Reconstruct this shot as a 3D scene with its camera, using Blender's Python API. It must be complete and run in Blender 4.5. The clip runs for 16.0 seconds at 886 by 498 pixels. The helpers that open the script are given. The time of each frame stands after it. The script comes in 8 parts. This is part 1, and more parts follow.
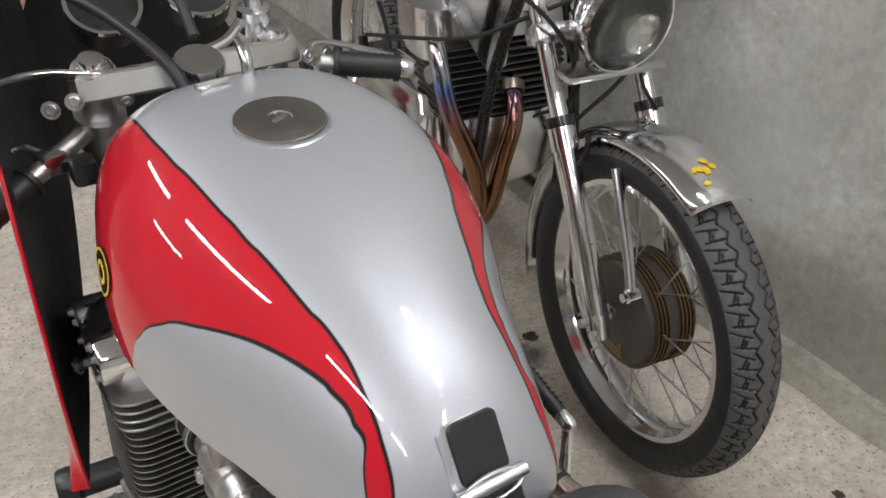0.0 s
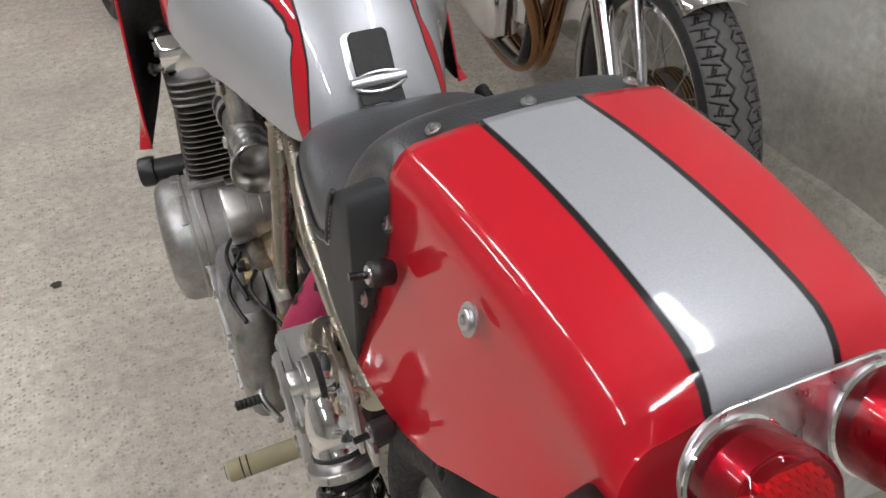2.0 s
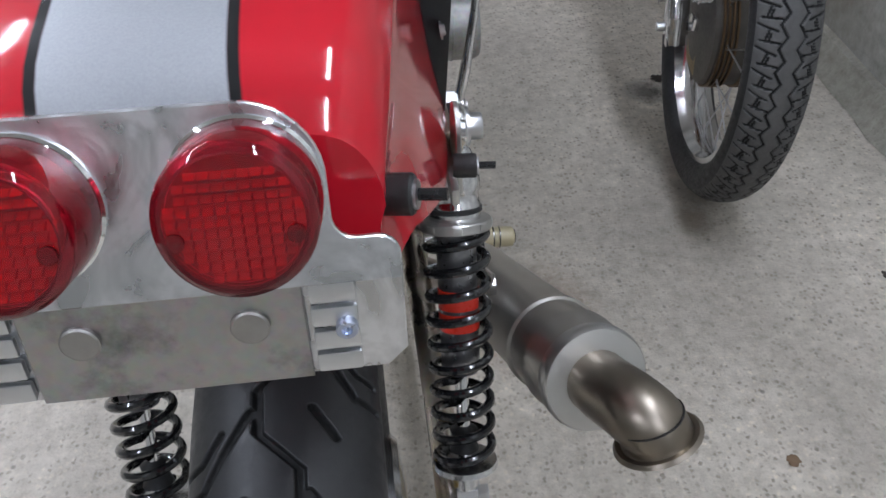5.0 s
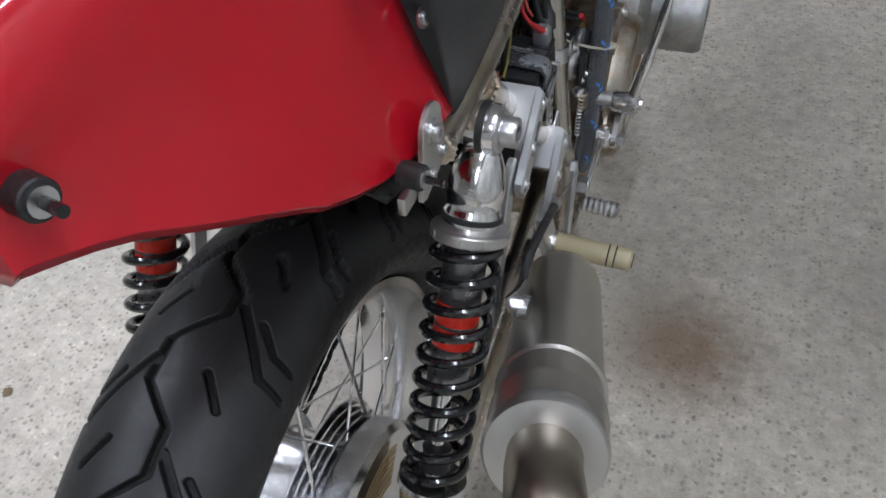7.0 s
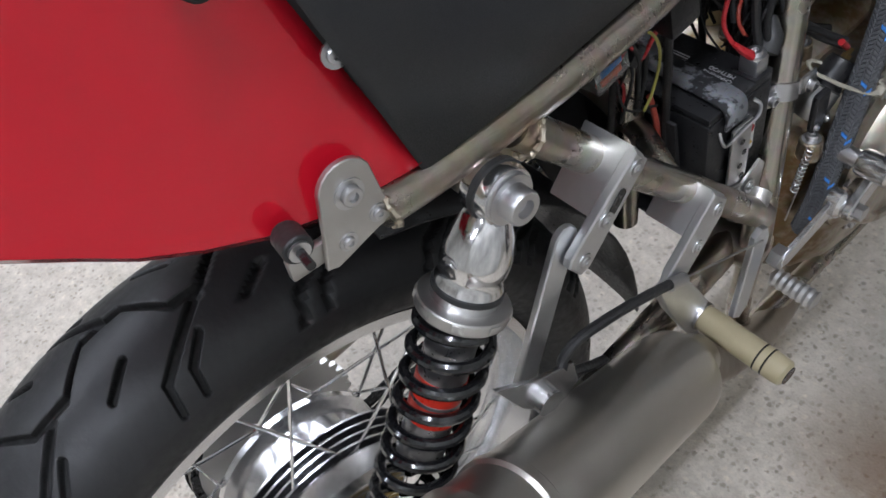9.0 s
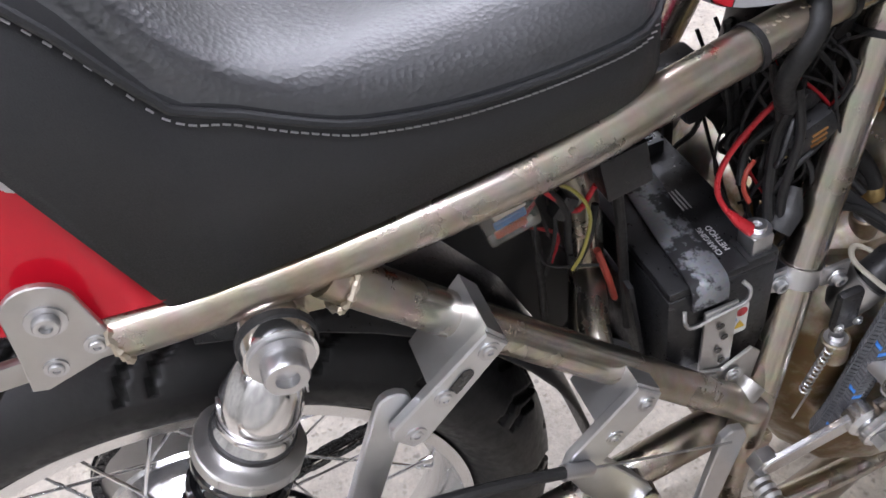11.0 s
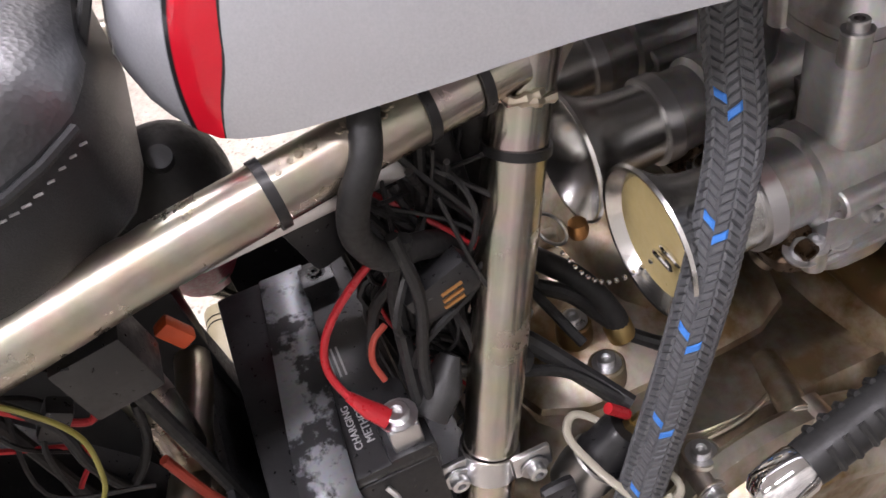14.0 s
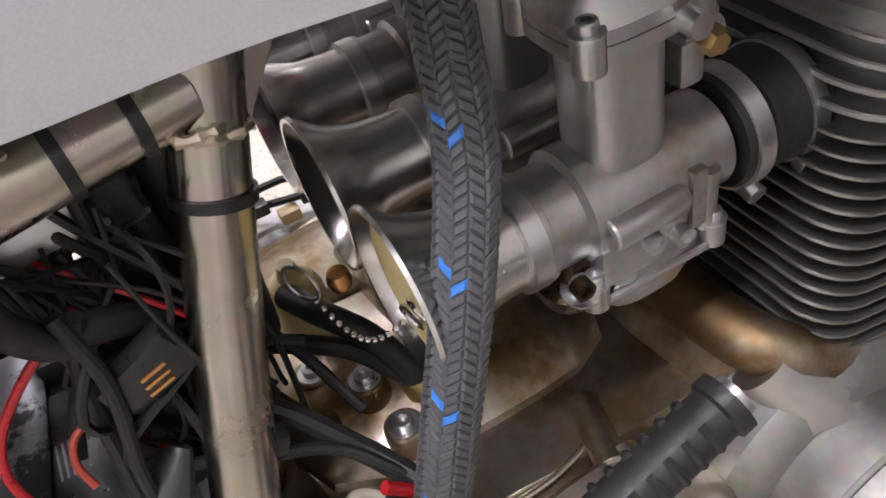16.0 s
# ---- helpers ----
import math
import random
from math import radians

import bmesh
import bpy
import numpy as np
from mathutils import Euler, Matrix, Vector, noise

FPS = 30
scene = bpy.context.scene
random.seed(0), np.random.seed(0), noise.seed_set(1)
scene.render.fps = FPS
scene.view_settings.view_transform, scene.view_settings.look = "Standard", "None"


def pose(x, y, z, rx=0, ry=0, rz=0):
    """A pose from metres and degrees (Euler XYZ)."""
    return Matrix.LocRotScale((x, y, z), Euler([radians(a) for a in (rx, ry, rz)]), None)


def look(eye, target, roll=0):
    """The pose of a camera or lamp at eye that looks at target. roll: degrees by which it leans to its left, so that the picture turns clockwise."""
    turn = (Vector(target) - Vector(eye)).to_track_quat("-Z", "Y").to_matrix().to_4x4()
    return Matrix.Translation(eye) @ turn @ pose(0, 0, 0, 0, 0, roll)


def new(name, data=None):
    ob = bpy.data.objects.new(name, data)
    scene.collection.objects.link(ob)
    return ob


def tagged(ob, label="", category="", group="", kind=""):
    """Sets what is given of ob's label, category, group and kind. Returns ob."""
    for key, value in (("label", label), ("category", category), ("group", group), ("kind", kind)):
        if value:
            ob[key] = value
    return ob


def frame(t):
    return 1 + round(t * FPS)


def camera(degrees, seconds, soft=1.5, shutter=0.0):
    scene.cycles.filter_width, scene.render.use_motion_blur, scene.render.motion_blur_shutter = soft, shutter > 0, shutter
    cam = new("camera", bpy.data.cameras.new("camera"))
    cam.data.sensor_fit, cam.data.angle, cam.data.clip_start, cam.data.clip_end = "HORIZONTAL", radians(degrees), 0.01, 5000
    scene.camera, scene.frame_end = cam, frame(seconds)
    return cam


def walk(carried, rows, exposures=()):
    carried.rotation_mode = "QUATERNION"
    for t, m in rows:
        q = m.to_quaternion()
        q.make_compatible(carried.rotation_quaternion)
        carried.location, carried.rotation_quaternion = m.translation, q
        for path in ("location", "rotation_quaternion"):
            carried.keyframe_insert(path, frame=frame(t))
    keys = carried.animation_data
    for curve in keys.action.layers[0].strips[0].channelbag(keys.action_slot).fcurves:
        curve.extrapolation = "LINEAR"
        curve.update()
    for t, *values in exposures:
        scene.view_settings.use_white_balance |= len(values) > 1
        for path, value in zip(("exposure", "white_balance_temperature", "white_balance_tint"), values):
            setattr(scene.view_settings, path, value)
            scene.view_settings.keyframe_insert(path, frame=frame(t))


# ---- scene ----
cam = camera(57.0, 16.0, soft=1.6)
PATH = [
    (0, (-0.248, 0.309, 1.343), (0.672, 1.69, 0.225), 0.9),
    (0.5, (-0.233, 0.185, 1.346), (0.576, 1.637, 0.234), 0.1),
    (1, (-0.273, 0.054, 1.336), (0.527, 1.515, 0.228), 0.2),
    (1.5, (-0.273, -0.056, 1.305), (0.489, 1.375, 0.135), 0.0),
    (2, (-0.213, -0.132, 1.252), (0.341, 1.338, 0.013), -2.5),
    (2.5, (-0.173, -0.2, 1.23), (0.235, 1.272, -0.061), -3.6),
    (3, (-0.188, -0.231, 1.216), (0.205, 1.231, -0.091), -3.4),
    (3.5, (-0.156, -0.239, 1.189), (0.222, 1.204, -0.143), -3.3),
    (4, (-0.052, -0.235, 1.159), (0.279, 1.183, -0.213), -1.5),
    (4.5, (0.048, -0.226, 1.147), (0.273, 1.195, -0.242), -1.5),
    (5, (0.079, -0.203, 1.15), (0.233, 1.222, -0.245), -1.1),
    (5.2, (0.073, -0.193, 1.15), (0.222, 1.225, -0.253), -0.9),
    (7.3, (0.333, -0.06, 1.119), (-0.322, 1.14, -0.341), -6.5),
    (7.5, (0.344, -0.026, 1.113), (-0.365, 1.136, -0.353), -7.3),
    (8, (0.365, 0.05, 1.093), (-0.486, 1.061, -0.408), -9.7),
    (8.2, (0.379, 0.07, 1.088), (-0.535, 1.014, -0.421), -10.9),
    (10.3, (0.443, 0.302, 1.074), (-0.926, 0.603, -0.353), -16.5),
    (10.5, (0.434, 0.322, 1.065), (-0.928, 0.621, -0.368), -15.7),
    (11, (0.423, 0.392, 1.051), (-0.954, 0.65, -0.377), -13.5),
    (11.5, (0.419, 0.447, 1.038), (-0.968, 0.68, -0.384), -13.5),
    (12, (0.422, 0.489, 1.03), (-0.979, 0.712, -0.38), -13.4),
    (12.5, (0.439, 0.544, 1.036), (-0.972, 0.765, -0.363), -13.4),
    (13, (0.43, 0.599, 1.008), (-1.003, 0.819, -0.37), -14.5),
    (13.5, (0.387, 0.629, 0.974), (-1.06, 0.881, -0.383), -15.3),
    (14, (0.355, 0.651, 0.957), (-1.084, 0.955, -0.398), -14.8),
    (14.5, (0.352, 0.684, 0.935), (-1.085, 1.03, -0.413), -14.7),
    (15, (0.359, 0.706, 0.923), (-1.074, 1.093, -0.417), -14.6),
    (15.5, (0.351, 0.723, 0.912), (-1.071, 1.155, -0.427), -14.3),
    (16, (0.337, 0.74, 0.911), (-1.051, 1.236, -0.441), -13.8),
]
EXPOSURES = [(0, -0.1, 6450, 13), (1.5, -0.2, 6450, 13), (3, -0.28, 6200, 13), (5, -0.22, 5700, 13), (8, -0.16, 5800, 12), (10.5, 0.5, 5850, 19), (11.3, 0.54, 6050, 20), (12.5, 0.65, 6350, 23), (14, 0.78, 6420, 24), (16, 0.68, 6400, 24)]
walk(cam, [(t, look(eye, target, roll)) for t, eye, target, roll in PATH], EXPOSURES)

# light: a windowless garage lit by tube lamps under the ceiling
world = bpy.data.worlds.new("garage_world")
world.use_nodes = True
world.node_tree.nodes["Background"].inputs[0].default_value = (0.75, 0.76, 0.78, 1)
world.node_tree.nodes["Background"].inputs[1].default_value = 0.03
scene.world = world
scene.view_settings.exposure = 0.0
TUBE_POWER = 17.0
CEILING = 2.75
# lamp places: x, y, turn in degrees
# (0.66, -1.7) is an added lamp, seen nowhere, that lights the wall
TUBES = [(-1.5, 0.1, 0), (-1.5, 1.6, 0), (-2.75, 2.9, 0), (-1.5, 3.3, 0), (0.66, 0.25, 0), (0.66, -1.7, 0), (-1.5, -1.6, 0)]

# ---- materials ----
MATS = {}


def node_mat(name, base, rough, metal=0.0, scale=40.0, vary=0.25, bump=0.05, coat=0.0, rough_vary=0.15, fine=0.0, coat_rough=0.03):
    """A surface with two scales of variation in colour, gloss and relief."""
    if name in MATS:
        return MATS[name]
    if metal > 0.5:
        rough_vary = min(rough_vary, rough * 0.18)
    m = bpy.data.materials.new(name)
    m.use_nodes = True
    nt = m.node_tree
    b = nt.nodes["Principled BSDF"]
    tc = nt.nodes.new("ShaderNodeTexCoord")
    n1 = nt.nodes.new("ShaderNodeTexNoise")
    n1.inputs["Scale"].default_value, n1.inputs["Detail"].default_value = scale, 6
    n2 = nt.nodes.new("ShaderNodeTexNoise")
    n2.inputs["Scale"].default_value, n2.inputs["Detail"].default_value = scale * 5, 3
    for n in (n1, n2):
        nt.links.new(tc.outputs["Object"], n.inputs["Vector"])
    mix = nt.nodes.new("ShaderNodeMix")
    mix.data_type = "RGBA"
    dark = [c * (1 - vary) for c in base]
    light = [min(1.0, c * (1 + vary * 0.5)) for c in base]
    mix.inputs[6].default_value, mix.inputs[7].default_value = (*dark, 1), (*light, 1)
    nt.links.new(n1.outputs["Fac"], mix.inputs[0])
    nt.links.new(mix.outputs[2], b.inputs["Base Color"])
    mr = nt.nodes.new("ShaderNodeMapRange")
    mr.inputs[1].default_value, mr.inputs[2].default_value = 0.25, 0.75
    mr.inputs[3].default_value, mr.inputs[4].default_value = max(0.02, rough - rough_vary), min(1, rough + rough_vary)
    nt.links.new(n2.outputs["Fac"], mr.inputs[0])
    nt.links.new(mr.outputs[0], b.inputs["Roughness"])
    b.inputs["Metallic"].default_value = metal
    b.inputs["Coat Weight"].default_value = coat
    b.inputs["Coat Roughness"].default_value = coat_rough
    if bump and not (metal > 0.5 and bump < 0.1):
        bp = nt.nodes.new("ShaderNodeBump")
        bp.inputs["Strength"].default_value, bp.inputs["Distance"].default_value = bump, 0.002
        nt.links.new(n2.outputs["Fac"], bp.inputs["Height"])
        nt.links.new(bp.outputs["Normal"], b.inputs["Normal"])
    MATS[name] = m
    return m


def stained_casting(name, clean, brown, scale, lo, hi, rough, metal=1.0, bump=0.12):
    """Bare metal with patches of another tone that have an uneven edge."""
    m = bpy.data.materials.new(name)
    m.use_nodes = True
    nt = m.node_tree
    b = nt.nodes["Principled BSDF"]
    tc = nt.nodes.new("ShaderNodeTexCoord")
    big = nt.nodes.new("ShaderNodeTexNoise")
    big.inputs["Scale"].default_value, big.inputs["Detail"].default_value, big.inputs["Roughness"].default_value = scale, 8, 0.62
    fine = nt.nodes.new("ShaderNodeTexNoise")
    fine.inputs["Scale"].default_value, fine.inputs["Detail"].default_value = scale * 9, 4
    for n in (big, fine):
        nt.links.new(tc.outputs["Object"], n.inputs["Vector"])
    rp = nt.nodes.new("ShaderNodeValToRGB")
    els = rp.color_ramp.elements
    els[0].position, els[0].color = lo, (*brown, 1)
    els[1].position, els[1].color = hi, (*clean, 1)
    nt.links.new(big.outputs["Fac"], rp.inputs[0])
    mx = nt.nodes.new("ShaderNodeMix")
    mx.data_type, mx.blend_type = "RGBA", "MULTIPLY"
    mx.inputs[0].default_value = 0.35
    nt.links.new(rp.outputs[0], mx.inputs[6])
    nt.links.new(fine.outputs["Color"], mx.inputs[7])
    nt.links.new(mx.outputs[2], b.inputs["Base Color"])
    mr = nt.nodes.new("ShaderNodeMapRange")
    mr.inputs[1].default_value, mr.inputs[2].default_value, mr.inputs[3].default_value, mr.inputs[4].default_value = lo, hi, rough + 0.12, rough - 0.04
    nt.links.new(big.outputs["Fac"], mr.inputs[0])
    nt.links.new(mr.outputs[0], b.inputs["Roughness"])
    b.inputs["Metallic"].default_value = metal
    bp = nt.nodes.new("ShaderNodeBump")
    bp.inputs["Strength"].default_value, bp.inputs["Distance"].default_value = bump, 0.0015
    nt.links.new(fine.outputs["Fac"], bp.inputs["Height"])
    nt.links.new(bp.outputs["Normal"], b.inputs["Normal"])
    MATS[name] = m
    return m


chrome = node_mat("chrome", (0.86, 0.86, 0.87), 0.06, 1, 30, 0.06, 0.0, rough_vary=0.03)
nickel = stained_casting("nickel_plate", (0.62, 0.575, 0.5), (0.42, 0.35, 0.265), 9, 0.34, 0.6, 0.26, 1.0, 0.0)
weld = node_mat("weld_bead", (0.62, 0.55, 0.44), 0.36, 1, 60, 0.25, 0.12)
alu = node_mat("polished_aluminium", (0.74, 0.74, 0.75), 0.22, 1, 20, 0.1, 0.0, rough_vary=0.04)
alu_brushed = node_mat("brushed_aluminium", (0.68, 0.69, 0.7), 0.36, 1, 60, 0.12, 0.06)
alu_cast = stained_casting("cast_aluminium", (0.53, 0.53, 0.52), (0.36, 0.35, 0.33), 17, 0.36, 0.6, 0.47, 1.0, 0.12)
alu_stained = stained_casting("stained_engine_aluminium", (0.64, 0.585, 0.5), (0.25, 0.165, 0.08), 13, 0.38, 0.58, 0.38)
alu_carb = stained_casting("carburettor_casting", (0.6, 0.6, 0.6), (0.4, 0.36, 0.3), 22, 0.3, 0.52, 0.38, 0.95, 0.08)
alu_dull = node_mat("dull_machined_aluminium", (0.58, 0.57, 0.55), 0.4, 1, 35, 0.15, 0.06)
steel_ti = node_mat("titanium_silencer_skin", (0.6, 0.575, 0.53), 0.36, 1, 14, 0.08, 0.0, rough_vary=0.03)
steel_dark = node_mat("heat_tinted_steel", (0.3, 0.26, 0.21), 0.36, 1, 12, 0.25, 0.0)
steel = node_mat("zinc_plated_steel", (0.62, 0.62, 0.63), 0.3, 1, 12, 0.12, 0.0, rough_vary=0.03)
black_metal = node_mat("black_enamel", (0.012, 0.012, 0.013), 0.22, 0, 50, 0.3, 0.02, coat=0.3)
fin_black = node_mat("satin_black_fins", (0.12, 0.115, 0.11), 0.42, 0.6, 60, 0.35, 0.15)
rubber = node_mat("tyre_rubber", (0.02, 0.02, 0.021), 0.46, 0, 28, 0.45, 0.14, rough_vary=0.1)
# near-black painted into the tread grooves in place of their shade
groove_shade = node_mat("groove_shade_black", (0.006, 0.006, 0.006), 0.7, 0, 40, 0.2, 0.05)
grey_tread = node_mat("grey_tread_rubber", (0.085, 0.083, 0.08), 0.6, 0, 40, 0.35, 0.12)
sidewall = node_mat("sidewall_rubber", (0.016, 0.016, 0.017), 0.5, 0, 28, 0.3, 0.08)
rubber_soft = node_mat("soft_rubber", (0.02, 0.02, 0.02), 0.5, 0, 60, 0.3, 0.1)
plastic_black = node_mat("black_plastic", (0.015, 0.015, 0.016), 0.38, 0, 60, 0.3, 0.06)
vinyl_side = node_mat("matt_black_vinyl", (0.02, 0.021, 0.023), 0.5, 0, 300, 0.18, 0.12)
wire_red = node_mat("red_cable", (0.45, 0.018, 0.024), 0.35, 0, 60, 0.2, 0.02)
wire_black = node_mat("black_cable", (0.01, 0.01, 0.01), 0.55, 0, 60, 0.3, 0.05)
wire_yellow = node_mat("yellow_cable", (0.3, 0.27, 0.06), 0.4, 0, 60, 0.2, 0.02)
orange_tape = node_mat("orange_plastic", (0.75, 0.1, 0.02), 0.4, 0, 60, 0.2, 0.02)
white_label = node_mat("white_label", (0.75, 0.75, 0.73), 0.45, 0, 90, 0.08, 0.01)
cream_plastic = node_mat("yellowed_plastic", (0.62, 0.5, 0.24), 0.4, 0, 50, 0.25, 0.03)
nylon_peg = node_mat("cream_nylon", (0.41, 0.355, 0.22), 0.42, 0, 45, 0.15, 0.03)
pink_foam = node_mat("magenta_wrap", (0.42, 0.025, 0.09), 0.5, 0, 70, 0.3, 0.3)
gold = node_mat("gold_mesh", (0.5, 0.36, 0.12), 0.35, 1, 90, 0.35, 0.2)
drum_dark = node_mat("dull_magnesium", (0.14, 0.13, 0.115), 0.5, 0.7, 30, 0.35, 0.12)
red_plain = node_mat("red_paint", (0.5, 0.008, 0.018), 0.24, 0, 20, 0.06, 0.0, coat=0.9, rough_vary=0.04)
yellow_paint = node_mat("yellow_decal", (0.75, 0.5, 0.03), 0.45, 0, 90, 0.25, 0.02)
black_inner = node_mat("black_fairing_inside", (0.014, 0.014, 0.015), 0.6, 0, 40, 0.3, 0.12)
blue_mark = node_mat("blue_tracer_yarn", (0.05, 0.24, 0.72), 0.5, 0, 90, 0.1, 0.02)
fork_alu = node_mat("polished_fork_leg", (0.8, 0.8, 0.81), 0.13, 1, 30, 0.1, 0.01, rough_vary=0.05)

# ---- mesh tools ----


def part(name, bm, material, parent=None, label="", smooth=True):
    me = bpy.data.meshes.new(name)
    bmesh.ops.recalc_face_normals(bm, faces=bm.faces)
    if smooth:
        for fc in bm.faces:
            fc.smooth = True
        for e in bm.edges:
            if len(e.link_faces) == 2 and e.calc_face_angle(0) > 0.6:
                e.smooth = False
    bm.to_mesh(me)
    bm.free()
    if material is not None:
        for m in material if isinstance(material, (list, tuple)) else [material]:
            me.materials.append(m)
    ob = new(name, me)
    if parent is not None:
        ob.parent = parent
        ob.matrix_parent_inverse = parent.matrix_basis.inverted() if parent.parent is None else Matrix()
    if label:
        ob["label"] = label
    return ob


def share(name, ob, m, parent):
    """Another piece on the same mesh, at the pose m."""
    o = new(name, ob.data)
    o.parent = parent
    if parent.parent is None:
        o.matrix_parent_inverse = parent.matrix_basis.inverted()
    o.matrix_basis = m
    return o


def thing(name, at, label, category, group="", kind=""):
    ob = new(name)
    ob.empty_display_size = 0.05
    ob.location = at
    return tagged(ob, label, category, group, kind)


def smooth_path(pts, n=8, closed=False):
    """Points on a Catmull-Rom line through pts."""
    p = [Vector(q) for q in pts]
    if len(p) < 3:
        return p
    out = []
    k = len(p)
    for i in range(k if closed else k - 1):
        p1, p2 = p[i], p[(i + 1) % k]
        p0 = p[i - 1] if (i or closed) else p1 * 2 - p2
        p3 = p[(i + 2) % k] if (closed or i + 2 < k) else p2 * 2 - p1
        for j in range(n):
            t = j / n
            out.append(0.5 * (2 * p1 + (p2 - p0) * t + (2 * p0 - 5 * p1 + 4 * p2 - p3) * t * t + (3 * p1 - p0 - 3 * p2 + p3) * t**3))
    if not closed:
        out.append(p[-1])
    return out


def sweep(path, radius, seg=12, caps=True, closed=False, flat=1.0, bm=None, inner=0.0):
    """A tube along path; radius may be a list. flat squeezes it across."""
    bm = bm or bmesh.new()
    path = [Vector(q) for q in path]
    k = len(path)
    rad = radius if isinstance(radius, (list, tuple)) else [radius] * k
    rings = []
    up = None
    for i in range(k):
        a = path[i - 1] if (i or closed) else path[0]
        b = path[(i + 1) % k] if (i < k - 1 or closed) else path[-1]
        d = (b - a).normalized()
        if up is None:
            up = d.cross(Vector((0, 0, 1)))
            if up.length < 0.1:
                up = d.cross(Vector((0, 1, 0)))
            up.normalize()
        up = (up - d * up.dot(d)).normalized()
        side = d.cross(up)
        rings.append([bm.verts.new(path[i] + rad[i] * (math.cos(2 * math.pi * j / seg) * up + flat * math.sin(2 * math.pi * j / seg) * side)) for j in range(seg)])
    for i in range(k if closed else k - 1):
        a, b = rings[i], rings[(i + 1) % k]
        for j in range(seg):
            bm.faces.new((a[j], a[(j + 1) % seg], b[(j + 1) % seg], b[j]))
    if caps and not closed:
        bm.faces.new(rings[0][::-1])
        bm.faces.new(rings[-1])
    return bm


def lathe(profile, m=None, seg=32, bm=None, closed=False):
    """A turned body: profile of (radius, height) about local z, laid by m."""
    bm = bm or bmesh.new()
    m = m or Matrix()
    rings = []
    for r, h in profile:
        if r < 1e-6:
            rings.append([bm.verts.new(m @ Vector((0, 0, h)))])
        else:
            rings.append([bm.verts.new(m @ Vector((r * math.cos(2 * math.pi * j / seg), r * math.sin(2 * math.pi * j / seg), h))) for j in range(seg)])
    pairs = list(zip(rings, rings[1:])) + ([(rings[-1], rings[0])] if closed else [])
    for a, b in pairs:
        for j in range(seg):
            q = [a[j % len(a)], a[(j + 1) % len(a)], b[(j + 1) % len(b)], b[j % len(b)]]
            q = list(dict.fromkeys(q))
            if len(q) > 2:
                bm.faces.new(q)
    if not closed:
        for ring, flip in ((rings[0], True), (rings[-1], False)):
            if len(ring) > 2:
                bm.faces.new(ring[::-1] if flip else ring)
    return bm


def box(size, m=None, bevel=0.002, seg=2, bm=None):
    t = bmesh.new()
    bmesh.ops.create_cube(t, size=1)
    for v in t.verts:
        v.co = Vector((v.co.x * size[0], v.co.y * size[1], v.co.z * size[2]))
    if bevel:
        bmesh.ops.bevel(t, geom=t.edges[:], offset=bevel, segments=seg, affect="EDGES", profile=0.6)
    if m is not None:
        t.transform(m)
    return merge(bm, t)


def merge(bm, t):
    """t joined into bm."""
    if bm is None:
        return t
    me = bpy.data.meshes.new("tmp")
    t.to_mesh(me)
    t.free()
    bm.from_mesh(me)
    bpy.data.meshes.remove(me)
    return bm


def plate(outline, thick, m=None, bevel=0.001, bm=None):
    """A flat plate: outline in local xy, thick along local z, centred."""
    t = bmesh.new()
    vs = [t.verts.new((x, y, -thick / 2)) for x, y in outline]
    face = t.faces.new(vs)
    ext = bmesh.ops.extrude_face_region(t, geom=[face])
    bmesh.ops.translate(t, vec=(0, 0, thick), verts=[g for g in ext["geom"] if isinstance(g, bmesh.types.BMVert)])
    bmesh.ops.recalc_face_normals(t, faces=t.faces)
    if bevel:
        edges = [e for e in t.edges if len(e.link_faces) == 2 and abs(abs(e.calc_face_angle(0)) - math.pi / 2) < 0.2 and any(abs(abs(fc.normal.z) - 1) < 0.01 for fc in e.link_faces)]
        bmesh.ops.bevel(t, geom=edges, offset=bevel, segments=1, affect="EDGES")
    if m is not None:
        t.transform(m)
    return merge(bm, t)


def rounded(w, h, r, n=6, cx=0.0, cy=0.0):
    """Outline of a rectangle with round corners."""
    out = []
    for sx, sy, a in ((1, 1, 0), (-1, 1, 90), (-1, -1, 180), (1, -1, 270)):
        for i in range(n + 1):
            t = radians(a + 90 * i / n)
            out.append((cx + sx * (w / 2 - r) + r * math.cos(t), cy + sy * (h / 2 - r) + r * math.sin(t)))
    return out


def along(a, b, spin=0.0):
    """A pose at a whose local z looks to b."""
    d = Vector(b) - Vector(a)
    return Matrix.Translation(a) @ d.to_track_quat("Z", "Y").to_matrix().to_4x4() @ Matrix.Rotation(spin, 4, "Z")


def loft(rings, caps=True, closed=True, bm=None):
    """A skin over rings of as many points each."""
    bm = bm or bmesh.new()
    vs = [[bm.verts.new(p) for p in ring] for ring in rings]
    n = len(vs[0])
    for a, b in zip(vs, vs[1:]):
        for j in range(n if closed else n - 1):
            bm.faces.new((a[j], a[(j + 1) % n], b[(j + 1) % n], b[j]))
    if caps and closed:
        bm.faces.new(vs[0][::-1])
        bm.faces.new(vs[-1])
    return bm


def lerp_table(table, y):
    """Smooth value at y from rows of (y, value)."""
    if y <= table[0][0]:
        return table[0][1]
    for (a, va), (b, vb) in zip(table, table[1:]):
        if y <= b:
            t = (y - a) / (b - a)
            return va + (vb - va) * t
    return table[-1][1]


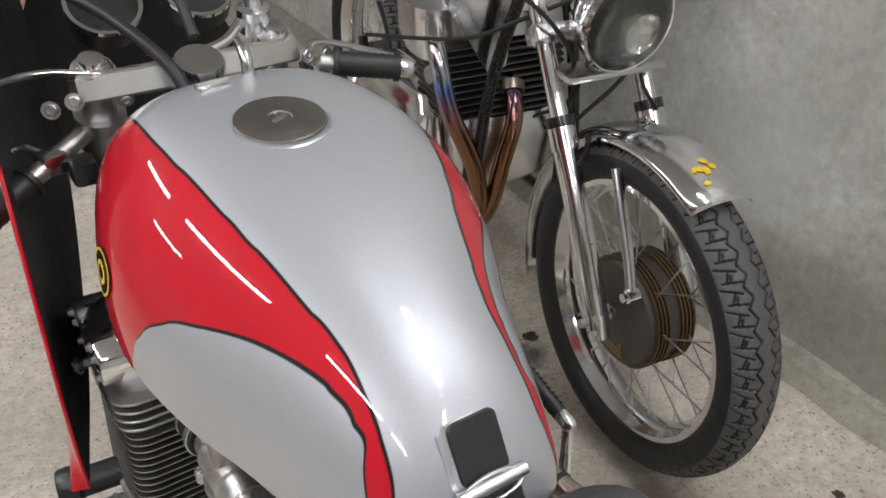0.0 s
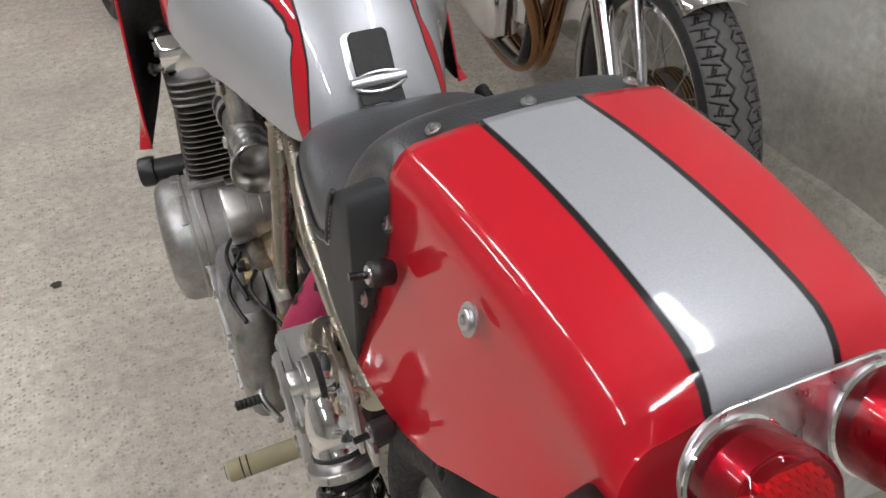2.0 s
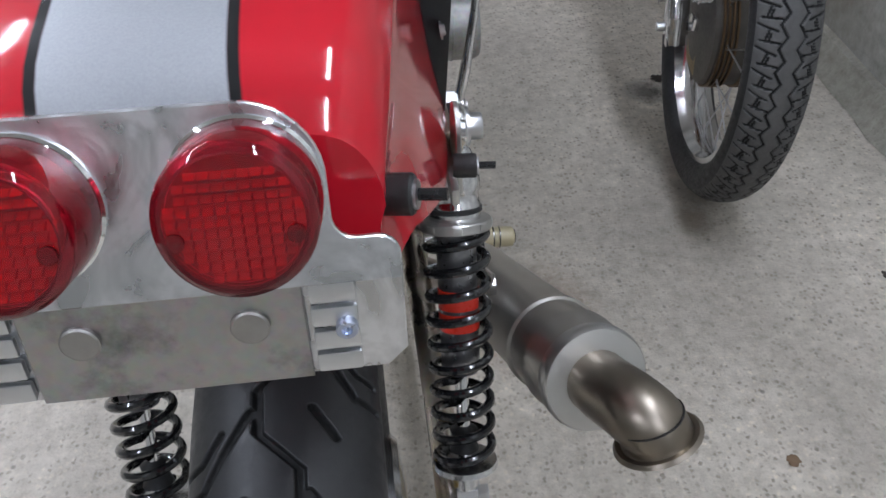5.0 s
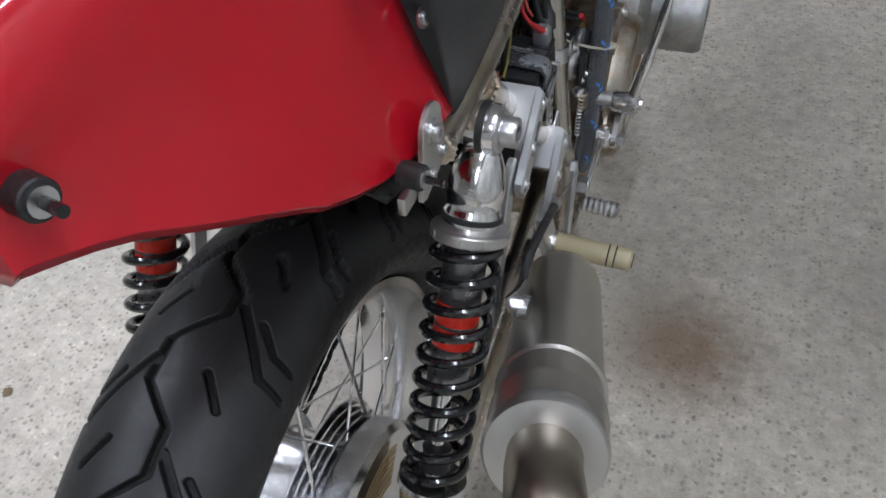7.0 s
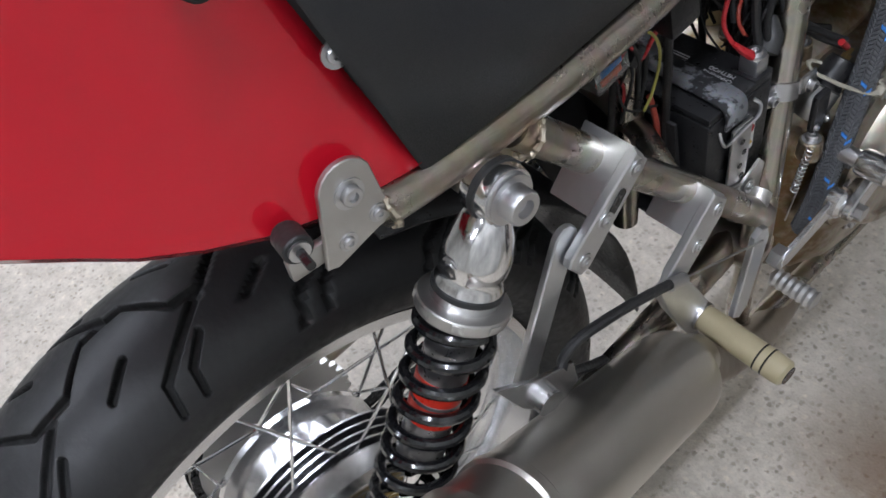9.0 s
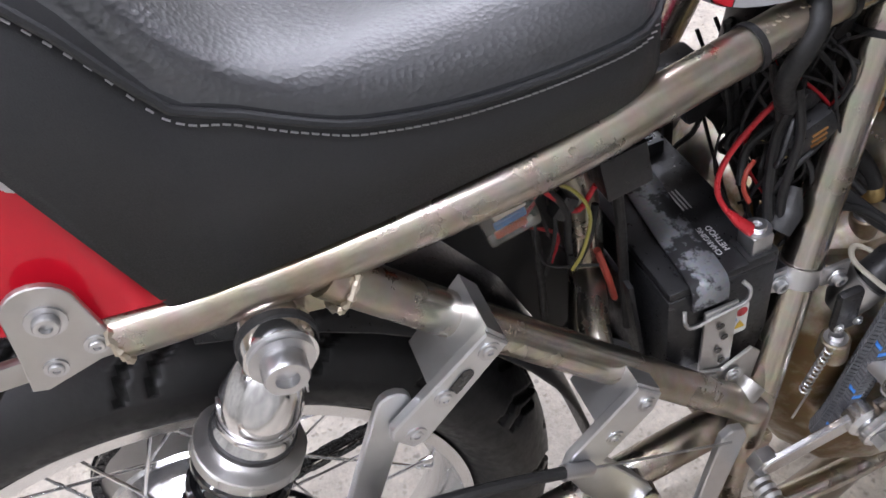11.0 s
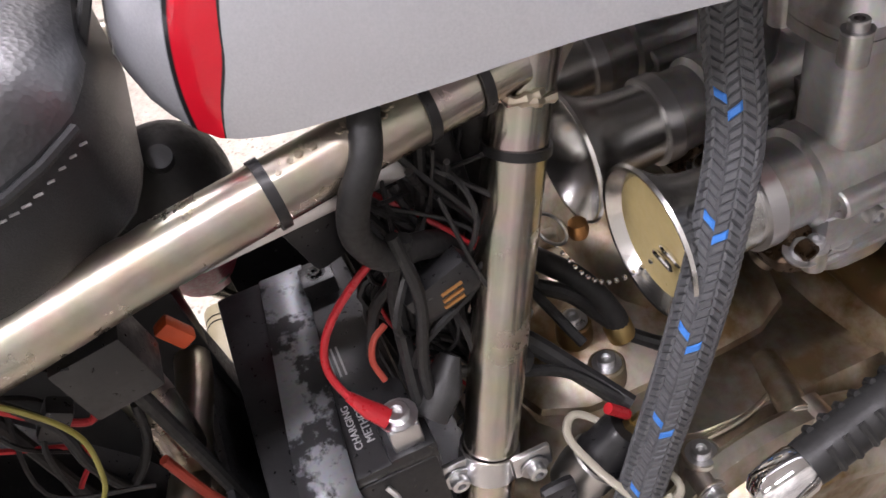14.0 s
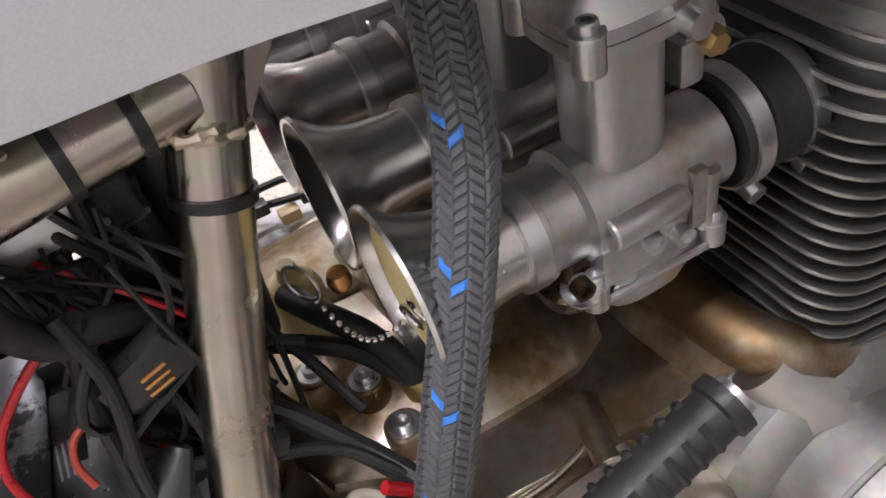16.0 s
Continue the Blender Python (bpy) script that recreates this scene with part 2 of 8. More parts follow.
def spline_table(table, y):
    """As lerp_table, but with a curved line."""
    k = len(table)
    if y <= table[0][0]:
        return table[0][1]
    if y >= table[-1][0]:
        return table[-1][1]
    for i in range(k - 1):
        (a, p1), (b, p2) = table[i], table[i + 1]
        if y <= b:
            t, h = (y - a) / (b - a), b - a
            m1 = (p2 - table[i - 1][1]) / (b - table[i - 1][0]) if i else (p2 - p1) / h
            m2 = (table[i + 2][1] - p1) / (table[i + 2][0] - a) if i + 2 < k else (p2 - p1) / h
            return (2 * t**3 - 3 * t * t + 1) * p1 + (t**3 - 2 * t * t + t) * h * m1 + (3 * t * t - 2 * t**3) * p2 + (t**3 - t * t) * h * m2


def bolt(parent, at, direction, r=0.005, h=0.004, material=None, name="bolt", washer=True):
    """A socket-head or hex bolt with a washer, seated on a surface."""
    m = along(at, Vector(at) + Vector(direction))
    prof = [(r * 1.55, 0), (r * 1.55, 0.0012), (r * 1.05, 0.0012)] if washer else []
    prof += [(r, 0.001 if washer else 0), (r, h - 0.0006), (r * 0.88, h), (r * 0.5, h), (r * 0.5, h * 0.45), (0, h * 0.45)]
    return part(name, lathe(prof, m, 14), material or steel, parent)


# ---- the garage ----


def concrete(name, base, speck, scale, stain, bump, spots=()):
    m = bpy.data.materials.new(name)
    m.use_nodes = True
    nt = m.node_tree
    N, L = nt.nodes.new, nt.links.new
    b = nt.nodes["Principled BSDF"]
    tc = N("ShaderNodeTexCoord")
    big = N("ShaderNodeTexNoise")
    big.inputs["Scale"].default_value, big.inputs["Detail"].default_value, big.inputs["Roughness"].default_value = 1.7, 8, 0.65
    mid = N("ShaderNodeTexNoise")
    mid.inputs["Scale"].default_value, mid.inputs["Detail"].default_value, mid.inputs["Roughness"].default_value = 34, 8, 0.75
    vor = N("ShaderNodeTexVoronoi")
    vor.inputs["Scale"].default_value = scale
    fine = N("ShaderNodeTexNoise")
    fine.inputs["Scale"].default_value, fine.inputs["Detail"].default_value = 220, 4
    for n in (big, mid, fine):
        L(tc.outputs["Object"], n.inputs["Vector"])
    # the stones have uneven outlines
    bend = N("ShaderNodeMixRGB")
    bend.blend_type, bend.inputs[0].default_value = "ADD", 0.011
    bend_noise = N("ShaderNodeTexNoise")
    bend_noise.inputs["Scale"].default_value, bend_noise.inputs["Detail"].default_value = 130, 3
    L(tc.outputs["Object"], bend_noise.inputs["Vector"])
    L(tc.outputs["Object"], bend.inputs[1])
    L(bend_noise.outputs["Color"], bend.inputs[2])
    L(bend.outputs[0], vor.inputs["Vector"])
    r1 = N("ShaderNodeValToRGB")
    r1.color_ramp.elements[0].position, r1.color_ramp.elements[1].position = 0.3, 0.72
    r1.color_ramp.elements[0].color = (*[c * (1 - stain) for c in base], 1)
    r1.color_ramp.elements[1].color = (*[min(1, c * 1.18) for c in base], 1)
    L(big.outputs["Fac"], r1.inputs[0])
    m1 = N("ShaderNodeMix")
    m1.data_type, m1.blend_type = "RGBA", "MULTIPLY"
    r2 = N("ShaderNodeValToRGB")
    r2.color_ramp.elements[0].position, r2.color_ramp.elements[1].position = 0.28, 0.62
    r2.color_ramp.elements[0].color = (0.52, 0.5, 0.46, 1)
    L(mid.outputs["Fac"], r2.inputs[0])
    m1.inputs[0].default_value = 0.8
    L(r1.outputs[0], m1.inputs[6])
    L(r2.outputs[0], m1.inputs[7])
    # stones in the surface, dark and light, in patches
    r3 = N("ShaderNodeValToRGB")
    r3.color_ramp.interpolation = "LINEAR"
    r3.color_ramp.elements[0].position, r3.color_ramp.elements[1].position = 0.0, 1.0
    r3.color_ramp.elements[0].color = (0.45, 0.425, 0.39, 1)
    r3.color_ramp.elements[1].color = (1.25, 1.24, 1.2, 1)
    for p, c in ((0.24, (0.62, 0.595, 0.555, 1)), (0.46, (0.9, 0.885, 0.85, 1)), (0.55, (1, 1, 1, 1)), (0.8, (1.1, 1.08, 1.04, 1))):
        e = r3.color_ramp.elements.new(p)
        e.color = c
    sep = N("ShaderNodeSeparateColor")
    L(vor.outputs["Color"], sep.inputs[0])
    L(sep.outputs[0], r3.inputs[0])
    edge = N("ShaderNodeMapRange")
    edge.inputs[1].default_value, edge.inputs[2].default_value = 0.52, 0.22
    L(vor.outputs["Distance"], edge.inputs[0])
    patch = N("ShaderNodeMapRange")
    patch.inputs[1].default_value, patch.inputs[2].default_value = 0.25, 0.55
    L(big.outputs["Fac"], patch.inputs[0])
    pw = N("ShaderNodeMath")
    pw.operation = "MULTIPLY"
    L(edge.outputs[0], pw.inputs[0])
    pw2 = N("ShaderNodeMath")
    pw2.operation = "MULTIPLY"
    pw2.inputs[1].default_value = speck
    L(pw.outputs[0], pw2.inputs[0])
    L(patch.outputs[0], pw.inputs[1])
    m2 = N("ShaderNodeMix")
    m2.data_type, m2.blend_type = "RGBA", "MULTIPLY"
    L(pw2.outputs[0], m2.inputs[0])
    L(m1.outputs[2], m2.inputs[6])
    L(r3.outputs[0], m2.inputs[7])
    # coarse pebbles and scattered pits
    peb = N("ShaderNodeTexVoronoi")
    peb.inputs["Scale"].default_value = scale * 0.62
    L(tc.outputs["Object"], peb.inputs["Vector"])
    sp2 = N("ShaderNodeSeparateColor")
    L(peb.outputs["Color"], sp2.inputs[0])
    pit = N("ShaderNodeMath")
    pit.operation = "LESS_THAN"
    pit.inputs[1].default_value = 0.018
    L(sp2.outputs[1], pit.inputs[0])
    pd = N("ShaderNodeMapRange")
    pd.inputs[1].default_value, pd.inputs[2].default_value = 0.34, 0.2
    L(peb.outputs["Distance"], pd.inputs[0])
    pf = N("ShaderNodeMath")
    pf.operation = "MULTIPLY"
    L(pit.outputs[0], pf.inputs[0])
    L(pd.outputs[0], pf.inputs[1])
    pf2 = N("ShaderNodeMath")
    pf2.operation = "MULTIPLY"
    pf2.inputs[1].default_value = speck * 0.6
    L(pf.outputs[0], pf2.inputs[0])
    m3 = N("ShaderNodeMix")
    m3.data_type = "RGBA"
    L(pf2.outputs[0], m3.inputs[0])
    L(m2.outputs[2], m3.inputs[6])
    m3.inputs[7].default_value = (0.12, 0.105, 0.09, 1)
    out = m3.outputs[2]
    for sx, sy, sz, r, col, amount in spots:
        ds = N("ShaderNodeVectorMath")
        ds.operation = "DISTANCE"
        wob = N("ShaderNodeMixRGB")
        wob.blend_type = "ADD"
        wob.inputs[0].default_value = 0.09
        L(tc.outputs["Object"], wob.inputs[1])
        L(mid.outputs["Color"], wob.inputs[2])
        L(wob.outputs[0], ds.inputs[0])
        ds.inputs[1].default_value = (sx + 0.045, sy + 0.045, sz + 0.045)
        fall = N("ShaderNodeMapRange")
        fall.inputs[1].default_value, fall.inputs[2].default_value, fall.inputs[4].default_value = r, r * 0.25, amount
        L(ds.outputs["Value"], fall.inputs[0])
        mk = N("ShaderNodeMix")
        mk.data_type = "RGBA"
        L(fall.outputs[0], mk.inputs[0])
        L(out, mk.inputs[6])
        mk.inputs[7].default_value = (*col, 1)
        out = mk.outputs[2]
    L(out, b.inputs["Base Color"])
    b.inputs["Roughness"].default_value = 0.72
    bp = N("ShaderNodeBump")
    bp.inputs["Strength"].default_value, bp.inputs["Distance"].default_value = bump, 0.004
    add = N("ShaderNodeMath")
    L(fine.outputs["Fac"], add.inputs[0])
    L(mid.outputs["Fac"], add.inputs[1])
    L(add.outputs[0], bp.inputs["Height"])
    L(bp.outputs["Normal"], b.inputs["Normal"])
    return m


floor_concrete = concrete("worn_aggregate_concrete", (0.695, 0.637, 0.548), 0.95, 108, 0.3, 0.5, [(0.335, 0.775, 0, 0.16, (0.16, 0.085, 0.04), 0.75), (0.736, 0.988, 0, 0.06, (0.16, 0.12, 0.08), 0.6), (0.78, 1.466, 0, 0.07, (0.06, 0.055, 0.05), 0.8), (0.25, 0.95, 0, 0.2, (0.22, 0.2, 0.17), 0.35), (-0.2, 0.4, 0, 0.45, (0.3, 0.28, 0.25), 0.3)])
wall_concrete = concrete("cast_concrete_wall", (0.74, 0.74, 0.695), 0.2, 45, 0.55, 0.4, [(1.29, 1.9, 0.75, 0.4, (0.24, 0.23, 0.19), 0.6), (1.29, 1.35, 0.5, 0.35, (0.66, 0.66, 0.61), 0.6), (1.29, 1.6, 0.2, 0.28, (0.22, 0.2, 0.15), 0.6), (1.29, 0.95, 0.15, 0.35, (0.25, 0.22, 0.17), 0.6), (1.29, 2.3, 0.45, 0.3, (0.68, 0.68, 0.63), 0.5), (1.29, 1.1, 0.8, 0.3, (0.34, 0.33, 0.29), 0.5)])
ceiling_paint = node_mat("grey_concrete_ceiling", (0.5, 0.5, 0.49), 0.8, 0, 5, 0.15, 0.1)

X0, X1, Y0, Y1 = -4.6, 1.29, -3.6, 5.6


def slab(name, lo, hi, material, label, category):
    c = [(a + b) / 2 for a, b in zip(lo, hi)]
    s = [b - a for a, b in zip(lo, hi)]
    ob = part(name, box(s, Matrix.Translation(c), 0), material, smooth=False)
    return tagged(ob, label, category, kind="structure")


slab("floor", (X0 - 0.2, Y0 - 0.2, -0.15), (X1 + 0.2, Y1 + 0.2, 0), floor_concrete, "worn beige concrete floor with pebbles showing", "floor")
slab("ceiling", (X0 - 0.2, Y0 - 0.2, CEILING), (X1 + 0.2, Y1 + 0.2, CEILING + 0.15), ceiling_paint, "plain grey concrete garage ceiling with tube lamps", "ceiling")
slab("wall_east", (X1, Y0, 0.004), (X1 + 0.2, Y1, CEILING - 0.004), wall_concrete, "grey stained cast concrete wall beside the motorcycles", "wall")
slab("wall_west", (X0 - 0.2, Y0, 0.004), (X0, Y1, CEILING - 0.004), wall_concrete, "plain grey concrete wall across the garage", "wall")
slab("wall_south", (X0, Y0 - 0.2, 0.004), (X1, Y0, CEILING - 0.004), wall_concrete, "plain grey concrete wall behind the tail", "wall")
slab("wall_north", (X0, Y1, 0.004), (X1, Y1 + 0.2, CEILING - 0.004), wall_concrete, "plain grey concrete wall at the far end", "wall")

# cement fillet along the foot of the wall, with a broken edge
bm = bmesh.new()
rng = random.Random(3)
prev = None
for i in range(93):
    y = Y0 + 0.1 * i
    w = 0.06 + rng.uniform(-0.012, 0.012)
    h = 0.075 + rng.uniform(-0.006, 0.006)
    ring = [bm.verts.new(p) for p in ((X1 - w, y, 0.002), (X1 - w * 0.75, y, 0.012), (X1 - 0.018, y, h - 0.01), (X1 + 0.01, y, h))]
    if prev:
        for j in range(3):
            bm.faces.new((prev[j], prev[j + 1], ring[j + 1], ring[j]))
    prev = ring
tagged(part("trim", bm, concrete("cement_fillet", (0.42, 0.4, 0.34), 0.4, 110, 0.3, 0.4)), "rough cement fillet along the foot of the wall", "trim", kind="structure")

lamp_glow = bpy.data.materials.new("lit_tube")
lamp_glow.use_nodes = True
lb = lamp_glow.node_tree.nodes["Principled BSDF"]
lb.inputs["Emission Color"].default_value, lb.inputs["Emission Strength"].default_value = (0.98, 0.99, 1, 1), 22.0
lamp_white = node_mat("white_lamp_housing", (0.75, 0.75, 0.75), 0.4, 0, 30, 0.05, 0.0)


def tube_lamp(x, y, turn):
    t = thing("ceiling_lamp", (x, y, CEILING), "lit white tube lamp fixed under the ceiling", "ceiling lamp", "ceiling tube lamps")
    m = Matrix.Translation((x, y, CEILING)) @ Matrix.Rotation(radians(turn), 4, "Z")
    part("housing", box((0.09, 1.24, 0.05), m @ Matrix.Translation((0, 0, -0.027)), 0.006), lamp_white, t)
    for s in (-1, 1):
        part("tube", sweep([m @ Vector((s * 0.024, -0.58, -0.07)), m @ Vector((s * 0.024, 0.58, -0.07))], 0.013, 12), lamp_glow, t, "glowing tube")
        part("end_cap", box((0.08, 0.025, 0.04), m @ Matrix.Translation((0, s * 0.6, -0.068)), 0.004), lamp_white, t)
    lt = bpy.data.lights.new("tube_light", "AREA")
    lt.shape, lt.size, lt.size_y, lt.energy, lt.color = "RECTANGLE", 0.08, 1.16, TUBE_POWER, (0.97, 0.985, 1.0)
    lo = new("tube_light", lt)
    lo.matrix_basis = m @ Matrix.Translation((0, 0, -0.09))


for x, y, turn in TUBES:
    tube_lamp(x, y, turn)

# ---- the race motorcycle ----
bike = thing("motorcycle", (0, 0.19, 0), "red and silver cafe racer with a bare nickel-plated frame", "motorcycle")


def ramp_of(nt, vector_socket, table, lo, hi, vlo, vhi):
    """A value that runs along a table of (place, value)."""
    mr = nt.nodes.new("ShaderNodeMapRange")
    mr.inputs[1].default_value, mr.inputs[2].default_value = lo, hi
    nt.links.new(vector_socket, mr.inputs[0])
    rp = nt.nodes.new("ShaderNodeValToRGB")
    els = rp.color_ramp.elements
    rp.color_ramp.interpolation = "CARDINAL"
    while len(els) > 1:
        els.remove(els[-1])
    for i, (p, v) in enumerate(table):
        e = els[0] if i == 0 else els.new((p - lo) / (hi - lo))
        e.position = (p - lo) / (hi - lo)
        g = (v - vlo) / (vhi - vlo)
        e.color = (g, g, g, 1)
    nt.links.new(mr.outputs[0], rp.inputs[0])
    out = nt.nodes.new("ShaderNodeMapRange")
    out.inputs[3].default_value, out.inputs[4].default_value = vlo, vhi
    nt.links.new(rp.outputs[0], out.inputs[0])
    return out.outputs[0]


def op(nt, kind, a, b=None, c=None):
    n = nt.nodes.new("ShaderNodeMath")
    n.operation = kind
    for i, v in enumerate((a, b, c)):
        if v is None:
            continue
        if isinstance(v, (int, float)):
            n.inputs[i].default_value = v
        else:
            nt.links.new(v, n.inputs[i])
    return n.outputs[0]


def two_tone(name, builder, metal=0.55, tone=1.0, haze=0.02):
    """Gloss paint in silver, red and black, laid out by builder(nt, x, y, z), which gives the silver part and the line part."""
    m = bpy.data.materials.new(name)
    m.use_nodes = True
    nt = m.node_tree
    b = nt.nodes["Principled BSDF"]
    tc = nt.nodes.new("ShaderNodeTexCoord")
    sp = nt.nodes.new("ShaderNodeSeparateXYZ")
    nt.links.new(tc.outputs["Object"], sp.inputs[0])
    silver, line = builder(nt, sp.outputs[0], sp.outputs[1], sp.outputs[2])
    flake = nt.nodes.new("ShaderNodeTexNoise")
    flake.inputs["Scale"].default_value, flake.inputs["Detail"].default_value = 900, 2
    cloud = nt.nodes.new("ShaderNodeTexNoise")
    cloud.inputs["Scale"].default_value = 9
    nt.links.new(tc.outputs["Object"], flake.inputs["Vector"])
    nt.links.new(tc.outputs["Object"], cloud.inputs["Vector"])
    sv = nt.nodes.new("ShaderNodeMix")
    sv.data_type = "RGBA"
    sv.inputs[6].default_value, sv.inputs[7].default_value = [(*(v * tone for v in c[:3]), 1) for c in (SILVER_DARK, SILVER_LIGHT)]
    nt.links.new(flake.outputs["Fac"], sv.inputs[0])
    rd = nt.nodes.new("ShaderNodeMix")
    rd.data_type = "RGBA"
    rd.inputs[6].default_value, rd.inputs[7].default_value = RED_DARK, RED_LIGHT
    nt.links.new(cloud.outputs["Fac"], rd.inputs[0])
    a = nt.nodes.new("ShaderNodeMix")
    a.data_type = "RGBA"
    nt.links.new(silver, a.inputs[0])
    nt.links.new(rd.outputs[2], a.inputs[6])
    nt.links.new(sv.outputs[2], a.inputs[7])
    c = nt.nodes.new("ShaderNodeMix")
    c.data_type = "RGBA"
    nt.links.new(line, c.inputs[0])
    nt.links.new(a.outputs[2], c.inputs[6])
    c.inputs[7].default_value = (0.008, 0.008, 0.009, 1)
    nt.links.new(c.outputs[2], b.inputs["Base Color"])
    plain = op(nt, "MULTIPLY", silver, op(nt, "SUBTRACT", 1.0, line))
    nt.links.new(op(nt, "MULTIPLY", plain, metal), b.inputs["Metallic"])
    nt.links.new(op(nt, "SUBTRACT", 0.6, op(nt, "MULTIPLY", plain, 0.13)), b.inputs["Roughness"])
    b.inputs["Specular IOR Level"].default_value = 0.15
    b.inputs["Coat Weight"].default_value = 1.0
    b.inputs["Coat Roughness"].default_value = haze
    return m


SILVER_DARK, SILVER_LIGHT = (0.405, 0.42, 0.445, 1), (0.515, 0.53, 0.555, 1)
RED_DARK, RED_LIGHT = (0.47, 0.003, 0.013, 1), (0.54, 0.004, 0.017, 1)
LINE = 0.0024


def step(nt, v, at, soft=0.0006):
    """1 where v is over at."""
    mr = nt.nodes.new("ShaderNodeMapRange")
    mr.inputs[1].default_value, mr.inputs[2].default_value = -soft, soft
    nt.links.new(op(nt, "SUBTRACT", v, at), mr.inputs[0])
    return mr.outputs[0]


# --- fuel tank ---
def drift(y):
    """The tank sits a little askew."""
    return 0.009 * min(1.0, max(0.0, y / 0.28))


TANK_W = [(0.612, 0.03), (0.62, 0.062), (0.632, 0.08), (0.645, 0.09), (0.70, 0.113), (0.77, 0.138), (0.83, 0.163), (0.89, 0.18), (0.94, 0.187), (0.99, 0.185), (1.05, 0.174), (1.11, 0.155), (1.145, 0.13), (1.16, 0.095)]
TANK_T = [(0.612, 0.825), (0.62, 0.848), (0.632, 0.87), (0.645, 0.89), (0.665, 0.913), (0.70, 0.937), (0.77, 0.966), (0.85, 0.992), (0.93, 1.012), (1.0, 1.021), (1.07, 1.02), (1.12, 1.008), (1.148, 0.985), (1.16, 0.94)]
TANK_B = [(0.612, 0.82), (0.64, 0.8), (0.7, 0.804), (0.77, 0.815), (0.85, 0.828), (0.94, 0.843), (1.05, 0.852), (1.12, 0.86), (1.16, 0.88)]
# the right flank against the left one, and its painted line
TANK_RIGHT = [(0.6, 0.95), (0.66, 0.93), (0.75, 0.93), (0.85, 1.0), (0.95, 1.06), (1.05, 1.07), (1.2, 1.03)]
LINE_RIGHT = [(0.6, 0.92), (0.66, 0.96), (0.74, 1.1), (0.85, 1.33), (0.95, 1.5), (1.05, 1.58), (1.18, 1.55)]
TOP_LINE = [(0.60, 0.09), (0.632, 0.079), (0.65, 0.0695), (0.675, 0.065), (0.70, 0.0632), (0.735, 0.063), (0.77, 0.0695), (0.84, 0.082), (0.885, 0.0905), (0.955, 0.1), (1.0, 0.105), (1.06, 0.107), (1.12, 0.104), (1.18, 0.095)]
ARCH_LINE = [(0.60, 0.70), (0.638, 0.79), (0.653, 0.841), (0.675, 0.889), (0.696, 0.909), (0.724, 0.922), (0.78, 0.9304), (0.83, 0.927), (0.865, 0.917), (0.89, 0.898), (0.906, 0.872), (0.917, 0.84), (0.926, 0.8), (0.94, 0.74), (1.1, 0.70)]


def tank_ring(y, n=40):
    w, t, b = spline_table(TANK_W, y), spline_table(TANK_T, y), spline_table(TANK_B, y)
    pts = []
    for i in range(n + 1):
        a = math.pi * i / n
        c, s = math.cos(a), math.sin(a)
        k = 0.12 * max(0.0, min(1.0, (y - 0.95) / 0.12))
        pts.append((w * math.copysign(abs(c) ** (0.82 - k), c), y, b + (t - b) * abs(s) ** (0.86 - k)))
    low = [(-w * f, y, b - 0.008 * (1 - f**6)) for f in (0.985, 0.95, 0.88, 0.6, 0.2, -0.2, -0.6, -0.88, -0.95, -0.985)]
    k = spline_table(TANK_RIGHT, y)
    return [((x * k if x > 0 else x) + drift(y), yy, z) for x, yy, z in pts + low]


def tank_paint(nt, x, y, z):
    off = op(nt, "SUBTRACT", x, 0.009)
    right = op(nt, "GREATER_THAN", off, 0.0)
    share_r = op(nt, "ADD", op(nt, "MULTIPLY", op(nt, "SUBTRACT", ramp_of(nt, y, LINE_RIGHT, 0.6, 1.18, 0.8, 1.7), 1.0), right), 1.0)
    ax = op(nt, "DIVIDE", op(nt, "ABSOLUTE", off), share_r)
    w = ramp_of(nt, y, TOP_LINE, 0.6, 1.18, 0.05, 0.15)
    arch = ramp_of(nt, y, ARCH_LINE, 0.6, 1.1, 0.68, 0.94)
    top = step(nt, op(nt, "SUBTRACT", w, ax), 0.0)
    low = step(nt, op(nt, "SUBTRACT", arch, z), 0.0)
    low = op(nt, "MULTIPLY", low, op(nt, "SUBTRACT", 1.0, top))
    silver = op(nt, "MAXIMUM", top, low)
    l1 = op(nt, "SUBTRACT", 1.0, step(nt, op(nt, "ABSOLUTE", op(nt, "SUBTRACT", w, ax)), LINE * 0.6))
    l2 = op(nt, "SUBTRACT", 1.0, step(nt, op(nt, "ABSOLUTE", op(nt, "SUBTRACT", arch, z)), LINE * 0.6))
    l2 = op(nt, "MULTIPLY", l2, op(nt, "SUBTRACT", 1.0, top))
    return silver, op(nt, "MAXIMUM", l1, l2)


tank_mat = two_tone("tank_paint", tank_paint)
ys = [0.612, 0.615, 0.62, 0.625, 0.632, 0.638, 0.645, 0.655, 0.665] + [0.68 + 0.02 * i for i in range(22)] + [1.11, 1.12, 1.13, 1.14, 1.148, 1.155, 1.16]
tank = part("fuel_tank", loft([tank_ring(y) for y in ys]), tank_mat, bike, "silver fuel tank with glossy red flashes outlined in black")
# small badge on the tank's flank, following its curve
def flank(y, z, off):
    w, t, b = spline_table(TANK_W, y), spline_table(TANK_T, y), spline_table(TANK_B, y)
    k = 0.12 * max(0.0, min(1.0, (y - 0.95) / 0.12))
    sn = ((z - b) / (t - b)) ** (1 / (0.86 - k))
    return Vector((-w * (1 - sn * sn) ** (0.5 * (0.82 - k)) + drift(y) - off, y, z))


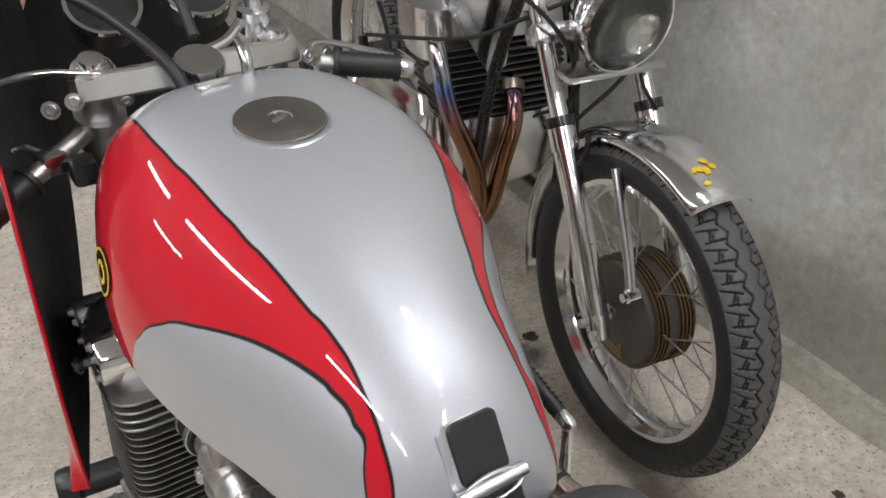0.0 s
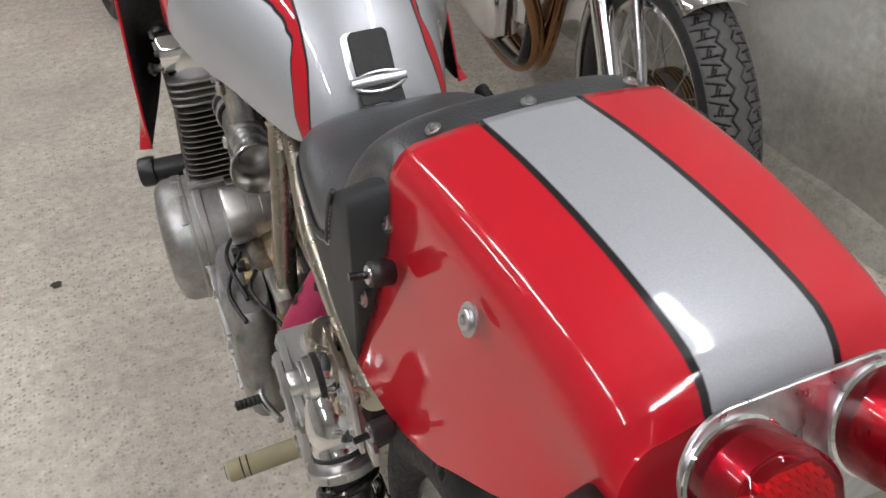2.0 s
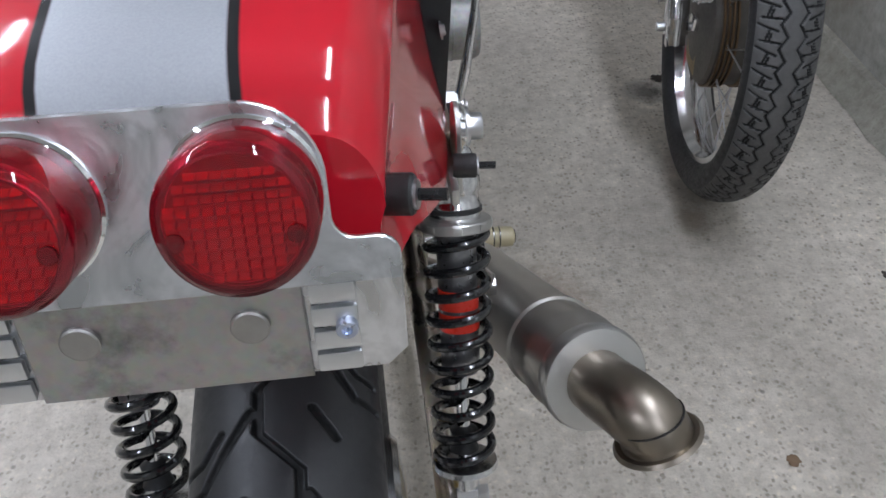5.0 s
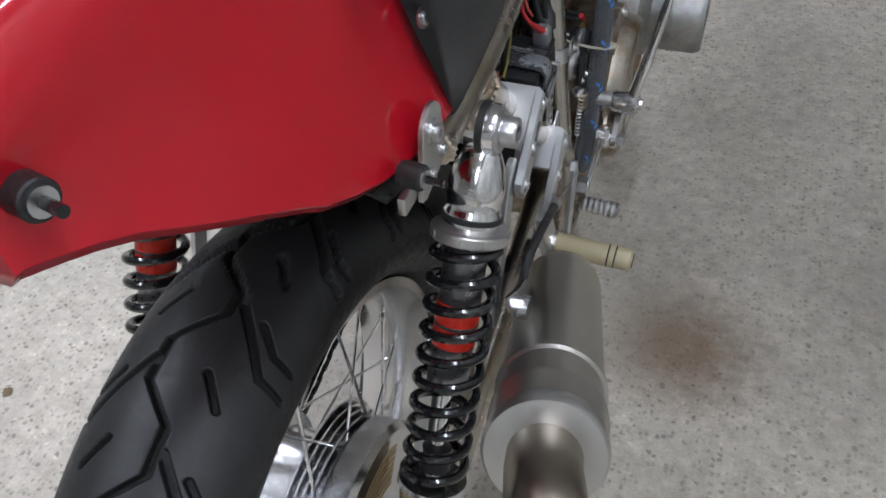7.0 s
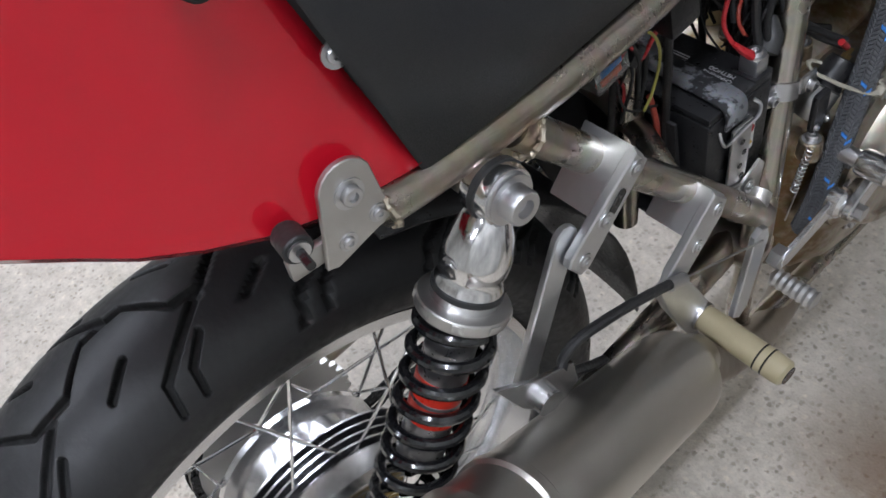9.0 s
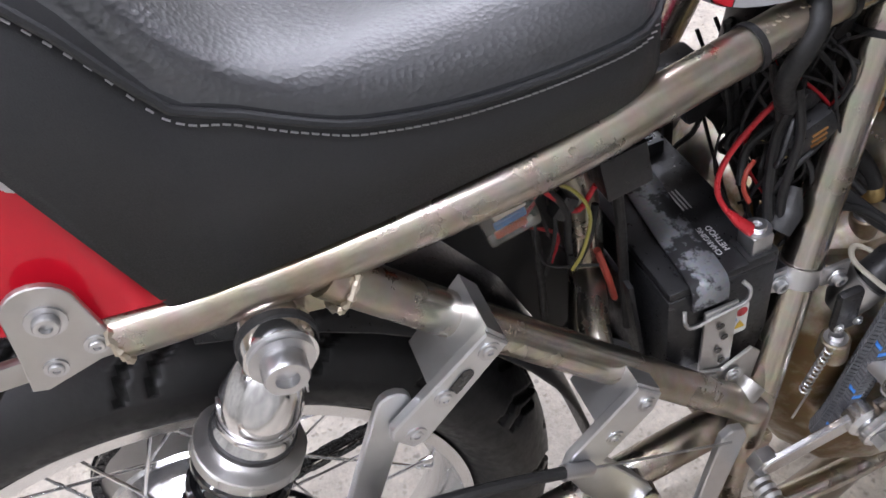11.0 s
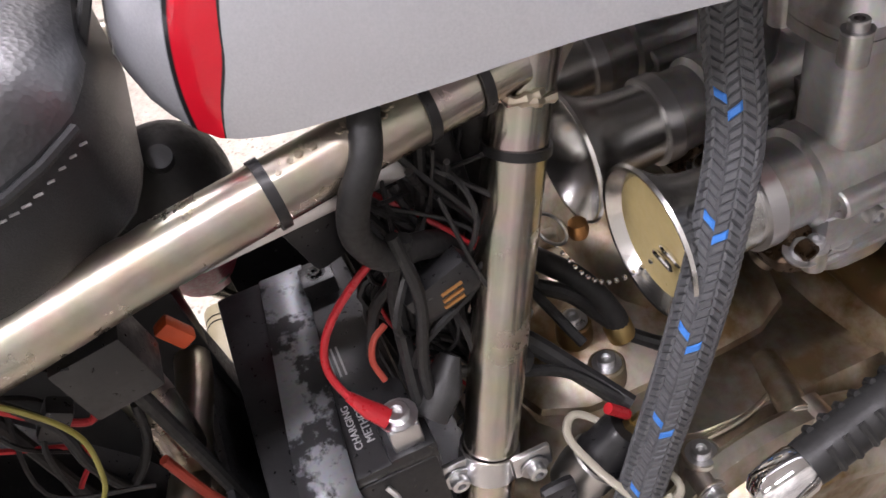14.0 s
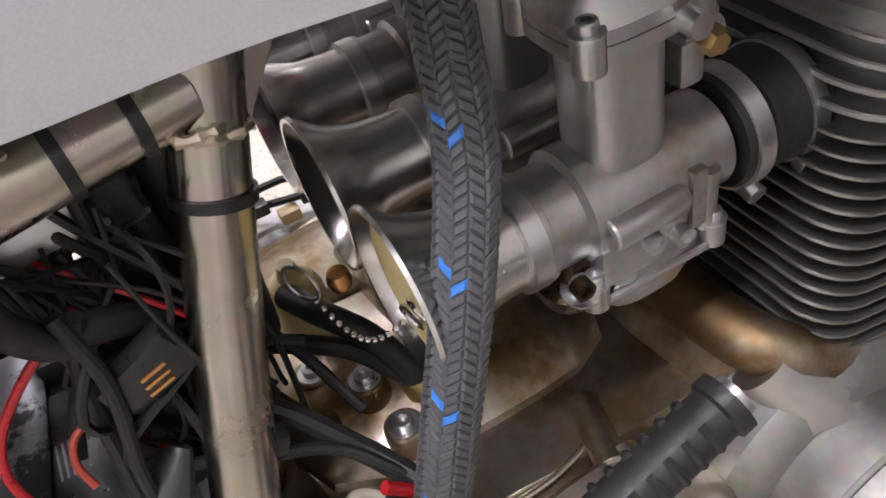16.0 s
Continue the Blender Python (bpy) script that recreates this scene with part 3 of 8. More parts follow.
def oval(r0, r1, off):
    bm = bmesh.new()
    rings = [[bm.verts.new(flank(0.985 + 0.03 * r * math.cos(t), 0.905 + 0.021 * r * math.sin(t), off)) for t in np.linspace(0, 2 * math.pi, 28, endpoint=False)] for r in np.linspace(r0, r1, 5)]
    for a, b in zip(rings, rings[1:]):
        for q in range(28):
            bm.faces.new((a[q], a[(q + 1) % 28], b[(q + 1) % 28], b[q]))
    return bm


badge = part("badge", oval(0.02, 1.0, 0.0012), black_metal, tank, "small black and yellow oval badge")
part("badge_ring", oval(0.84, 0.96, 0.0018), yellow_paint, badge)
part("badge_bar", oval(0.3, 0.5, 0.0018), yellow_paint, badge)
# filler cap
m = along((0.0095, 0.972, 1.0155), (0.0095, 0.955, 1.2155))
part("filler_cap", lathe([(0.043, -0.006), (0.043, 0.0035), (0.041, 0.0045), (0.012, 0.0052), (0.011, 0.0035), (0.0, 0.0035)], m, 48), node_mat("grey_cap_disc", (0.36, 0.34, 0.32), 0.33, 0.95, 25, 0.25, 0.0), tank, "dull grey flush filler cap")
part("cap_ring", lathe([(0.05, -0.01), (0.05, -0.0015), (0.0475, 0.0005), (0.0445, 0.0012), (0.0435, 0.001), (0.0435, -0.01)], m, 48), node_mat("silver_boss", (0.5, 0.52, 0.54), 0.35, 0.75, 300, 0.1, 0, coat=0.7), tank)
part("cap_key_slot", box((0.016, 0.004, 0.003), m @ Matrix.Translation((0, 0, 0.004)) @ Matrix.Rotation(0.4, 4, "Z"), 0.0008), steel, tank)
# breather spout and hinge at the front of the tank top
part("breather_pipe", sweep(smooth_path([(0.022, 1.085, 1.0), (0.024, 1.085, 1.026), (0.026, 1.095, 1.04), (0.03, 1.118, 1.043)], 5), 0.0065, 12), fork_alu, tank, "short bent metal breather pipe")
part("top_clip", box((0.032, 0.018, 0.006), Matrix.Translation((-0.018, 1.075, 1.0185)) @ Matrix.Rotation(0.15, 4, "Z"), 0.002), alu, tank)
part("top_clip_pin", sweep([(-0.036, 1.07, 1.023), (0.0, 1.078, 1.023)], 0.003, 10), alu, tank)

# tank strap with buckle on the rear face
rear = Vector((0.0, 0.30, 0.954)).normalized()
strap_m = Matrix.Translation((0.0075, 0.6415, 0.885)) @ Matrix.Rotation(radians(58), 4, "X")
strap = part("strap_pad", plate(rounded(0.043, 0.05, 0.007), 0.004, strap_m, 0.001), rubber_soft, bike, "black rubber tank strap with a steel buckle")
part("strap_backing", plate(rounded(0.052, 0.056, 0.01), 0.002, strap_m @ Matrix.Translation((-0.004, -0.002, -0.002)), 0.0005), alu_brushed, strap)
buckle = part("strap_buckle", sweep([strap_m @ Vector(p) for p in ((-0.03, -0.028, 0.006), (0.03, -0.028, 0.006))], 0.0055, 12), alu_brushed, bike, "silver strap buckle")
part("buckle_ring", sweep([strap_m @ Vector((0.028 * math.cos(a), -0.03 + 0.01 * math.sin(a), 0.007)) for a in np.linspace(0, 2 * math.pi, 24, endpoint=False)], 0.002, 8, closed=True), steel, buckle)
for sx in (-1, 1):
    part("strap_leg", plate([(sx * 0.008, -0.03), (sx * 0.023, -0.03), (sx * 0.027, -0.085), (sx * 0.011, -0.085)][::sx], 0.004, strap_m @ Matrix.Translation((0, 0, 0.002)), 0.0008), rubber_soft, strap)
part("strap_bridge", plate(rounded(0.046, 0.02, 0.004, 4, 0, -0.042), 0.004, strap_m @ Matrix.Translation((0, 0, 0.0025)), 0.0008), rubber_soft, strap)

# --- seat ---


def leather():
    m = bpy.data.materials.new("seat_leatherette")
    m.use_nodes = True
    nt = m.node_tree
    b = nt.nodes["Principled BSDF"]
    tc = nt.nodes.new("ShaderNodeTexCoord")
    v = nt.nodes.new("ShaderNodeTexVoronoi")
    v.inputs["Scale"].default_value = 420
    n = nt.nodes.new("ShaderNodeTexNoise")
    n.inputs["Scale"].default_value, n.inputs["Detail"].default_value = 60, 8
    mp = nt.nodes.new("ShaderNodeMapping")
    mp.inputs["Scale"].default_value = (1, 0.8, 1)
    nt.links.new(tc.outputs["Object"], mp.inputs[0])
    for t in (v, n):
        nt.links.new(mp.outputs[0], t.inputs["Vector"])
    add = op(nt, "ADD", v.outputs["Distance"], op(nt, "MULTIPLY", n.outputs["Fac"], 0.5))
    bp = nt.nodes.new("ShaderNodeBump")
    bp.inputs["Strength"].default_value, bp.inputs["Distance"].default_value = 0.36, 0.001
    nt.links.new(add, bp.inputs["Height"])
    nt.links.new(bp.outputs["Normal"], b.inputs["Normal"])
    mx = nt.nodes.new("ShaderNodeMix")
    mx.data_type = "RGBA"
    mx.inputs[6].default_value, mx.inputs[7].default_value = (0.018, 0.019, 0.022, 1), (0.036, 0.038, 0.043, 1)
    nt.links.new(n.outputs["Fac"], mx.inputs[0])
    nt.links.new(mx.outputs[2], b.inputs["Base Color"])
    b.inputs["Roughness"].default_value = 0.4
    b.inputs["Specular IOR Level"].default_value = 0.9
    b.inputs["Coat Weight"].default_value, b.inputs["Coat Roughness"].default_value = 0.6, 0.36
    return m


seat_top_mat = leather()
seat = part("seat_base", box((0.16, 0.26, 0.02), Matrix.Translation((0, 0.46, 0.785)), 0.004), black_inner, bike, "black leatherette race seat with white stitching")
SEAT_W = [(0.285, 0.131), (0.33, 0.131), (0.40, 0.128), (0.48, 0.12), (0.54, 0.113), (0.575, 0.105), (0.588, 0.092), (0.6, 0.074), (0.604, 0.046)]
SEAT_PIPE = [(0.285, 0.97), (0.31, 0.955), (0.335, 0.92), (0.352, 0.888), (0.375, 0.875), (0.40, 0.859), (0.425, 0.846), (0.48, 0.832), (0.56, 0.826), (0.608, 0.829)]
SEAT_CROWN = [(0.285, 1.0), (0.305, 0.998), (0.325, 0.985), (0.345, 0.955), (0.362, 0.92), (0.385, 0.89), (0.42, 0.872), (0.48, 0.862), (0.55, 0.86), (0.585, 0.855), (0.602, 0.84), (0.608, 0.828)]


def seat_ring(y):
    w, p, c = spline_table(SEAT_W, y), spline_table(SEAT_PIPE, y), spline_table(SEAT_CROWN, y)
    b = 0.78
    hump = max(0.0, min(1.0, (0.36 - y) / 0.06))
    wt = w * (0.985 - 0.2 * hump)
    pts = []
    for i in range(25):
        a = math.pi * i / 24
        cs, sn = math.cos(a), math.sin(a)
        pts.append((wt * math.copysign(abs(cs) ** 0.55, cs), y, p + (c - p) * abs(sn) ** 0.75))
    side = [(-w, y, p - 0.004), (-w * 1.0, y, (p * 0.6 + b * 0.4)), (-w * 0.99, y, b + 0.004), (-w * 0.93, y, b), (w * 0.93, y, b), (w * 0.99, y, b + 0.004), (w, y, (p * 0.6 + b * 0.4)), (w, y, p - 0.004)]
    return [(x + drift(y), yy, z) for x, yy, z in pts + side]


sy = [0.268 + 0.0092 * i for i in range(34)] + [0.582, 0.588, 0.593, 0.598, 0.602, 0.604]
rings = [seat_ring(y) for y in sy]
# the rear rings lean along the seam with the tail
for k, ring in enumerate(rings):
    f = max(0.0, 1 - k / 8.0)
    rings[k] = [(x, y + f * 0.045 * max(0.0, (0.94 - z)) / 0.15, z) for x, y, z in ring]
bm = loft(rings)
bm.faces.ensure_lookup_table()
for fc in bm.faces:
    c = fc.calc_center_median()
    if c.z > spline_table(SEAT_PIPE, c.y) - 0.001:
        fc.material_index = 1
pad = part("seat_pad", bm, [vinyl_side, seat_top_mat], seat, "black leatherette seat pad")
for e in pad.data.edges:
    e.use_edge_sharp = False
for s in (-1, 1):
    path = [(drift(y) + s * (spline_table(SEAT_W, y) + 0.0008), y, spline_table(SEAT_PIPE, y) - 0.003) for y in [0.306 + 0.0121 * i for i in range(25)]]
    part("piping", sweep(path, 0.0022, 8), vinyl_side, seat, "black piping along the seat edge")
# stitches beside the piping
stitch_mat = node_mat("grey_thread", (0.35, 0.35, 0.36), 0.6, 0, 90, 0.1, 0)
st = part("stitch", sweep([(0, -0.0016, 0), (0, 0.0016, 0)], 0.0005, 6), stitch_mat, seat)
st.matrix_basis = Matrix.Translation((0.1285, 0.352, 0.878))
for s in (-1, 1):
    for k in range(70):
        y = 0.32 + 0.004 * k
        z = spline_table(SEAT_PIPE, y)
        dz = (spline_table(SEAT_PIPE, y + 0.003) - z) / 0.003
        share("stitch", st, Matrix.Translation((drift(y) + s * (spline_table(SEAT_W, y) + 0.0006), y, z - 0.009)) @ Matrix.Rotation(math.atan(dz), 4, "X"), seat)

# --- tail hump ---
HUMP_T = [(0.03, 0.985), (0.04, 0.997), (0.06, 1.005), (0.12, 1.012), (0.2, 1.012), (0.29, 1.004)]
HUMP_WT = [(0.03, 0.058), (0.06, 0.062), (0.15, 0.07), (0.29, 0.082)]
HUMP_WB = [(0.03, 0.084), (0.06, 0.092), (0.12, 0.106), (0.2, 0.12), (0.25, 0.128), (0.325, 0.134)]
HUMP_B = [(0.03, 0.915), (0.06, 0.9), (0.1, 0.872), (0.15, 0.838), (0.19, 0.808), (0.22, 0.792), (0.26, 0.785), (0.325, 0.783)]


def hump_ring(y):
    t, wt, wb, b = (spline_table(k, y) for k in (HUMP_T, HUMP_WT, HUMP_WB, HUMP_B))
    half = [(wb - 0.004, b), (wb, b + 0.006)]
    for i in range(1, 7):
        f = i / 6
        half.append((wb + (wt + 0.024 - wb) * f - 0.004 * math.sin(math.pi * f), b + 0.006 + (t - 0.036 - b - 0.006) * f))
    for i in range(1, 8):
        a = 0.5 * math.pi * i / 7
        half.append((wt + 0.024 * math.cos(a), t - 0.036 + 0.03 * math.sin(a)))
    for f in (0.75, 0.5, 0.25, 0.0):
        half.append((wt * f, t - 0.006 * f * f))
    pts = [(x, y, z) for x, z in half] + [(-x, y, z) for x, z in half[-2::-1]]
    return [(x + drift(y), yy, z) for x, yy, z in pts]


def tail_paint(nt, x, y, z):
    ax = op(nt, "ABSOLUTE", x)
    up = step(nt, z, 0.95)
    silver = op(nt, "MULTIPLY", op(nt, "SUBTRACT", 1.0, step(nt, ax, 0.033)), up)
    line = op(nt, "SUBTRACT", 1.0, step(nt, op(nt, "ABSOLUTE", op(nt, "SUBTRACT", ax, 0.0345)), 0.0022))
    return silver, op(nt, "MULTIPLY", line, up)


# the tank's silver, dimmed in colour here in place of weaker reflected light
tail_mat = two_tone("tail_paint", tail_paint, 0.25, 0.82, 0.08)
hy = [0.028, 0.031, 0.036, 0.044, 0.055, 0.07] + [0.09 + 0.02 * i for i in range(9)] + [0.262, 0.27]
hr = [hump_ring(y) for y in hy]
for k in range(len(hr)):
    f = max(0.0, 1 - (len(hr) - 1 - k) / 6.0)
    hr[k] = [(x, y + f * 0.045 * max(0.0, 0.94 - z) / 0.15, z) for x, y, z in hr[k]]
    rb = max(0.0, 1 - k / 5.0)
    hr[k] = [(x, y + rb * 0.018 * (z - 0.92) / 0.08 - rb * 0.006, z) for x, y, z in hr[k]]
bm = loft(hr, caps=False, closed=False)
rear_ring = [v for v in bm.verts][: len(hr[0])]
bm.faces.new(rear_ring)
tail = part("tail_hump", bm, tail_mat, bike, "glossy red tail hump with a silver stripe lined in black")
sol = tail.modifiers.new("thick", "SOLIDIFY")
sol.thickness, sol.offset = 0.003, -1

for s in (-1, 1):
    for p, d in (((s * 0.07, 0.279, 1.0), (s * 0.35, -0.05, 1)), ((s * 0.104, 0.272, 0.945), (s, -0.1, 0.35)), ((s * 0.122, 0.289, 0.874), (s, -0.1, 0.15))):
        bolt(tail, (p[0] + 0.009 + s * (0.002 if p[2] < 0.95 else 0), *p[1:]), d, 0.0046 if p[2] < 0.95 else 0.0034, 0.0035, steel, "tail_screw")
bolt(tail, (0.004, 0.279, 1.0035), (0, -0.05, 1), 0.0034, 0.003, steel, "tail_screw")
for s in (-1,):
    bolt(tail, (s * 0.0955, 0.146, 0.968), (s, 0, 0.35), 0.006, 0.004, steel, "side_bolt")


def rubber_mount(at, d, parent):
    m = along(at, Vector(at) + Vector(d))
    o = part("rubber_mount", lathe([(0.0075, -0.004), (0.0085, -0.002), (0.0085, 0.011), (0.0078, 0.012), (0.0, 0.012)], m, 20), rubber_soft, parent, "black rubber bobbin with a threaded stud")
    part("stud", sweep([m @ Vector((0, 0, 0.011)), m @ Vector((0, 0, 0.025))], 0.0026, 10), black_metal, o)
    part("stud_washer", lathe([(0.006, 0.012), (0.006, 0.0135), (0, 0.0135)], m, 16), steel, o)


for s in (-1, 1):
    rubber_mount((s * 0.083, 0.042, 0.943), (s, -0.25, 0.1), tail)
    rubber_mount((0.007 + s * 0.131, 0.232, 0.802), (s, -0.1, 0), tail)
rubber_mount((-0.1085, 0.245, 0.928), (-1, 0, 0.2), tail)
rubber_mount((0.122, 0.2445, 0.932), (1, 0, 0.2), tail)

# --- number plate bracket and tail lamps ---
swirl = bpy.data.materials.new("swirl_polished_sheet")
swirl.use_nodes = True
nt = swirl.node_tree
sb = nt.nodes["Principled BSDF"]
tc = nt.nodes.new("ShaderNodeTexCoord")
vor = nt.nodes.new("ShaderNodeTexVoronoi")
vor.inputs["Scale"].default_value = 42
wav = nt.nodes.new("ShaderNodeTexNoise")
wav.inputs["Scale"].default_value, wav.inputs["Detail"].default_value, wav.inputs["Distortion"].default_value = 20, 3, 3.5
for n in (vor, wav):
    nt.links.new(tc.outputs["Object"], n.inputs["Vector"])
sb.inputs["Metallic"].default_value = 1.0
# colour noise imitates the uneven sheen that swirl polish gives
cr = nt.nodes.new("ShaderNodeValToRGB")
cr.color_ramp.elements[0].position, cr.color_ramp.elements[0].color = 0.36, (0.55, 0.56, 0.575, 1)
cr.color_ramp.elements[1].position, cr.color_ramp.elements[1].color = 0.62, (0.78, 0.79, 0.81, 1)
nt.links.new(wav.outputs["Fac"], cr.inputs[0])
nt.links.new(cr.outputs[0], sb.inputs["Base Color"])
mr = nt.nodes.new("ShaderNodeMapRange")
mr.inputs[1].default_value, mr.inputs[2].default_value, mr.inputs[3].default_value, mr.inputs[4].default_value = 0.25, 0.75, 0.2, 0.42
nt.links.new(wav.outputs["Fac"], mr.inputs[0])
nt.links.new(mr.outputs[0], sb.inputs["Roughness"])
bp = nt.nodes.new("ShaderNodeBump")
bp.inputs["Strength"].default_value, bp.inputs["Distance"].default_value = 0.22, 0.001
arcs = op(nt, "SINE", op(nt, "ADD", op(nt, "MULTIPLY", vor.outputs["Distance"], 55.0), op(nt, "MULTIPLY", wav.outputs["Fac"], 9.0)))
nt.links.new(op(nt, "ADD", op(nt, "MULTIPLY", wav.outputs["Fac"], 0.6), op(nt, "ADD", op(nt, "MULTIPLY", vor.outputs["Distance"], 0.9), op(nt, "MULTIPLY", arcs, 0.05))), bp.inputs["Height"])
nt.links.new(bp.outputs["Normal"], sb.inputs["Normal"])
UP = Matrix.Translation((0, 0.0045, 0.951)) @ Matrix.Rotation(radians(90 - 23), 4, "X")
outline = []
for s in (1, -1):
    half = [(0.0865, -0.012), (0.0865, 0.0 - 0.003)] + [(0.0785 + 0.008 * math.cos(a), -0.003 + 0.008 * math.sin(a)) for a in np.linspace(0.2, 1.57, 5)]
    half += [(0.0715 - 0.008 * math.sin(a), 0.013 - 0.008 * math.cos(a)) for a in np.linspace(0, 1.4, 5)]
    half += [(0.0355 + 0.028 * math.cos(a), 0.027 + 0.028 * math.sin(a)) for a in np.linspace(0.1, 1.57, 10)]
    outline += [(s * x, y) for x, y in (half if s > 0 else half[::-1])]
bracket = part("plate_bracket", plate(outline, 0.003, UP, 0.0006), swirl, bike, "swirl-polished aluminium number plate bracket")
LOW = Matrix.Translation((0, 0.0005, 0.9205)) @ Matrix.Rotation(radians(90 - 12), 4, "X")
part("lower_plate", plate([(-0.0865, 0.021), (-0.0865, -0.016), (-0.0785, -0.024), (0.0785, -0.024), (0.0865, -0.016), (0.0865, 0.021)], 0.003, LOW, 0.0006), swirl, bracket)
part("centre_plate", plate([(-0.05, 0.0205), (-0.05, -0.0235), (0.05, -0.0235), (0.05, 0.0205)], 0.0024, LOW @ Matrix.Translation((0, 0, 0.0032)), 0.0005), stained_casting("dull_scuffed_sheet", (0.5, 0.49, 0.48), (0.22, 0.21, 0.2), 22, 0.34, 0.5, 0.38, 1.0, 0.05), bracket, "dull scuffed aluminium plate")
for s in (-1, 1):
    for k in range(4):
        part("ridge", box((0.017, 0.0085, 0.0032), LOW @ Matrix.Translation((s * 0.0605, 0.0145 - 0.0105 * k, 0.0035)), 0.0012), alu_brushed, bracket)
    bolt(bracket, LOW @ Vector((s * 0.0645, 0.0, 0.0048)), LOW.to_3x3() @ Vector((0, 0, 1)), 0.0042, 0.004, node_mat("blue_zinc_bolt", (0.5, 0.55, 0.68), 0.3, 1, 60, 0.15, 0.02), "plate_bolt", washer=False)
    m = LOW @ Matrix.Translation((s * 0.03, 0.0035, 0.0044))
    part("plate_stud", lathe([(0.0072, 0), (0.0072, 0.0016), (0.0064, 0.0022), (0, 0.0022)], m, 24), node_mat("dull_stud", (0.38, 0.37, 0.35), 0.45, 1, 60, 0.2, 0.05), bracket)

lens_mat = bpy.data.materials.new("red_lens_plastic")
lens_mat.use_nodes = True
lb = lens_mat.node_tree.nodes["Principled BSDF"]
lb.inputs["Base Color"].default_value = (0.5, 0.014, 0.04, 1)
lb.inputs["Transmission Weight"].default_value = 0.92
lb.inputs["Roughness"].default_value = 0.0
lb.inputs["IOR"].default_value = 1.49
prism_mat = node_mat("red_prism", (0.8, 0.02, 0.025), 0.2, 0.55, 40, 0.1, 0.0, rough_vary=0.03)
prism_back = node_mat("dark_red_backing", (0.16, 0.002, 0.006), 0.4, 0, 40, 0.1, 0.0)
reflector = node_mat("lamp_reflector", (0.88, 0.88, 0.89), 0.32, 1, 40, 0.1, 0.0)


def tail_lamp(x):
    base = UP @ Vector((x, 0.024, 0.0015))
    m = Matrix.Translation(base) @ UP.to_3x3().to_4x4()
    m = m @ Matrix.Diagonal((1.07, 1.07, 0.82, 1))
    lamp = part("tail_lamp", lathe([(0.0252, 0), (0.0252, 0.0014), (0.024, 0.0026), (0.024, 0.003), (0.0, 0.003)], m, 48), chrome, bike, "round deep red tail lamp on a chrome base")
    lens = part("lens", lathe([(0.0243, 0.003), (0.0245, 0.005), (0.0238, 0.034), (0.023, 0.0368), (0.021, 0.0388), (0.0, 0.0395), (0.0, 0.0382), (0.02, 0.0372), (0.0217, 0.033), (0.0222, 0.003)], m, 56, closed=True), lens_mat, lamp, "clear red plastic lens")
    lens.visible_shadow = False
    # moulded prisms behind the lens; upper rows thinned so the top reads as shaded
    bm = bmesh.new()
    cw, ch = 0.0037, 0.0034
    for iy in range(-5, 5):
        for ix in range(-5, 6):
            cx, cy = ix * cw, iy * ch
            if math.hypot(cx, cy) > 0.0196:
                continue
            tall = 0.38 if iy < 2 else 0.22
            low_v = [bm.verts.new(m @ Vector((cx + p * cw * 0.49, cy + q * ch * tall, 0.0305))) for p, q in ((-1, -1), (1, -1), (1, 1), (-1, 1))]
            top_v = [bm.verts.new(m @ Vector((cx + p * cw * 0.4, cy - 0.0004 + q * ch * tall * 0.65, 0.0345 if q < 0 else 0.0326))) for p, q in ((-1, -1), (1, -1), (1, 1), (-1, 1))]
            bm.faces.new(top_v)
            for k in range(4):
                bm.faces.new((low_v[k], low_v[(k + 1) % 4], top_v[(k + 1) % 4], top_v[k]))
    part("prism_face", bm, prism_mat, lens, smooth=False)
    part("prism_backing", lathe([(0.0, 0.0304), (0.0212, 0.0304), (0.0212, 0.0298), (0.0, 0.0298)], m, 40), prism_back, lens)
    part("reflector", lathe([(0.0, 0.009), (0.021, 0.009), (0.0215, 0.03), (0.02, 0.0305), (0.019, 0.012), (0.0, 0.012)], m, 32), reflector, lamp)
    for s in (-1, 1):
        part("lens_screw", lathe([(0.0028, 0.0385), (0.0028, 0.0402), (0, 0.0402)], m @ Matrix.Translation((s * 0.017, -0.004, 0)), 14), lens_mat, lens)
    return lamp


for s in (-1, 1):
    tail_lamp(s * 0.0365)

# --- frame ---
RT = 0.0132


def mirrored(pts, s):
    return [(s * x, y, z) for x, y, z in pts]


frame_part = part("frame", sweep([(-0.06, 0.57, 0.765), (0.06, 0.57, 0.765)], RT, 14), nickel, bike, "nickel-plated tubular steel frame with visible welds")
RAIL = [(0.134, 0.285, 0.778), (0.131, 0.33, 0.772), (0.127, 0.42, 0.768), (0.12, 0.52, 0.769), (0.108, 0.60, 0.7755), (0.094, 0.68, 0.779), (0.083, 0.757, 0.783)]
DOWN = [(0.079, 0.772, 0.81), (0.083, 0.757, 0.765), (0.1, 0.727, 0.675), (0.118, 0.697, 0.583), (0.14, 0.66, 0.46), (0.145, 0.65, 0.43)]
DIAG = [(0.129, 0.385, 0.762), (0.135, 0.455, 0.685), (0.141, 0.555, 0.578), (0.145, 0.655, 0.47)]
CROSS = [(-0.142, 0.53, 0.603), (-0.118, 0.536, 0.612), (-0.078, 0.552, 0.617), (0.0, 0.567, 0.622), (0.078, 0.552, 0.617), (0.118, 0.536, 0.612), (0.142, 0.53, 0.603)]


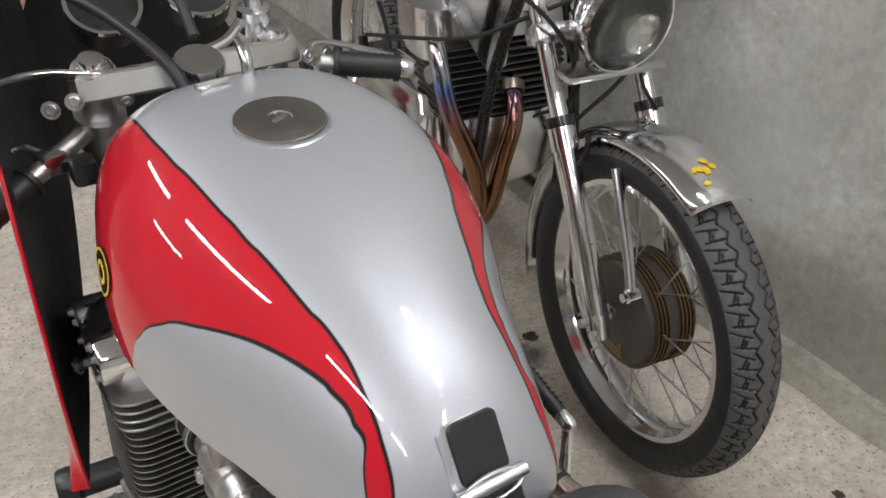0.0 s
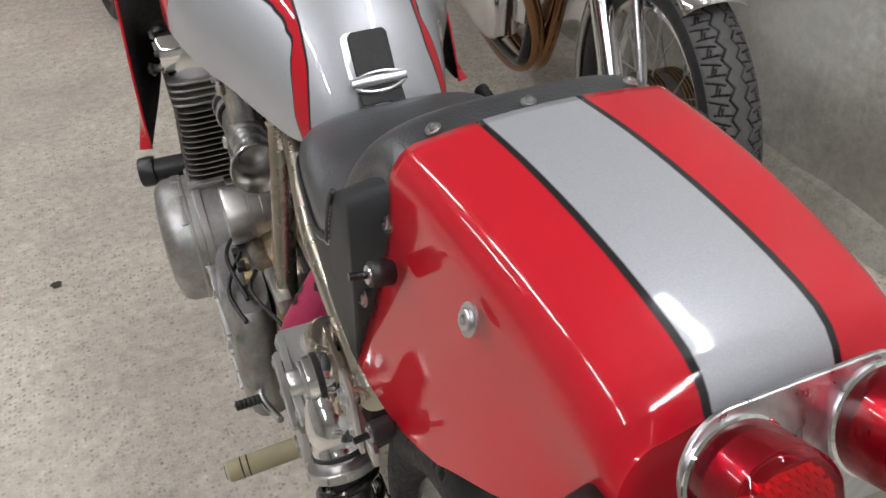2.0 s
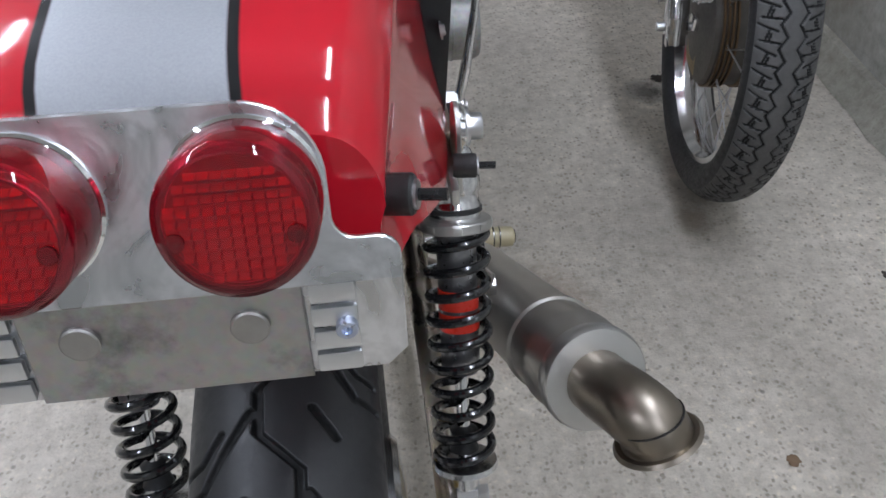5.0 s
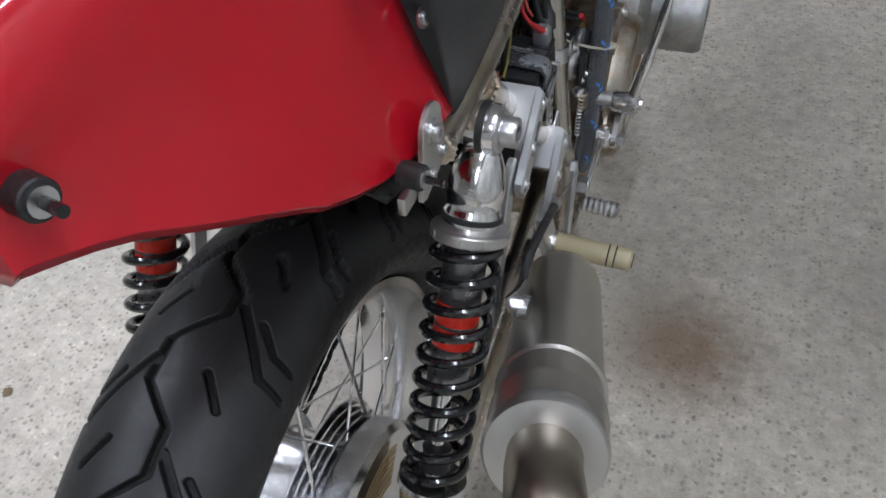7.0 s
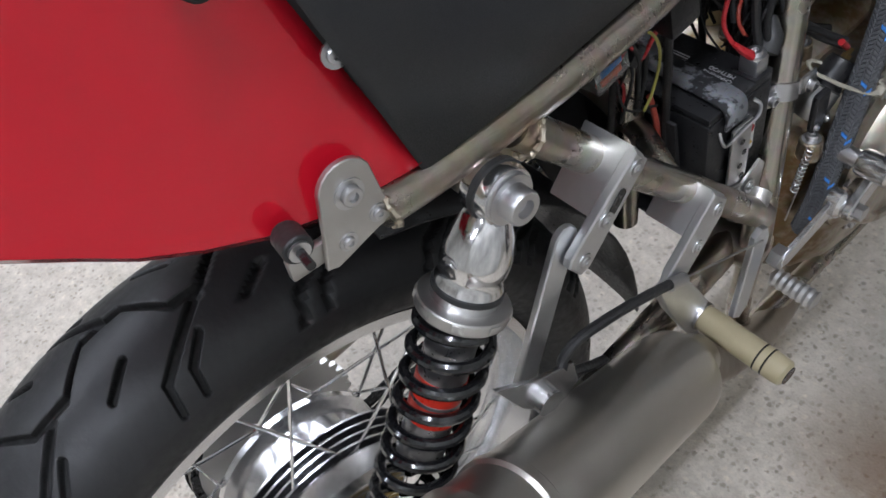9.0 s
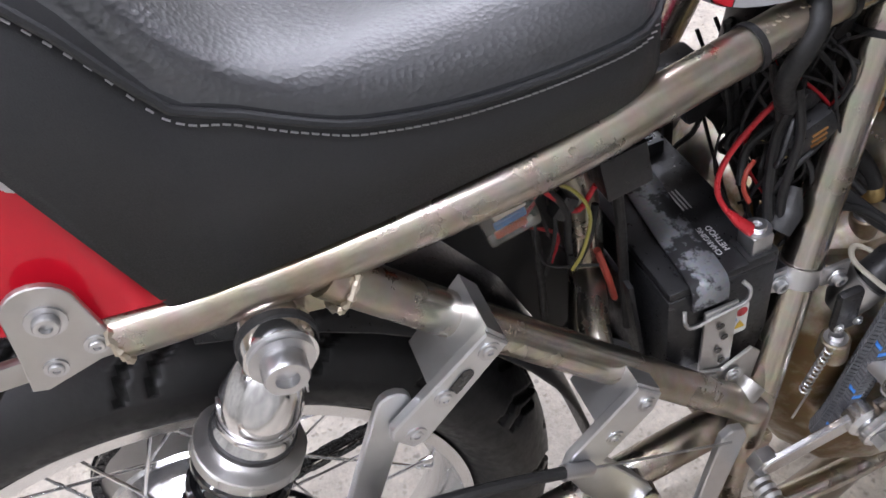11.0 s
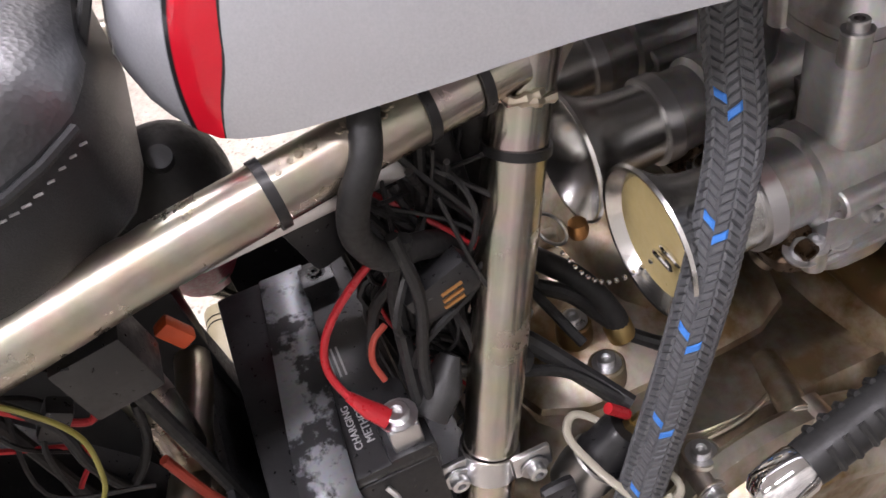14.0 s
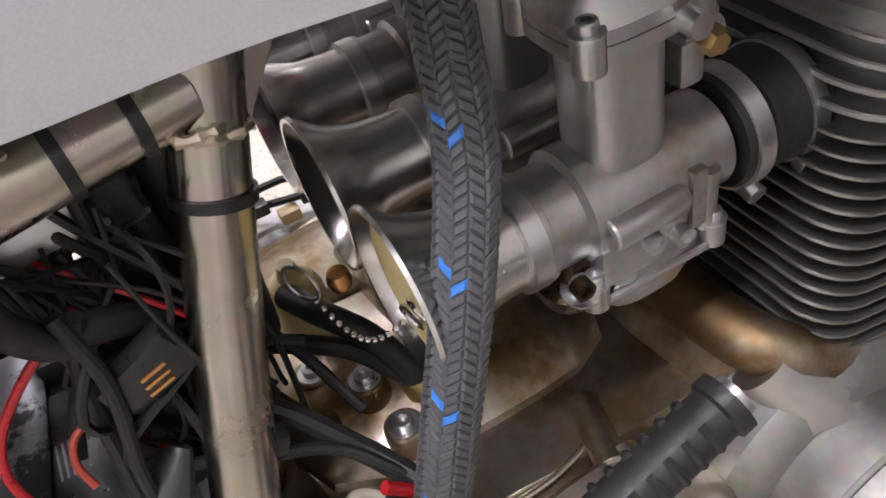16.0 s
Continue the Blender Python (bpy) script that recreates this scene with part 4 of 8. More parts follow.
def weld_at(p, d, r, parent):
    """A ring of weld beads round a tube."""
    bm = bmesh.new()
    rng = random.Random(int(p[1] * 1e4))
    m = along(p, Vector(p) + Vector(d))
    pts = []
    for k in range(40):
        a = 2 * math.pi * k / 40
        q = r * (1.0 + 0.04 * math.sin(9 * a) + rng.uniform(-0.02, 0.03))
        pts.append(m @ Vector((q * math.cos(a), q * math.sin(a), rng.uniform(-0.0006, 0.0006) + 0.001 * math.sin(2 * a))))
    sweep(pts, [0.0021 + 0.0007 * math.sin(k * 2.4) for k in range(40)], 6, closed=True, bm=bm)
    part("weld_bead", bm, weld, parent)


for s in (-1, 1):
    part("seat_rail", sweep(smooth_path(mirrored(RAIL, s) if s > 0 else [(-x * 0.86, y, z - 0.004) for x, y, z in RAIL], 6), RT, 18), nickel, frame_part)
    part("down_tube", sweep(smooth_path(mirrored(DOWN, s), 6), 0.0146, 24), nickel, frame_part)
    part("diagonal_tube", sweep(mirrored(DIAG, s), 0.0135, 20), nickel, frame_part)
    weld_at((s * 0.131, 0.392, 0.752), (0, 0.68, -0.73), 0.0142, frame_part)
    weld_at((s * 0.135, 0.287, 0.777), (0, 1, 0), 0.0122, frame_part)
    weld_at((s * 0.0825, 0.754, 0.772), (0.1, -0.2, -1), 0.0152, frame_part)
    weld_at((s * 0.0822, 0.7565, 0.769), (0.1, -0.5, -1), 0.0156, frame_part)
    # lumpy weld scar along the top of the rail
    rng = random.Random(77)
    bm = bmesh.new()
    for k in range(26):
        f = k / 25
        c0 = Vector((0.0985, 0.652, 0.7775)).lerp(Vector((0.0905, 0.7, 0.7803)), f)
        bead_m = Matrix.Translation((s * (c0.x + 0.0045 + rng.uniform(-0.003, 0.003)), c0.y, c0.z + 0.0115 + rng.uniform(-0.0014, 0.0008))) @ Matrix.Diagonal((0.0026, 0.0022, 0.0013, 1))
        bmesh.ops.create_icosphere(bm, subdivisions=1, radius=1.0, matrix=bead_m)
    part("weld_scar", bm, weld, frame_part)
    # gusset ahead of the joint
    part("gusset", plate([(0.757, 0.79), (0.80, 0.80), (0.762, 0.745)], 0.003, Matrix(((0, 0, 1, s * 0.08), (1, 0, 0, 0), (0, 1, 0, 0), (0, 0, 0, 1))), 0.0004), nickel, frame_part)
    # web plate under the rail that carries the shock mount
    part("shock_web", plate([(0.315, 0.771), (0.40, 0.765), (0.43, 0.722), (0.40, 0.735), (0.365, 0.742), (0.335, 0.757)], 0.004, Matrix(((0, 0, 1, s * 0.13), (1, 0, 0, 0), (0, 1, 0, 0), (0, 0, 0, 1))), 0.0006), nickel, frame_part)
    # tab plate that carries the tail
    tabm = Matrix(((0, 0, 1, s * 0.1405), (1, 0, 0, 0), (0, 1, 0, 0), (0, 0, 0, 1)))
    tab_out = [(0.295, 0.778), (0.2865, 0.79)] + [(0.268 + 0.0165 * math.cos(a), 0.8105 + 0.0165 * math.sin(a)) for a in np.linspace(0.35, 3.1, 11)] + [(0.2475, 0.79), (0.2425, 0.769), (0.249, 0.7665)]
    tab = part("tail_tab", plate(tab_out, 0.004, tabm, 0.0006), alu_dull, frame_part, "bare aluminium tab with three bolts")
    bolt(frame_part, (s * 0.1425, 0.268, 0.807), (s, 0, 0), 0.0058, 0.005, steel, "tab_bolt")
    bolt(frame_part, (s * 0.1425, 0.2585, 0.779), (s, 0, 0), 0.0036, 0.003, steel, "tab_bolt")
    bolt(frame_part, (s * 0.1425, 0.2795, 0.784), (s, 0, 0), 0.0036, 0.003, steel, "tab_bolt")
    part("tail_strut", box((0.006, 0.06, 0.014), Matrix.Translation((s * 0.135, 0.255, 0.777)) @ Matrix.Rotation(-0.06, 4, "X"), 0.002), alu_dull, frame_part)

# upright behind the battery, curving back under the seat rail
for s in (-1, 1):
    up_path = smooth_path(mirrored([(0.07, 0.547, 0.5), (0.07, 0.552, 0.58), (0.069, 0.556, 0.64), (0.066, 0.554, 0.685), (0.068, 0.54, 0.722), (0.085, 0.517, 0.756)], s), 6)
    part("upright_tube", sweep(up_path, 0.0122, 18), nickel, frame_part)
# cross tube behind the battery
part("cross_tube", sweep(smooth_path(CROSS, 6), 0.0105, 16), nickel, frame_part)
# top tubes and neck under the tank
part("backbone", sweep(smooth_path([(0, 0.632, 0.79), (0, 0.75, 0.84), (0, 1.0, 0.9), (0, 1.2, 0.9)], 6), 0.022, 18), nickel, frame_part)
part("steering_head", sweep([(0, 1.19, 0.965), (0, 1.245, 0.79)], 0.03, 24), nickel, frame_part)
for s in (-1, 1):
    part("front_down_tube", sweep(smooth_path([(s * 0.03, 1.22, 0.86), (s * 0.075, 1.25, 0.7), (s * 0.1, 1.24, 0.45), (s * 0.11, 1.18, 0.27), (s * 0.12, 1.05, 0.22), (s * 0.13, 0.75, 0.22), (s * 0.135, 0.66, 0.28), (s * 0.143, 0.652, 0.43)], 6), 0.0125, 14), nickel, frame_part)

# --- wheels ---


def tyre_mesh(R, half, rc, hh, end, tread, n_round, n_wide, depth, wall_from=1.35, block=None, fine_to=0.0):
    """A tyre as one closed skin: R outer radius, half width, section centre radius rc and half height hh; tread(u, v) is 1 in a groove."""
    phi = np.linspace(-end, end, n_wide)
    ang = np.linspace(0, 2 * np.pi, n_round, endpoint=False)
    if fine_to:
        # more rows over the tread, and over the upper rear of the wheel
        q = n_wide // 12
        phi = np.concatenate([np.linspace(-end, -1.4, q, endpoint=False), np.linspace(-1.4, 1.4, n_wide - 2 * q), np.linspace(1.4, end, q + 1)[1:]])
        q = n_round // 5
        ang = np.concatenate([np.linspace(0, fine_to, n_round - q, endpoint=False), np.linspace(fine_to, 2 * np.pi, q, endpoint=False)])
    A, P = np.meshgrid(ang, phi, indexing="ij")
    V = P * (half + hh) / 2
    U = A * R
    g = tread(U, V)
    r = rc + hh * np.cos(P) * (1 + 0.04 * np.cos(P) ** 2) - depth * g * np.maximum(np.cos(P), 0.15)
    x = half * np.sin(P) - depth * 0.6 * g * np.sin(P)
    co = np.stack([x, -r * np.sin(A), r * np.cos(A)], -1).reshape(-1, 3)
    i = np.arange(n_round)[:, None] * n_wide + np.arange(n_wide - 1)[None]
    j = (np.arange(n_round)[:, None] + 1) % n_round * n_wide + np.arange(n_wide - 1)[None]
    faces = np.stack([i, i + 1, j + 1, j], -1).reshape(-1, 4)
    me = bpy.data.meshes.new("tyre")
    me.from_pydata(co.tolist(), [], faces.tolist())
    me.polygons.foreach_set("use_smooth", [True] * len(faces))
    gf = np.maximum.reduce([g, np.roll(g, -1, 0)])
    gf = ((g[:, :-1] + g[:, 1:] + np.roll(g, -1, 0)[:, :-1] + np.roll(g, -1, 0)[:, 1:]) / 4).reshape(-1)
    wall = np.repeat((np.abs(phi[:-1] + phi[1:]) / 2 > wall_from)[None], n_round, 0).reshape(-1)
    # groove faces take the near-black that imitates the shade down in them
    for mt in (block or rubber, groove_shade, sidewall):
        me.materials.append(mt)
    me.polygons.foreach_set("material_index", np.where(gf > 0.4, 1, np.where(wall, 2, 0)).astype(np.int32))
    me.update()
    return me


def seg_dist(u, v, a, b):
    """Distance in the (u, v) plane to the piece of line a to b."""
    du, dv = b[0] - a[0], b[1] - a[1]
    t = np.clip(((u - a[0]) * du + (v - a[1]) * dv) / (du * du + dv * dv), 0, 1)
    return np.hypot(u - a[0] - t * du, v - a[1] - t * dv)


def sport_tread(period):
    def tread(U, V):
        out = np.zeros_like(U)
        for k in (-1, 0, 1):
            u = U % period - k * period
            for s, off in ((1, 0.0), (-1, period / 2)):
                w = (u + off) % period
                w = np.where(w > period * 0.75, w - period, w)
                lines = [((0.0, 0.016), (0.05, 0.05), 0.0032), ((0.05, 0.05), (0.056, 0.074), 0.0028), ((0.012, 0.036), (0.03, 0.052), 0.0028), ((0.03, 0.052), (0.034, 0.072), 0.0026), ((0.06, 0.02), (0.082, 0.034), 0.0026)]
                for a, b, wd in lines:
                    out = np.maximum(out, np.clip((wd + 0.0006 - seg_dist(w, s * V, a, b)) / 0.0012, 0, 1))
            zig = 0.012 * np.clip(2.2 * (4 * np.abs((U / period) % 1 - 0.5) - 1), -1, 1)
            out = np.maximum(out, np.clip((0.0036 - np.abs(V - zig)) / 0.0012, 0, 1))
        return out

    return tread


def road_tread(period):
    def tread(U, V):
        out = np.zeros_like(U)
        for s in (1, -1):
            zig = s * (0.012 + 0.005 * (4 * np.abs((U / period + (0.25 if s > 0 else 0.75)) % 1 - 0.5) - 1))
            out = np.maximum(out, np.clip((0.0022 - np.abs(V - zig)) / 0.0012, 0, 1))
            for k in (-1, 0, 1):
                u = U % period - k * period + (period / 2 if s > 0 else 0)
                for a, b in (((0.0, 0.02), (0.012, 0.05)), ((period / 2, 0.016), (period / 2 + 0.004, 0.044)), ((0.004, 0.03), (-0.012, 0.036)), ((period / 2 + 0.002, 0.032), (period / 2 + 0.014, 0.028))):
                    out = np.maximum(out, np.clip((0.002 - seg_dist(u, s * V, a, b)) / 0.0012, 0, 1))
        return out

    return tread


def wire_wheel(parent, name, at, turn, tyre_me, rim_r, rim_half, hub_r, hub_half, hub_mat, rim_mat, label, spokes=36, spoke_mat=None):
    """A spoked wheel: axle along local x. Gives the wheel part, whose tyre, rim, hub and spokes are under it."""
    M = Matrix.Translation(at) @ turn
    X = M @ Matrix.Rotation(radians(90), 4, "Y")
    prof = [(rim_r, -rim_half), (rim_r + 0.006, -rim_half), (rim_r + 0.006, -rim_half - 0.004), (rim_r - 0.004, -rim_half - 0.005), (rim_r - 0.012, -rim_half * 0.75), (rim_r - 0.02, -rim_half * 0.4), (rim_r - 0.022, 0)]
    prof += [(r, -h) for r, h in prof[-2::-1]]
    wheel = part(name, lathe(prof, X, 96, closed=True), rim_mat, parent, label)
    t = new("tyre", tyre_me)
    t.parent, t.matrix_basis = wheel, M
    hub_prof = [(0.012, -hub_half - 0.012), (0.02, -hub_half - 0.012), (0.022, -hub_half), (hub_r * 0.9, -hub_half), (hub_r, -hub_half + 0.005), (hub_r, -hub_half + 0.012), (hub_r * 0.86, -hub_half + 0.016)]
    hub_prof += [(r, -h) for r, h in hub_prof[::-1]]
    part("hub", lathe(hub_prof, X, 64), hub_mat, wheel)
    sp = None
    for k in range(spokes):
        s = 1 if k % 2 else -1
        a = 2 * math.pi * k / spokes
        d = (1 if (k // 2) % 2 else -1) * 0.62
        p0 = M @ Vector((s * (hub_half - 0.004), -(hub_r * 0.97) * math.sin(a + d), hub_r * 0.97 * math.cos(a + d)))
        p1 = M @ Vector((s * 0.006, -(rim_r - 0.02) * math.sin(a), (rim_r - 0.02) * math.cos(a)))
        ln = (p1 - p0).length
        if sp is None:
            sp = part("spoke", lathe([(0.0017, 0), (0.0017, ln - 0.018), (0.003, ln - 0.016), (0.003, ln), (0, ln)], None, 8), spoke_mat or chrome, wheel)
            sp.matrix_basis = along(p0, p1)
        else:
            share("spoke", sp, along(p0, p1), wheel)
    return wheel, M, X


AXLE = (0, 0.19, 0.355)
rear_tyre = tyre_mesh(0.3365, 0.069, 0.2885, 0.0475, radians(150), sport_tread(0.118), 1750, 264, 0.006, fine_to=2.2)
rear_wheel, RM, RX = wire_wheel(bike, "rear_wheel", AXLE, Matrix(), rear_tyre, 0.243, 0.042, 0.088, 0.05, alu, alu, "spoked rear wheel with a wide treaded tyre")
# brake plate on the right of the hub, with gauze-covered air scoops
part("brake_drum", lathe([(0.06, 0.045), (0.104, 0.046), (0.108, 0.05), (0.108, 0.072), (0.102, 0.078), (0.06, 0.082), (0.025, 0.083), (0.02, 0.1), (0.0, 0.1)], RX, 64), alu, rear_wheel, "polished drum brake plate")
for k in range(5):
    part("cooling_fin", lathe([(0.088, 0.02 + 0.006 * k), (0.118 - 0.004 * k, 0.0205 + 0.006 * k), (0.118 - 0.004 * k, 0.0225 + 0.006 * k), (0.088, 0.023 + 0.006 * k)], RX, 64, closed=True), alu, rear_wheel)
for a0 in (20, 140, 260):
    bm = bmesh.new()
    for i in range(9):
        a = radians(a0 + 7 * i)
        b = radians(a0 + 7 * (i + 1))
        for r0 in [0.05 + 0.0065 * q for q in range(7)]:
            vs = [bm.verts.new(RX @ Vector((r * math.cos(t), r * math.sin(t), 0.0838 - 0.02 * (r - 0.05)))) for r, t in ((r0, a), (r0 + 0.005, a), (r0 + 0.005, b), (r0, b))]
            bm.faces.new(vs)
    part("vent_gauze", bm, gold, rear_wheel, "brassy wire gauze over the vent")

# chain and sprocket on the left
def sprocket(x, c, r, teeth, name, parent, mat):
    prof = []
    for k in range(teeth * 4):
        a = 2 * math.pi * k / (teeth * 4)
        q = r + (0.0035 if k % 4 in (0, 1) else -0.0025)
        prof.append((q * math.cos(a), q * math.sin(a)))
    m = Matrix(((0, 0, 1, x), (1, 0, 0, c[0]), (0, 1, 0, c[1]), (0, 0, 0, 1)))
    return part(name, plate(prof, 0.006, m, 0), mat, parent, smooth=False)


CX = -0.092
sprocket(CX, (0.19, 0.355), 0.092, 40, "rear_sprocket", rear_wheel, alu_dull)
pts = []
CR, FR, FC = 0.094, 0.04, (0.735, 0.40)
for k in range(14):
    a = math.pi / 2 + math.pi * k / 13
    pts.append(Vector((CX, 0.19 + CR * math.cos(a), 0.355 + CR * math.sin(a))))
low, high = pts[-1], pts[0]
front = [Vector((CX, FC[0] + FR * math.cos(a), FC[1] + FR * math.sin(a))) for a in [-math.pi / 2 + math.pi * k / 7 for k in range(8)]]
loop = pts + [low.lerp(front[0], f) for f in np.linspace(0.08, 0.92, 20)] + front + [front[-1].lerp(high, f) for f in np.linspace(0.08, 0.92, 20)]
closed_len = [0.0]
for a, b in zip(loop, loop[1:] + loop[:1]):
    closed_len.append(closed_len[-1] + (b - a).length)
PITCH = 0.0159
nl = int(closed_len[-1] / PITCH)


def on_loop(d):
    d %= closed_len[-1]
    for i in range(len(loop)):
        if d <= closed_len[i + 1]:
            return loop[i].lerp(loop[(i + 1) % len(loop)], (d - closed_len[i]) / max(1e-9, closed_len[i + 1] - closed_len[i]))


chain = part("drive_chain", sweep([on_loop(PITCH * k) + Vector((0.0, 0, 0)) for k in range(nl)], 0.0032, 8, closed=True), black_metal, bike, "black oiled drive chain")
bm = bmesh.new()
for s in (-1, 1):
    outl = [(0.0045 * math.cos(a) + c, 0.0045 * math.sin(a)) for c, r0 in ((0.0085, -90), (-0.0085, 90)) for a in [radians(r0 + 30 * q) for q in range(7)]]
    plate(outl, 0.0018, Matrix.Translation((s * 0.0075, 0, 0)) @ Matrix(((0, 0, 1, 0), (1, 0, 0, 0), (0, 1, 0, 0), (0, 0, 0, 1))), 0, bm)
link = part("chain_link", bm, black_metal, chain, smooth=False)
for k in range(nl):
    a, b = on_loop(PITCH * k), on_loop(PITCH * (k + 1))
    c, d = (a + b) / 2, (b - a)
    m = Matrix.Translation(c + Vector((0.0012 if k % 2 else 0, 0, 0))) @ Matrix.Rotation(math.atan2(d.z, d.y), 4, "X")
    if k == 0:
        link.matrix_basis = m
    else:
        share("chain_link", link, m, chain)

# swing arm
swing = part("swing_arm", sweep([(-0.15, 0.655, 0.415), (0.15, 0.655, 0.415)], 0.022, 20), nickel, bike, "nickel-plated tubular swing arm")
for s in (-1, 1):
    part("arm_tube", sweep([(s * 0.118, 0.655, 0.415), (s * 0.128, 0.4, 0.385), (s * 0.131, 0.15, 0.353)], 0.0165, 18, flat=1.25), nickel, swing)
    part("axle_plate", box((0.012, 0.1, 0.055), Matrix.Translation((s * 0.128, 0.165, 0.355)), 0.006), alu_dull, swing)
    part("axle_nut", lathe([(0.017, 0), (0.017, 0.012), (0.014, 0.014), (0, 0.014)], along((s * 0.134, 0.19, 0.355), (s * 1.0, 0.19, 0.355)), 6), chrome, swing)
    part("chain_adjuster", sweep([(s * 0.128, 0.12, 0.355), (s * 0.128, 0.085, 0.355)], 0.005, 10), steel, swing)
    part("shock_lug", box((0.016, 0.04, 0.08), Matrix.Translation((s * 0.13, 0.195, 0.405)), 0.004), nickel, swing)
    part("stand_bobbin", lathe([(0.009, 0), (0.009, 0.022), (0.014, 0.024), (0.014, 0.03), (0, 0.03)], along((s * 0.134, 0.16, 0.33), (s, 0.16, 0.33)), 18), alu, swing)

# paddock stand under the swing arm, which holds the wheel off the floor
stand = thing("paddock_stand", (0, 0.1, 0), "grey tubular paddock stand holding up the rear wheel", "paddock stand")
grey_tube = node_mat("grey_painted_tube", (0.3, 0.31, 0.32), 0.4, 0.2, 40, 0.2, 0.05)
for s in (-1, 1):
    part("stand_leg", sweep(smooth_path([(s * 0.2, -0.12, 0.0165), (s * 0.2, 0.1, 0.02), (s * 0.19, 0.155, 0.08), (s * 0.182, 0.16, 0.22), (s * 0.18, 0.16, 0.308)], 5), 0.0145, 14), grey_tube, stand)
    part("stand_hook", box((0.045, 0.04, 0.012), Matrix.Translation((s * 0.168, 0.16, 0.312)), 0.003), grey_tube, stand)
part("stand_bar", sweep([(-0.2, -0.12, 0.0165), (0.2, -0.12, 0.0165)], 0.0145, 14), grey_tube, stand)

# --- shock absorbers ---
S_TOP, S_BOT = (0.148, 0.352, 0.747), (0.139, 0.186, 0.44)
spring_mat = node_mat("gloss_black_spring", (0.008, 0.008, 0.009), 0.16, 0, 40, 0.2, 0.0, coat=0.6)
red_band = node_mat("red_decal_band", (0.62, 0.03, 0.012), 0.35, 0, 50, 0.1, 0.0)
shock_grey = node_mat("grey_damper_body", (0.28, 0.28, 0.29), 0.3, 0.9, 40, 0.2, 0.02)


def shock(s):
    top, bot = Vector((s * S_TOP[0], *S_TOP[1:])), Vector((s * S_BOT[0], *S_BOT[1:]))
    m = along(top, bot)
    L = (bot - top).length
    body = part("shock_absorber", lathe([(0.0, 0.014), (0.0125, 0.0145), (0.0155, 0.018), (0.0195, 0.028), (0.0225, 0.042), (0.0225, 0.052), (0.0212, 0.0545), (0.0212, 0.062), (0.0225, 0.064), (0.0225, 0.08), (0.02, 0.084), (0.0, 0.084)], m, 40), fork_alu, bike, "coil-over shock absorber with a glossy black spring")
    part("o_ring", lathe([(0.0212, 0.0655), (0.0238, 0.067), (0.0238, 0.0705), (0.0212, 0.072)], m, 32, closed=True), rubber_soft, body)
    part("top_eye", lathe([(0.009, -0.011), (0.0185, -0.011), (0.0195, -0.008), (0.0195, 0.008), (0.0185, 0.011), (0.009, 0.011)], Matrix.Translation(top) @ Matrix.Rotation(radians(90), 4, "Y"), 32, closed=True), fork_alu, body)
    part("eye_neck", sweep([m @ Vector((0, 0, 0.012)), m @ Vector((0, 0, 0.026))], 0.012, 16), fork_alu, body)
    part("eye_rubber", lathe([(0.0195, -0.003), (0.0208, -0.0022), (0.0208, 0.0022), (0.0195, 0.003)], Matrix.Translation(top) @ Matrix.Rotation(radians(90), 4, "Y"), 28, closed=True), rubber_soft, body)
    o = along(top + Vector((s * 0.011, 0, 0)), top + Vector((s, 0, 0)))
    part("mount_bolt", lathe([(0.0165, 0), (0.0165, 0.003), (0.0115, 0.003), (0.0115, 0.013), (0.0105, 0.0145), (0.006, 0.0145), (0.006, 0.009), (0, 0.009)], o, 24), steel, body)
    part("mount_boss", sweep([top - Vector((s * 0.03, 0, 0)), top - Vector((s * 0.011, 0, 0))], 0.0145, 20), nickel, body)
    q = m @ Vector((0, 0, 0.04))
    for aim in ((0, -1, 0.1), (0, 1, -0.1)):
        bolt(body, q + 0.022 * Vector(aim).normalized(), aim, 0.0042, 0.0018, steel, "valve_cap")
    bm = lathe([(0.0225, 0.077), (0.0305, 0.0775), (0.0312, 0.0785), (0.0312, 0.0855), (0.0305, 0.0865), (0.0225, 0.087)], m, 40, closed=True)
    part("spring_collar", bm, alu_dull, body)
    for k in range(8):
        a = 2 * math.pi * k / 8
        part("collar_notch", box((0.004, 0.008, 0.006), m @ Matrix.Rotation(a, 4, "Z") @ Matrix.Translation((0.03, 0, 0.082)), 0.001), alu_dull, body)
    z0, z1, turns = 0.091, L - 0.038, 9.8
    coil = []
    n = int(turns * 26)
    for k in range(n + 1):
        f = k / n
        e = min(f, 1 - f) * turns
        zz = z0 + (z1 - z0) * (f + 0.0 * math.sin(6 * f))
        coil.append(m @ Vector((0.0258 * math.cos(2 * math.pi * turns * f), 0.0258 * math.sin(2 * math.pi * turns * f), zz)))
    part("spring", sweep(coil, 0.0043, 10), spring_mat, body, "glossy black coil spring")
    part("damper_body", lathe([(0.0, 0.09), (0.0175, 0.09), (0.0175, 0.215), (0.0155, 0.22), (0.0, 0.22)], m, 32), shock_grey, body)
    part("decal_band", lathe([(0.0176, 0.14), (0.018, 0.1405), (0.018, 0.178), (0.0176, 0.1785)], m, 32), red_band, body, "orange-red decal band")
    part("decal_line", lathe([(0.0181, 0.158), (0.0183, 0.1582), (0.0183, 0.161), (0.0181, 0.1612)], m, 32), shock_grey, body)
    part("damper_rod", sweep([m @ Vector((0, 0, 0.215)), m @ Vector((0, 0, L - 0.03))], 0.0062, 14), chrome, body)
    part("bump_stop", lathe([(0.006, L - 0.075), (0.013, L - 0.07), (0.011, L - 0.06), (0.014, L - 0.05), (0.006, L - 0.045)], m, 20), rubber_soft, body)
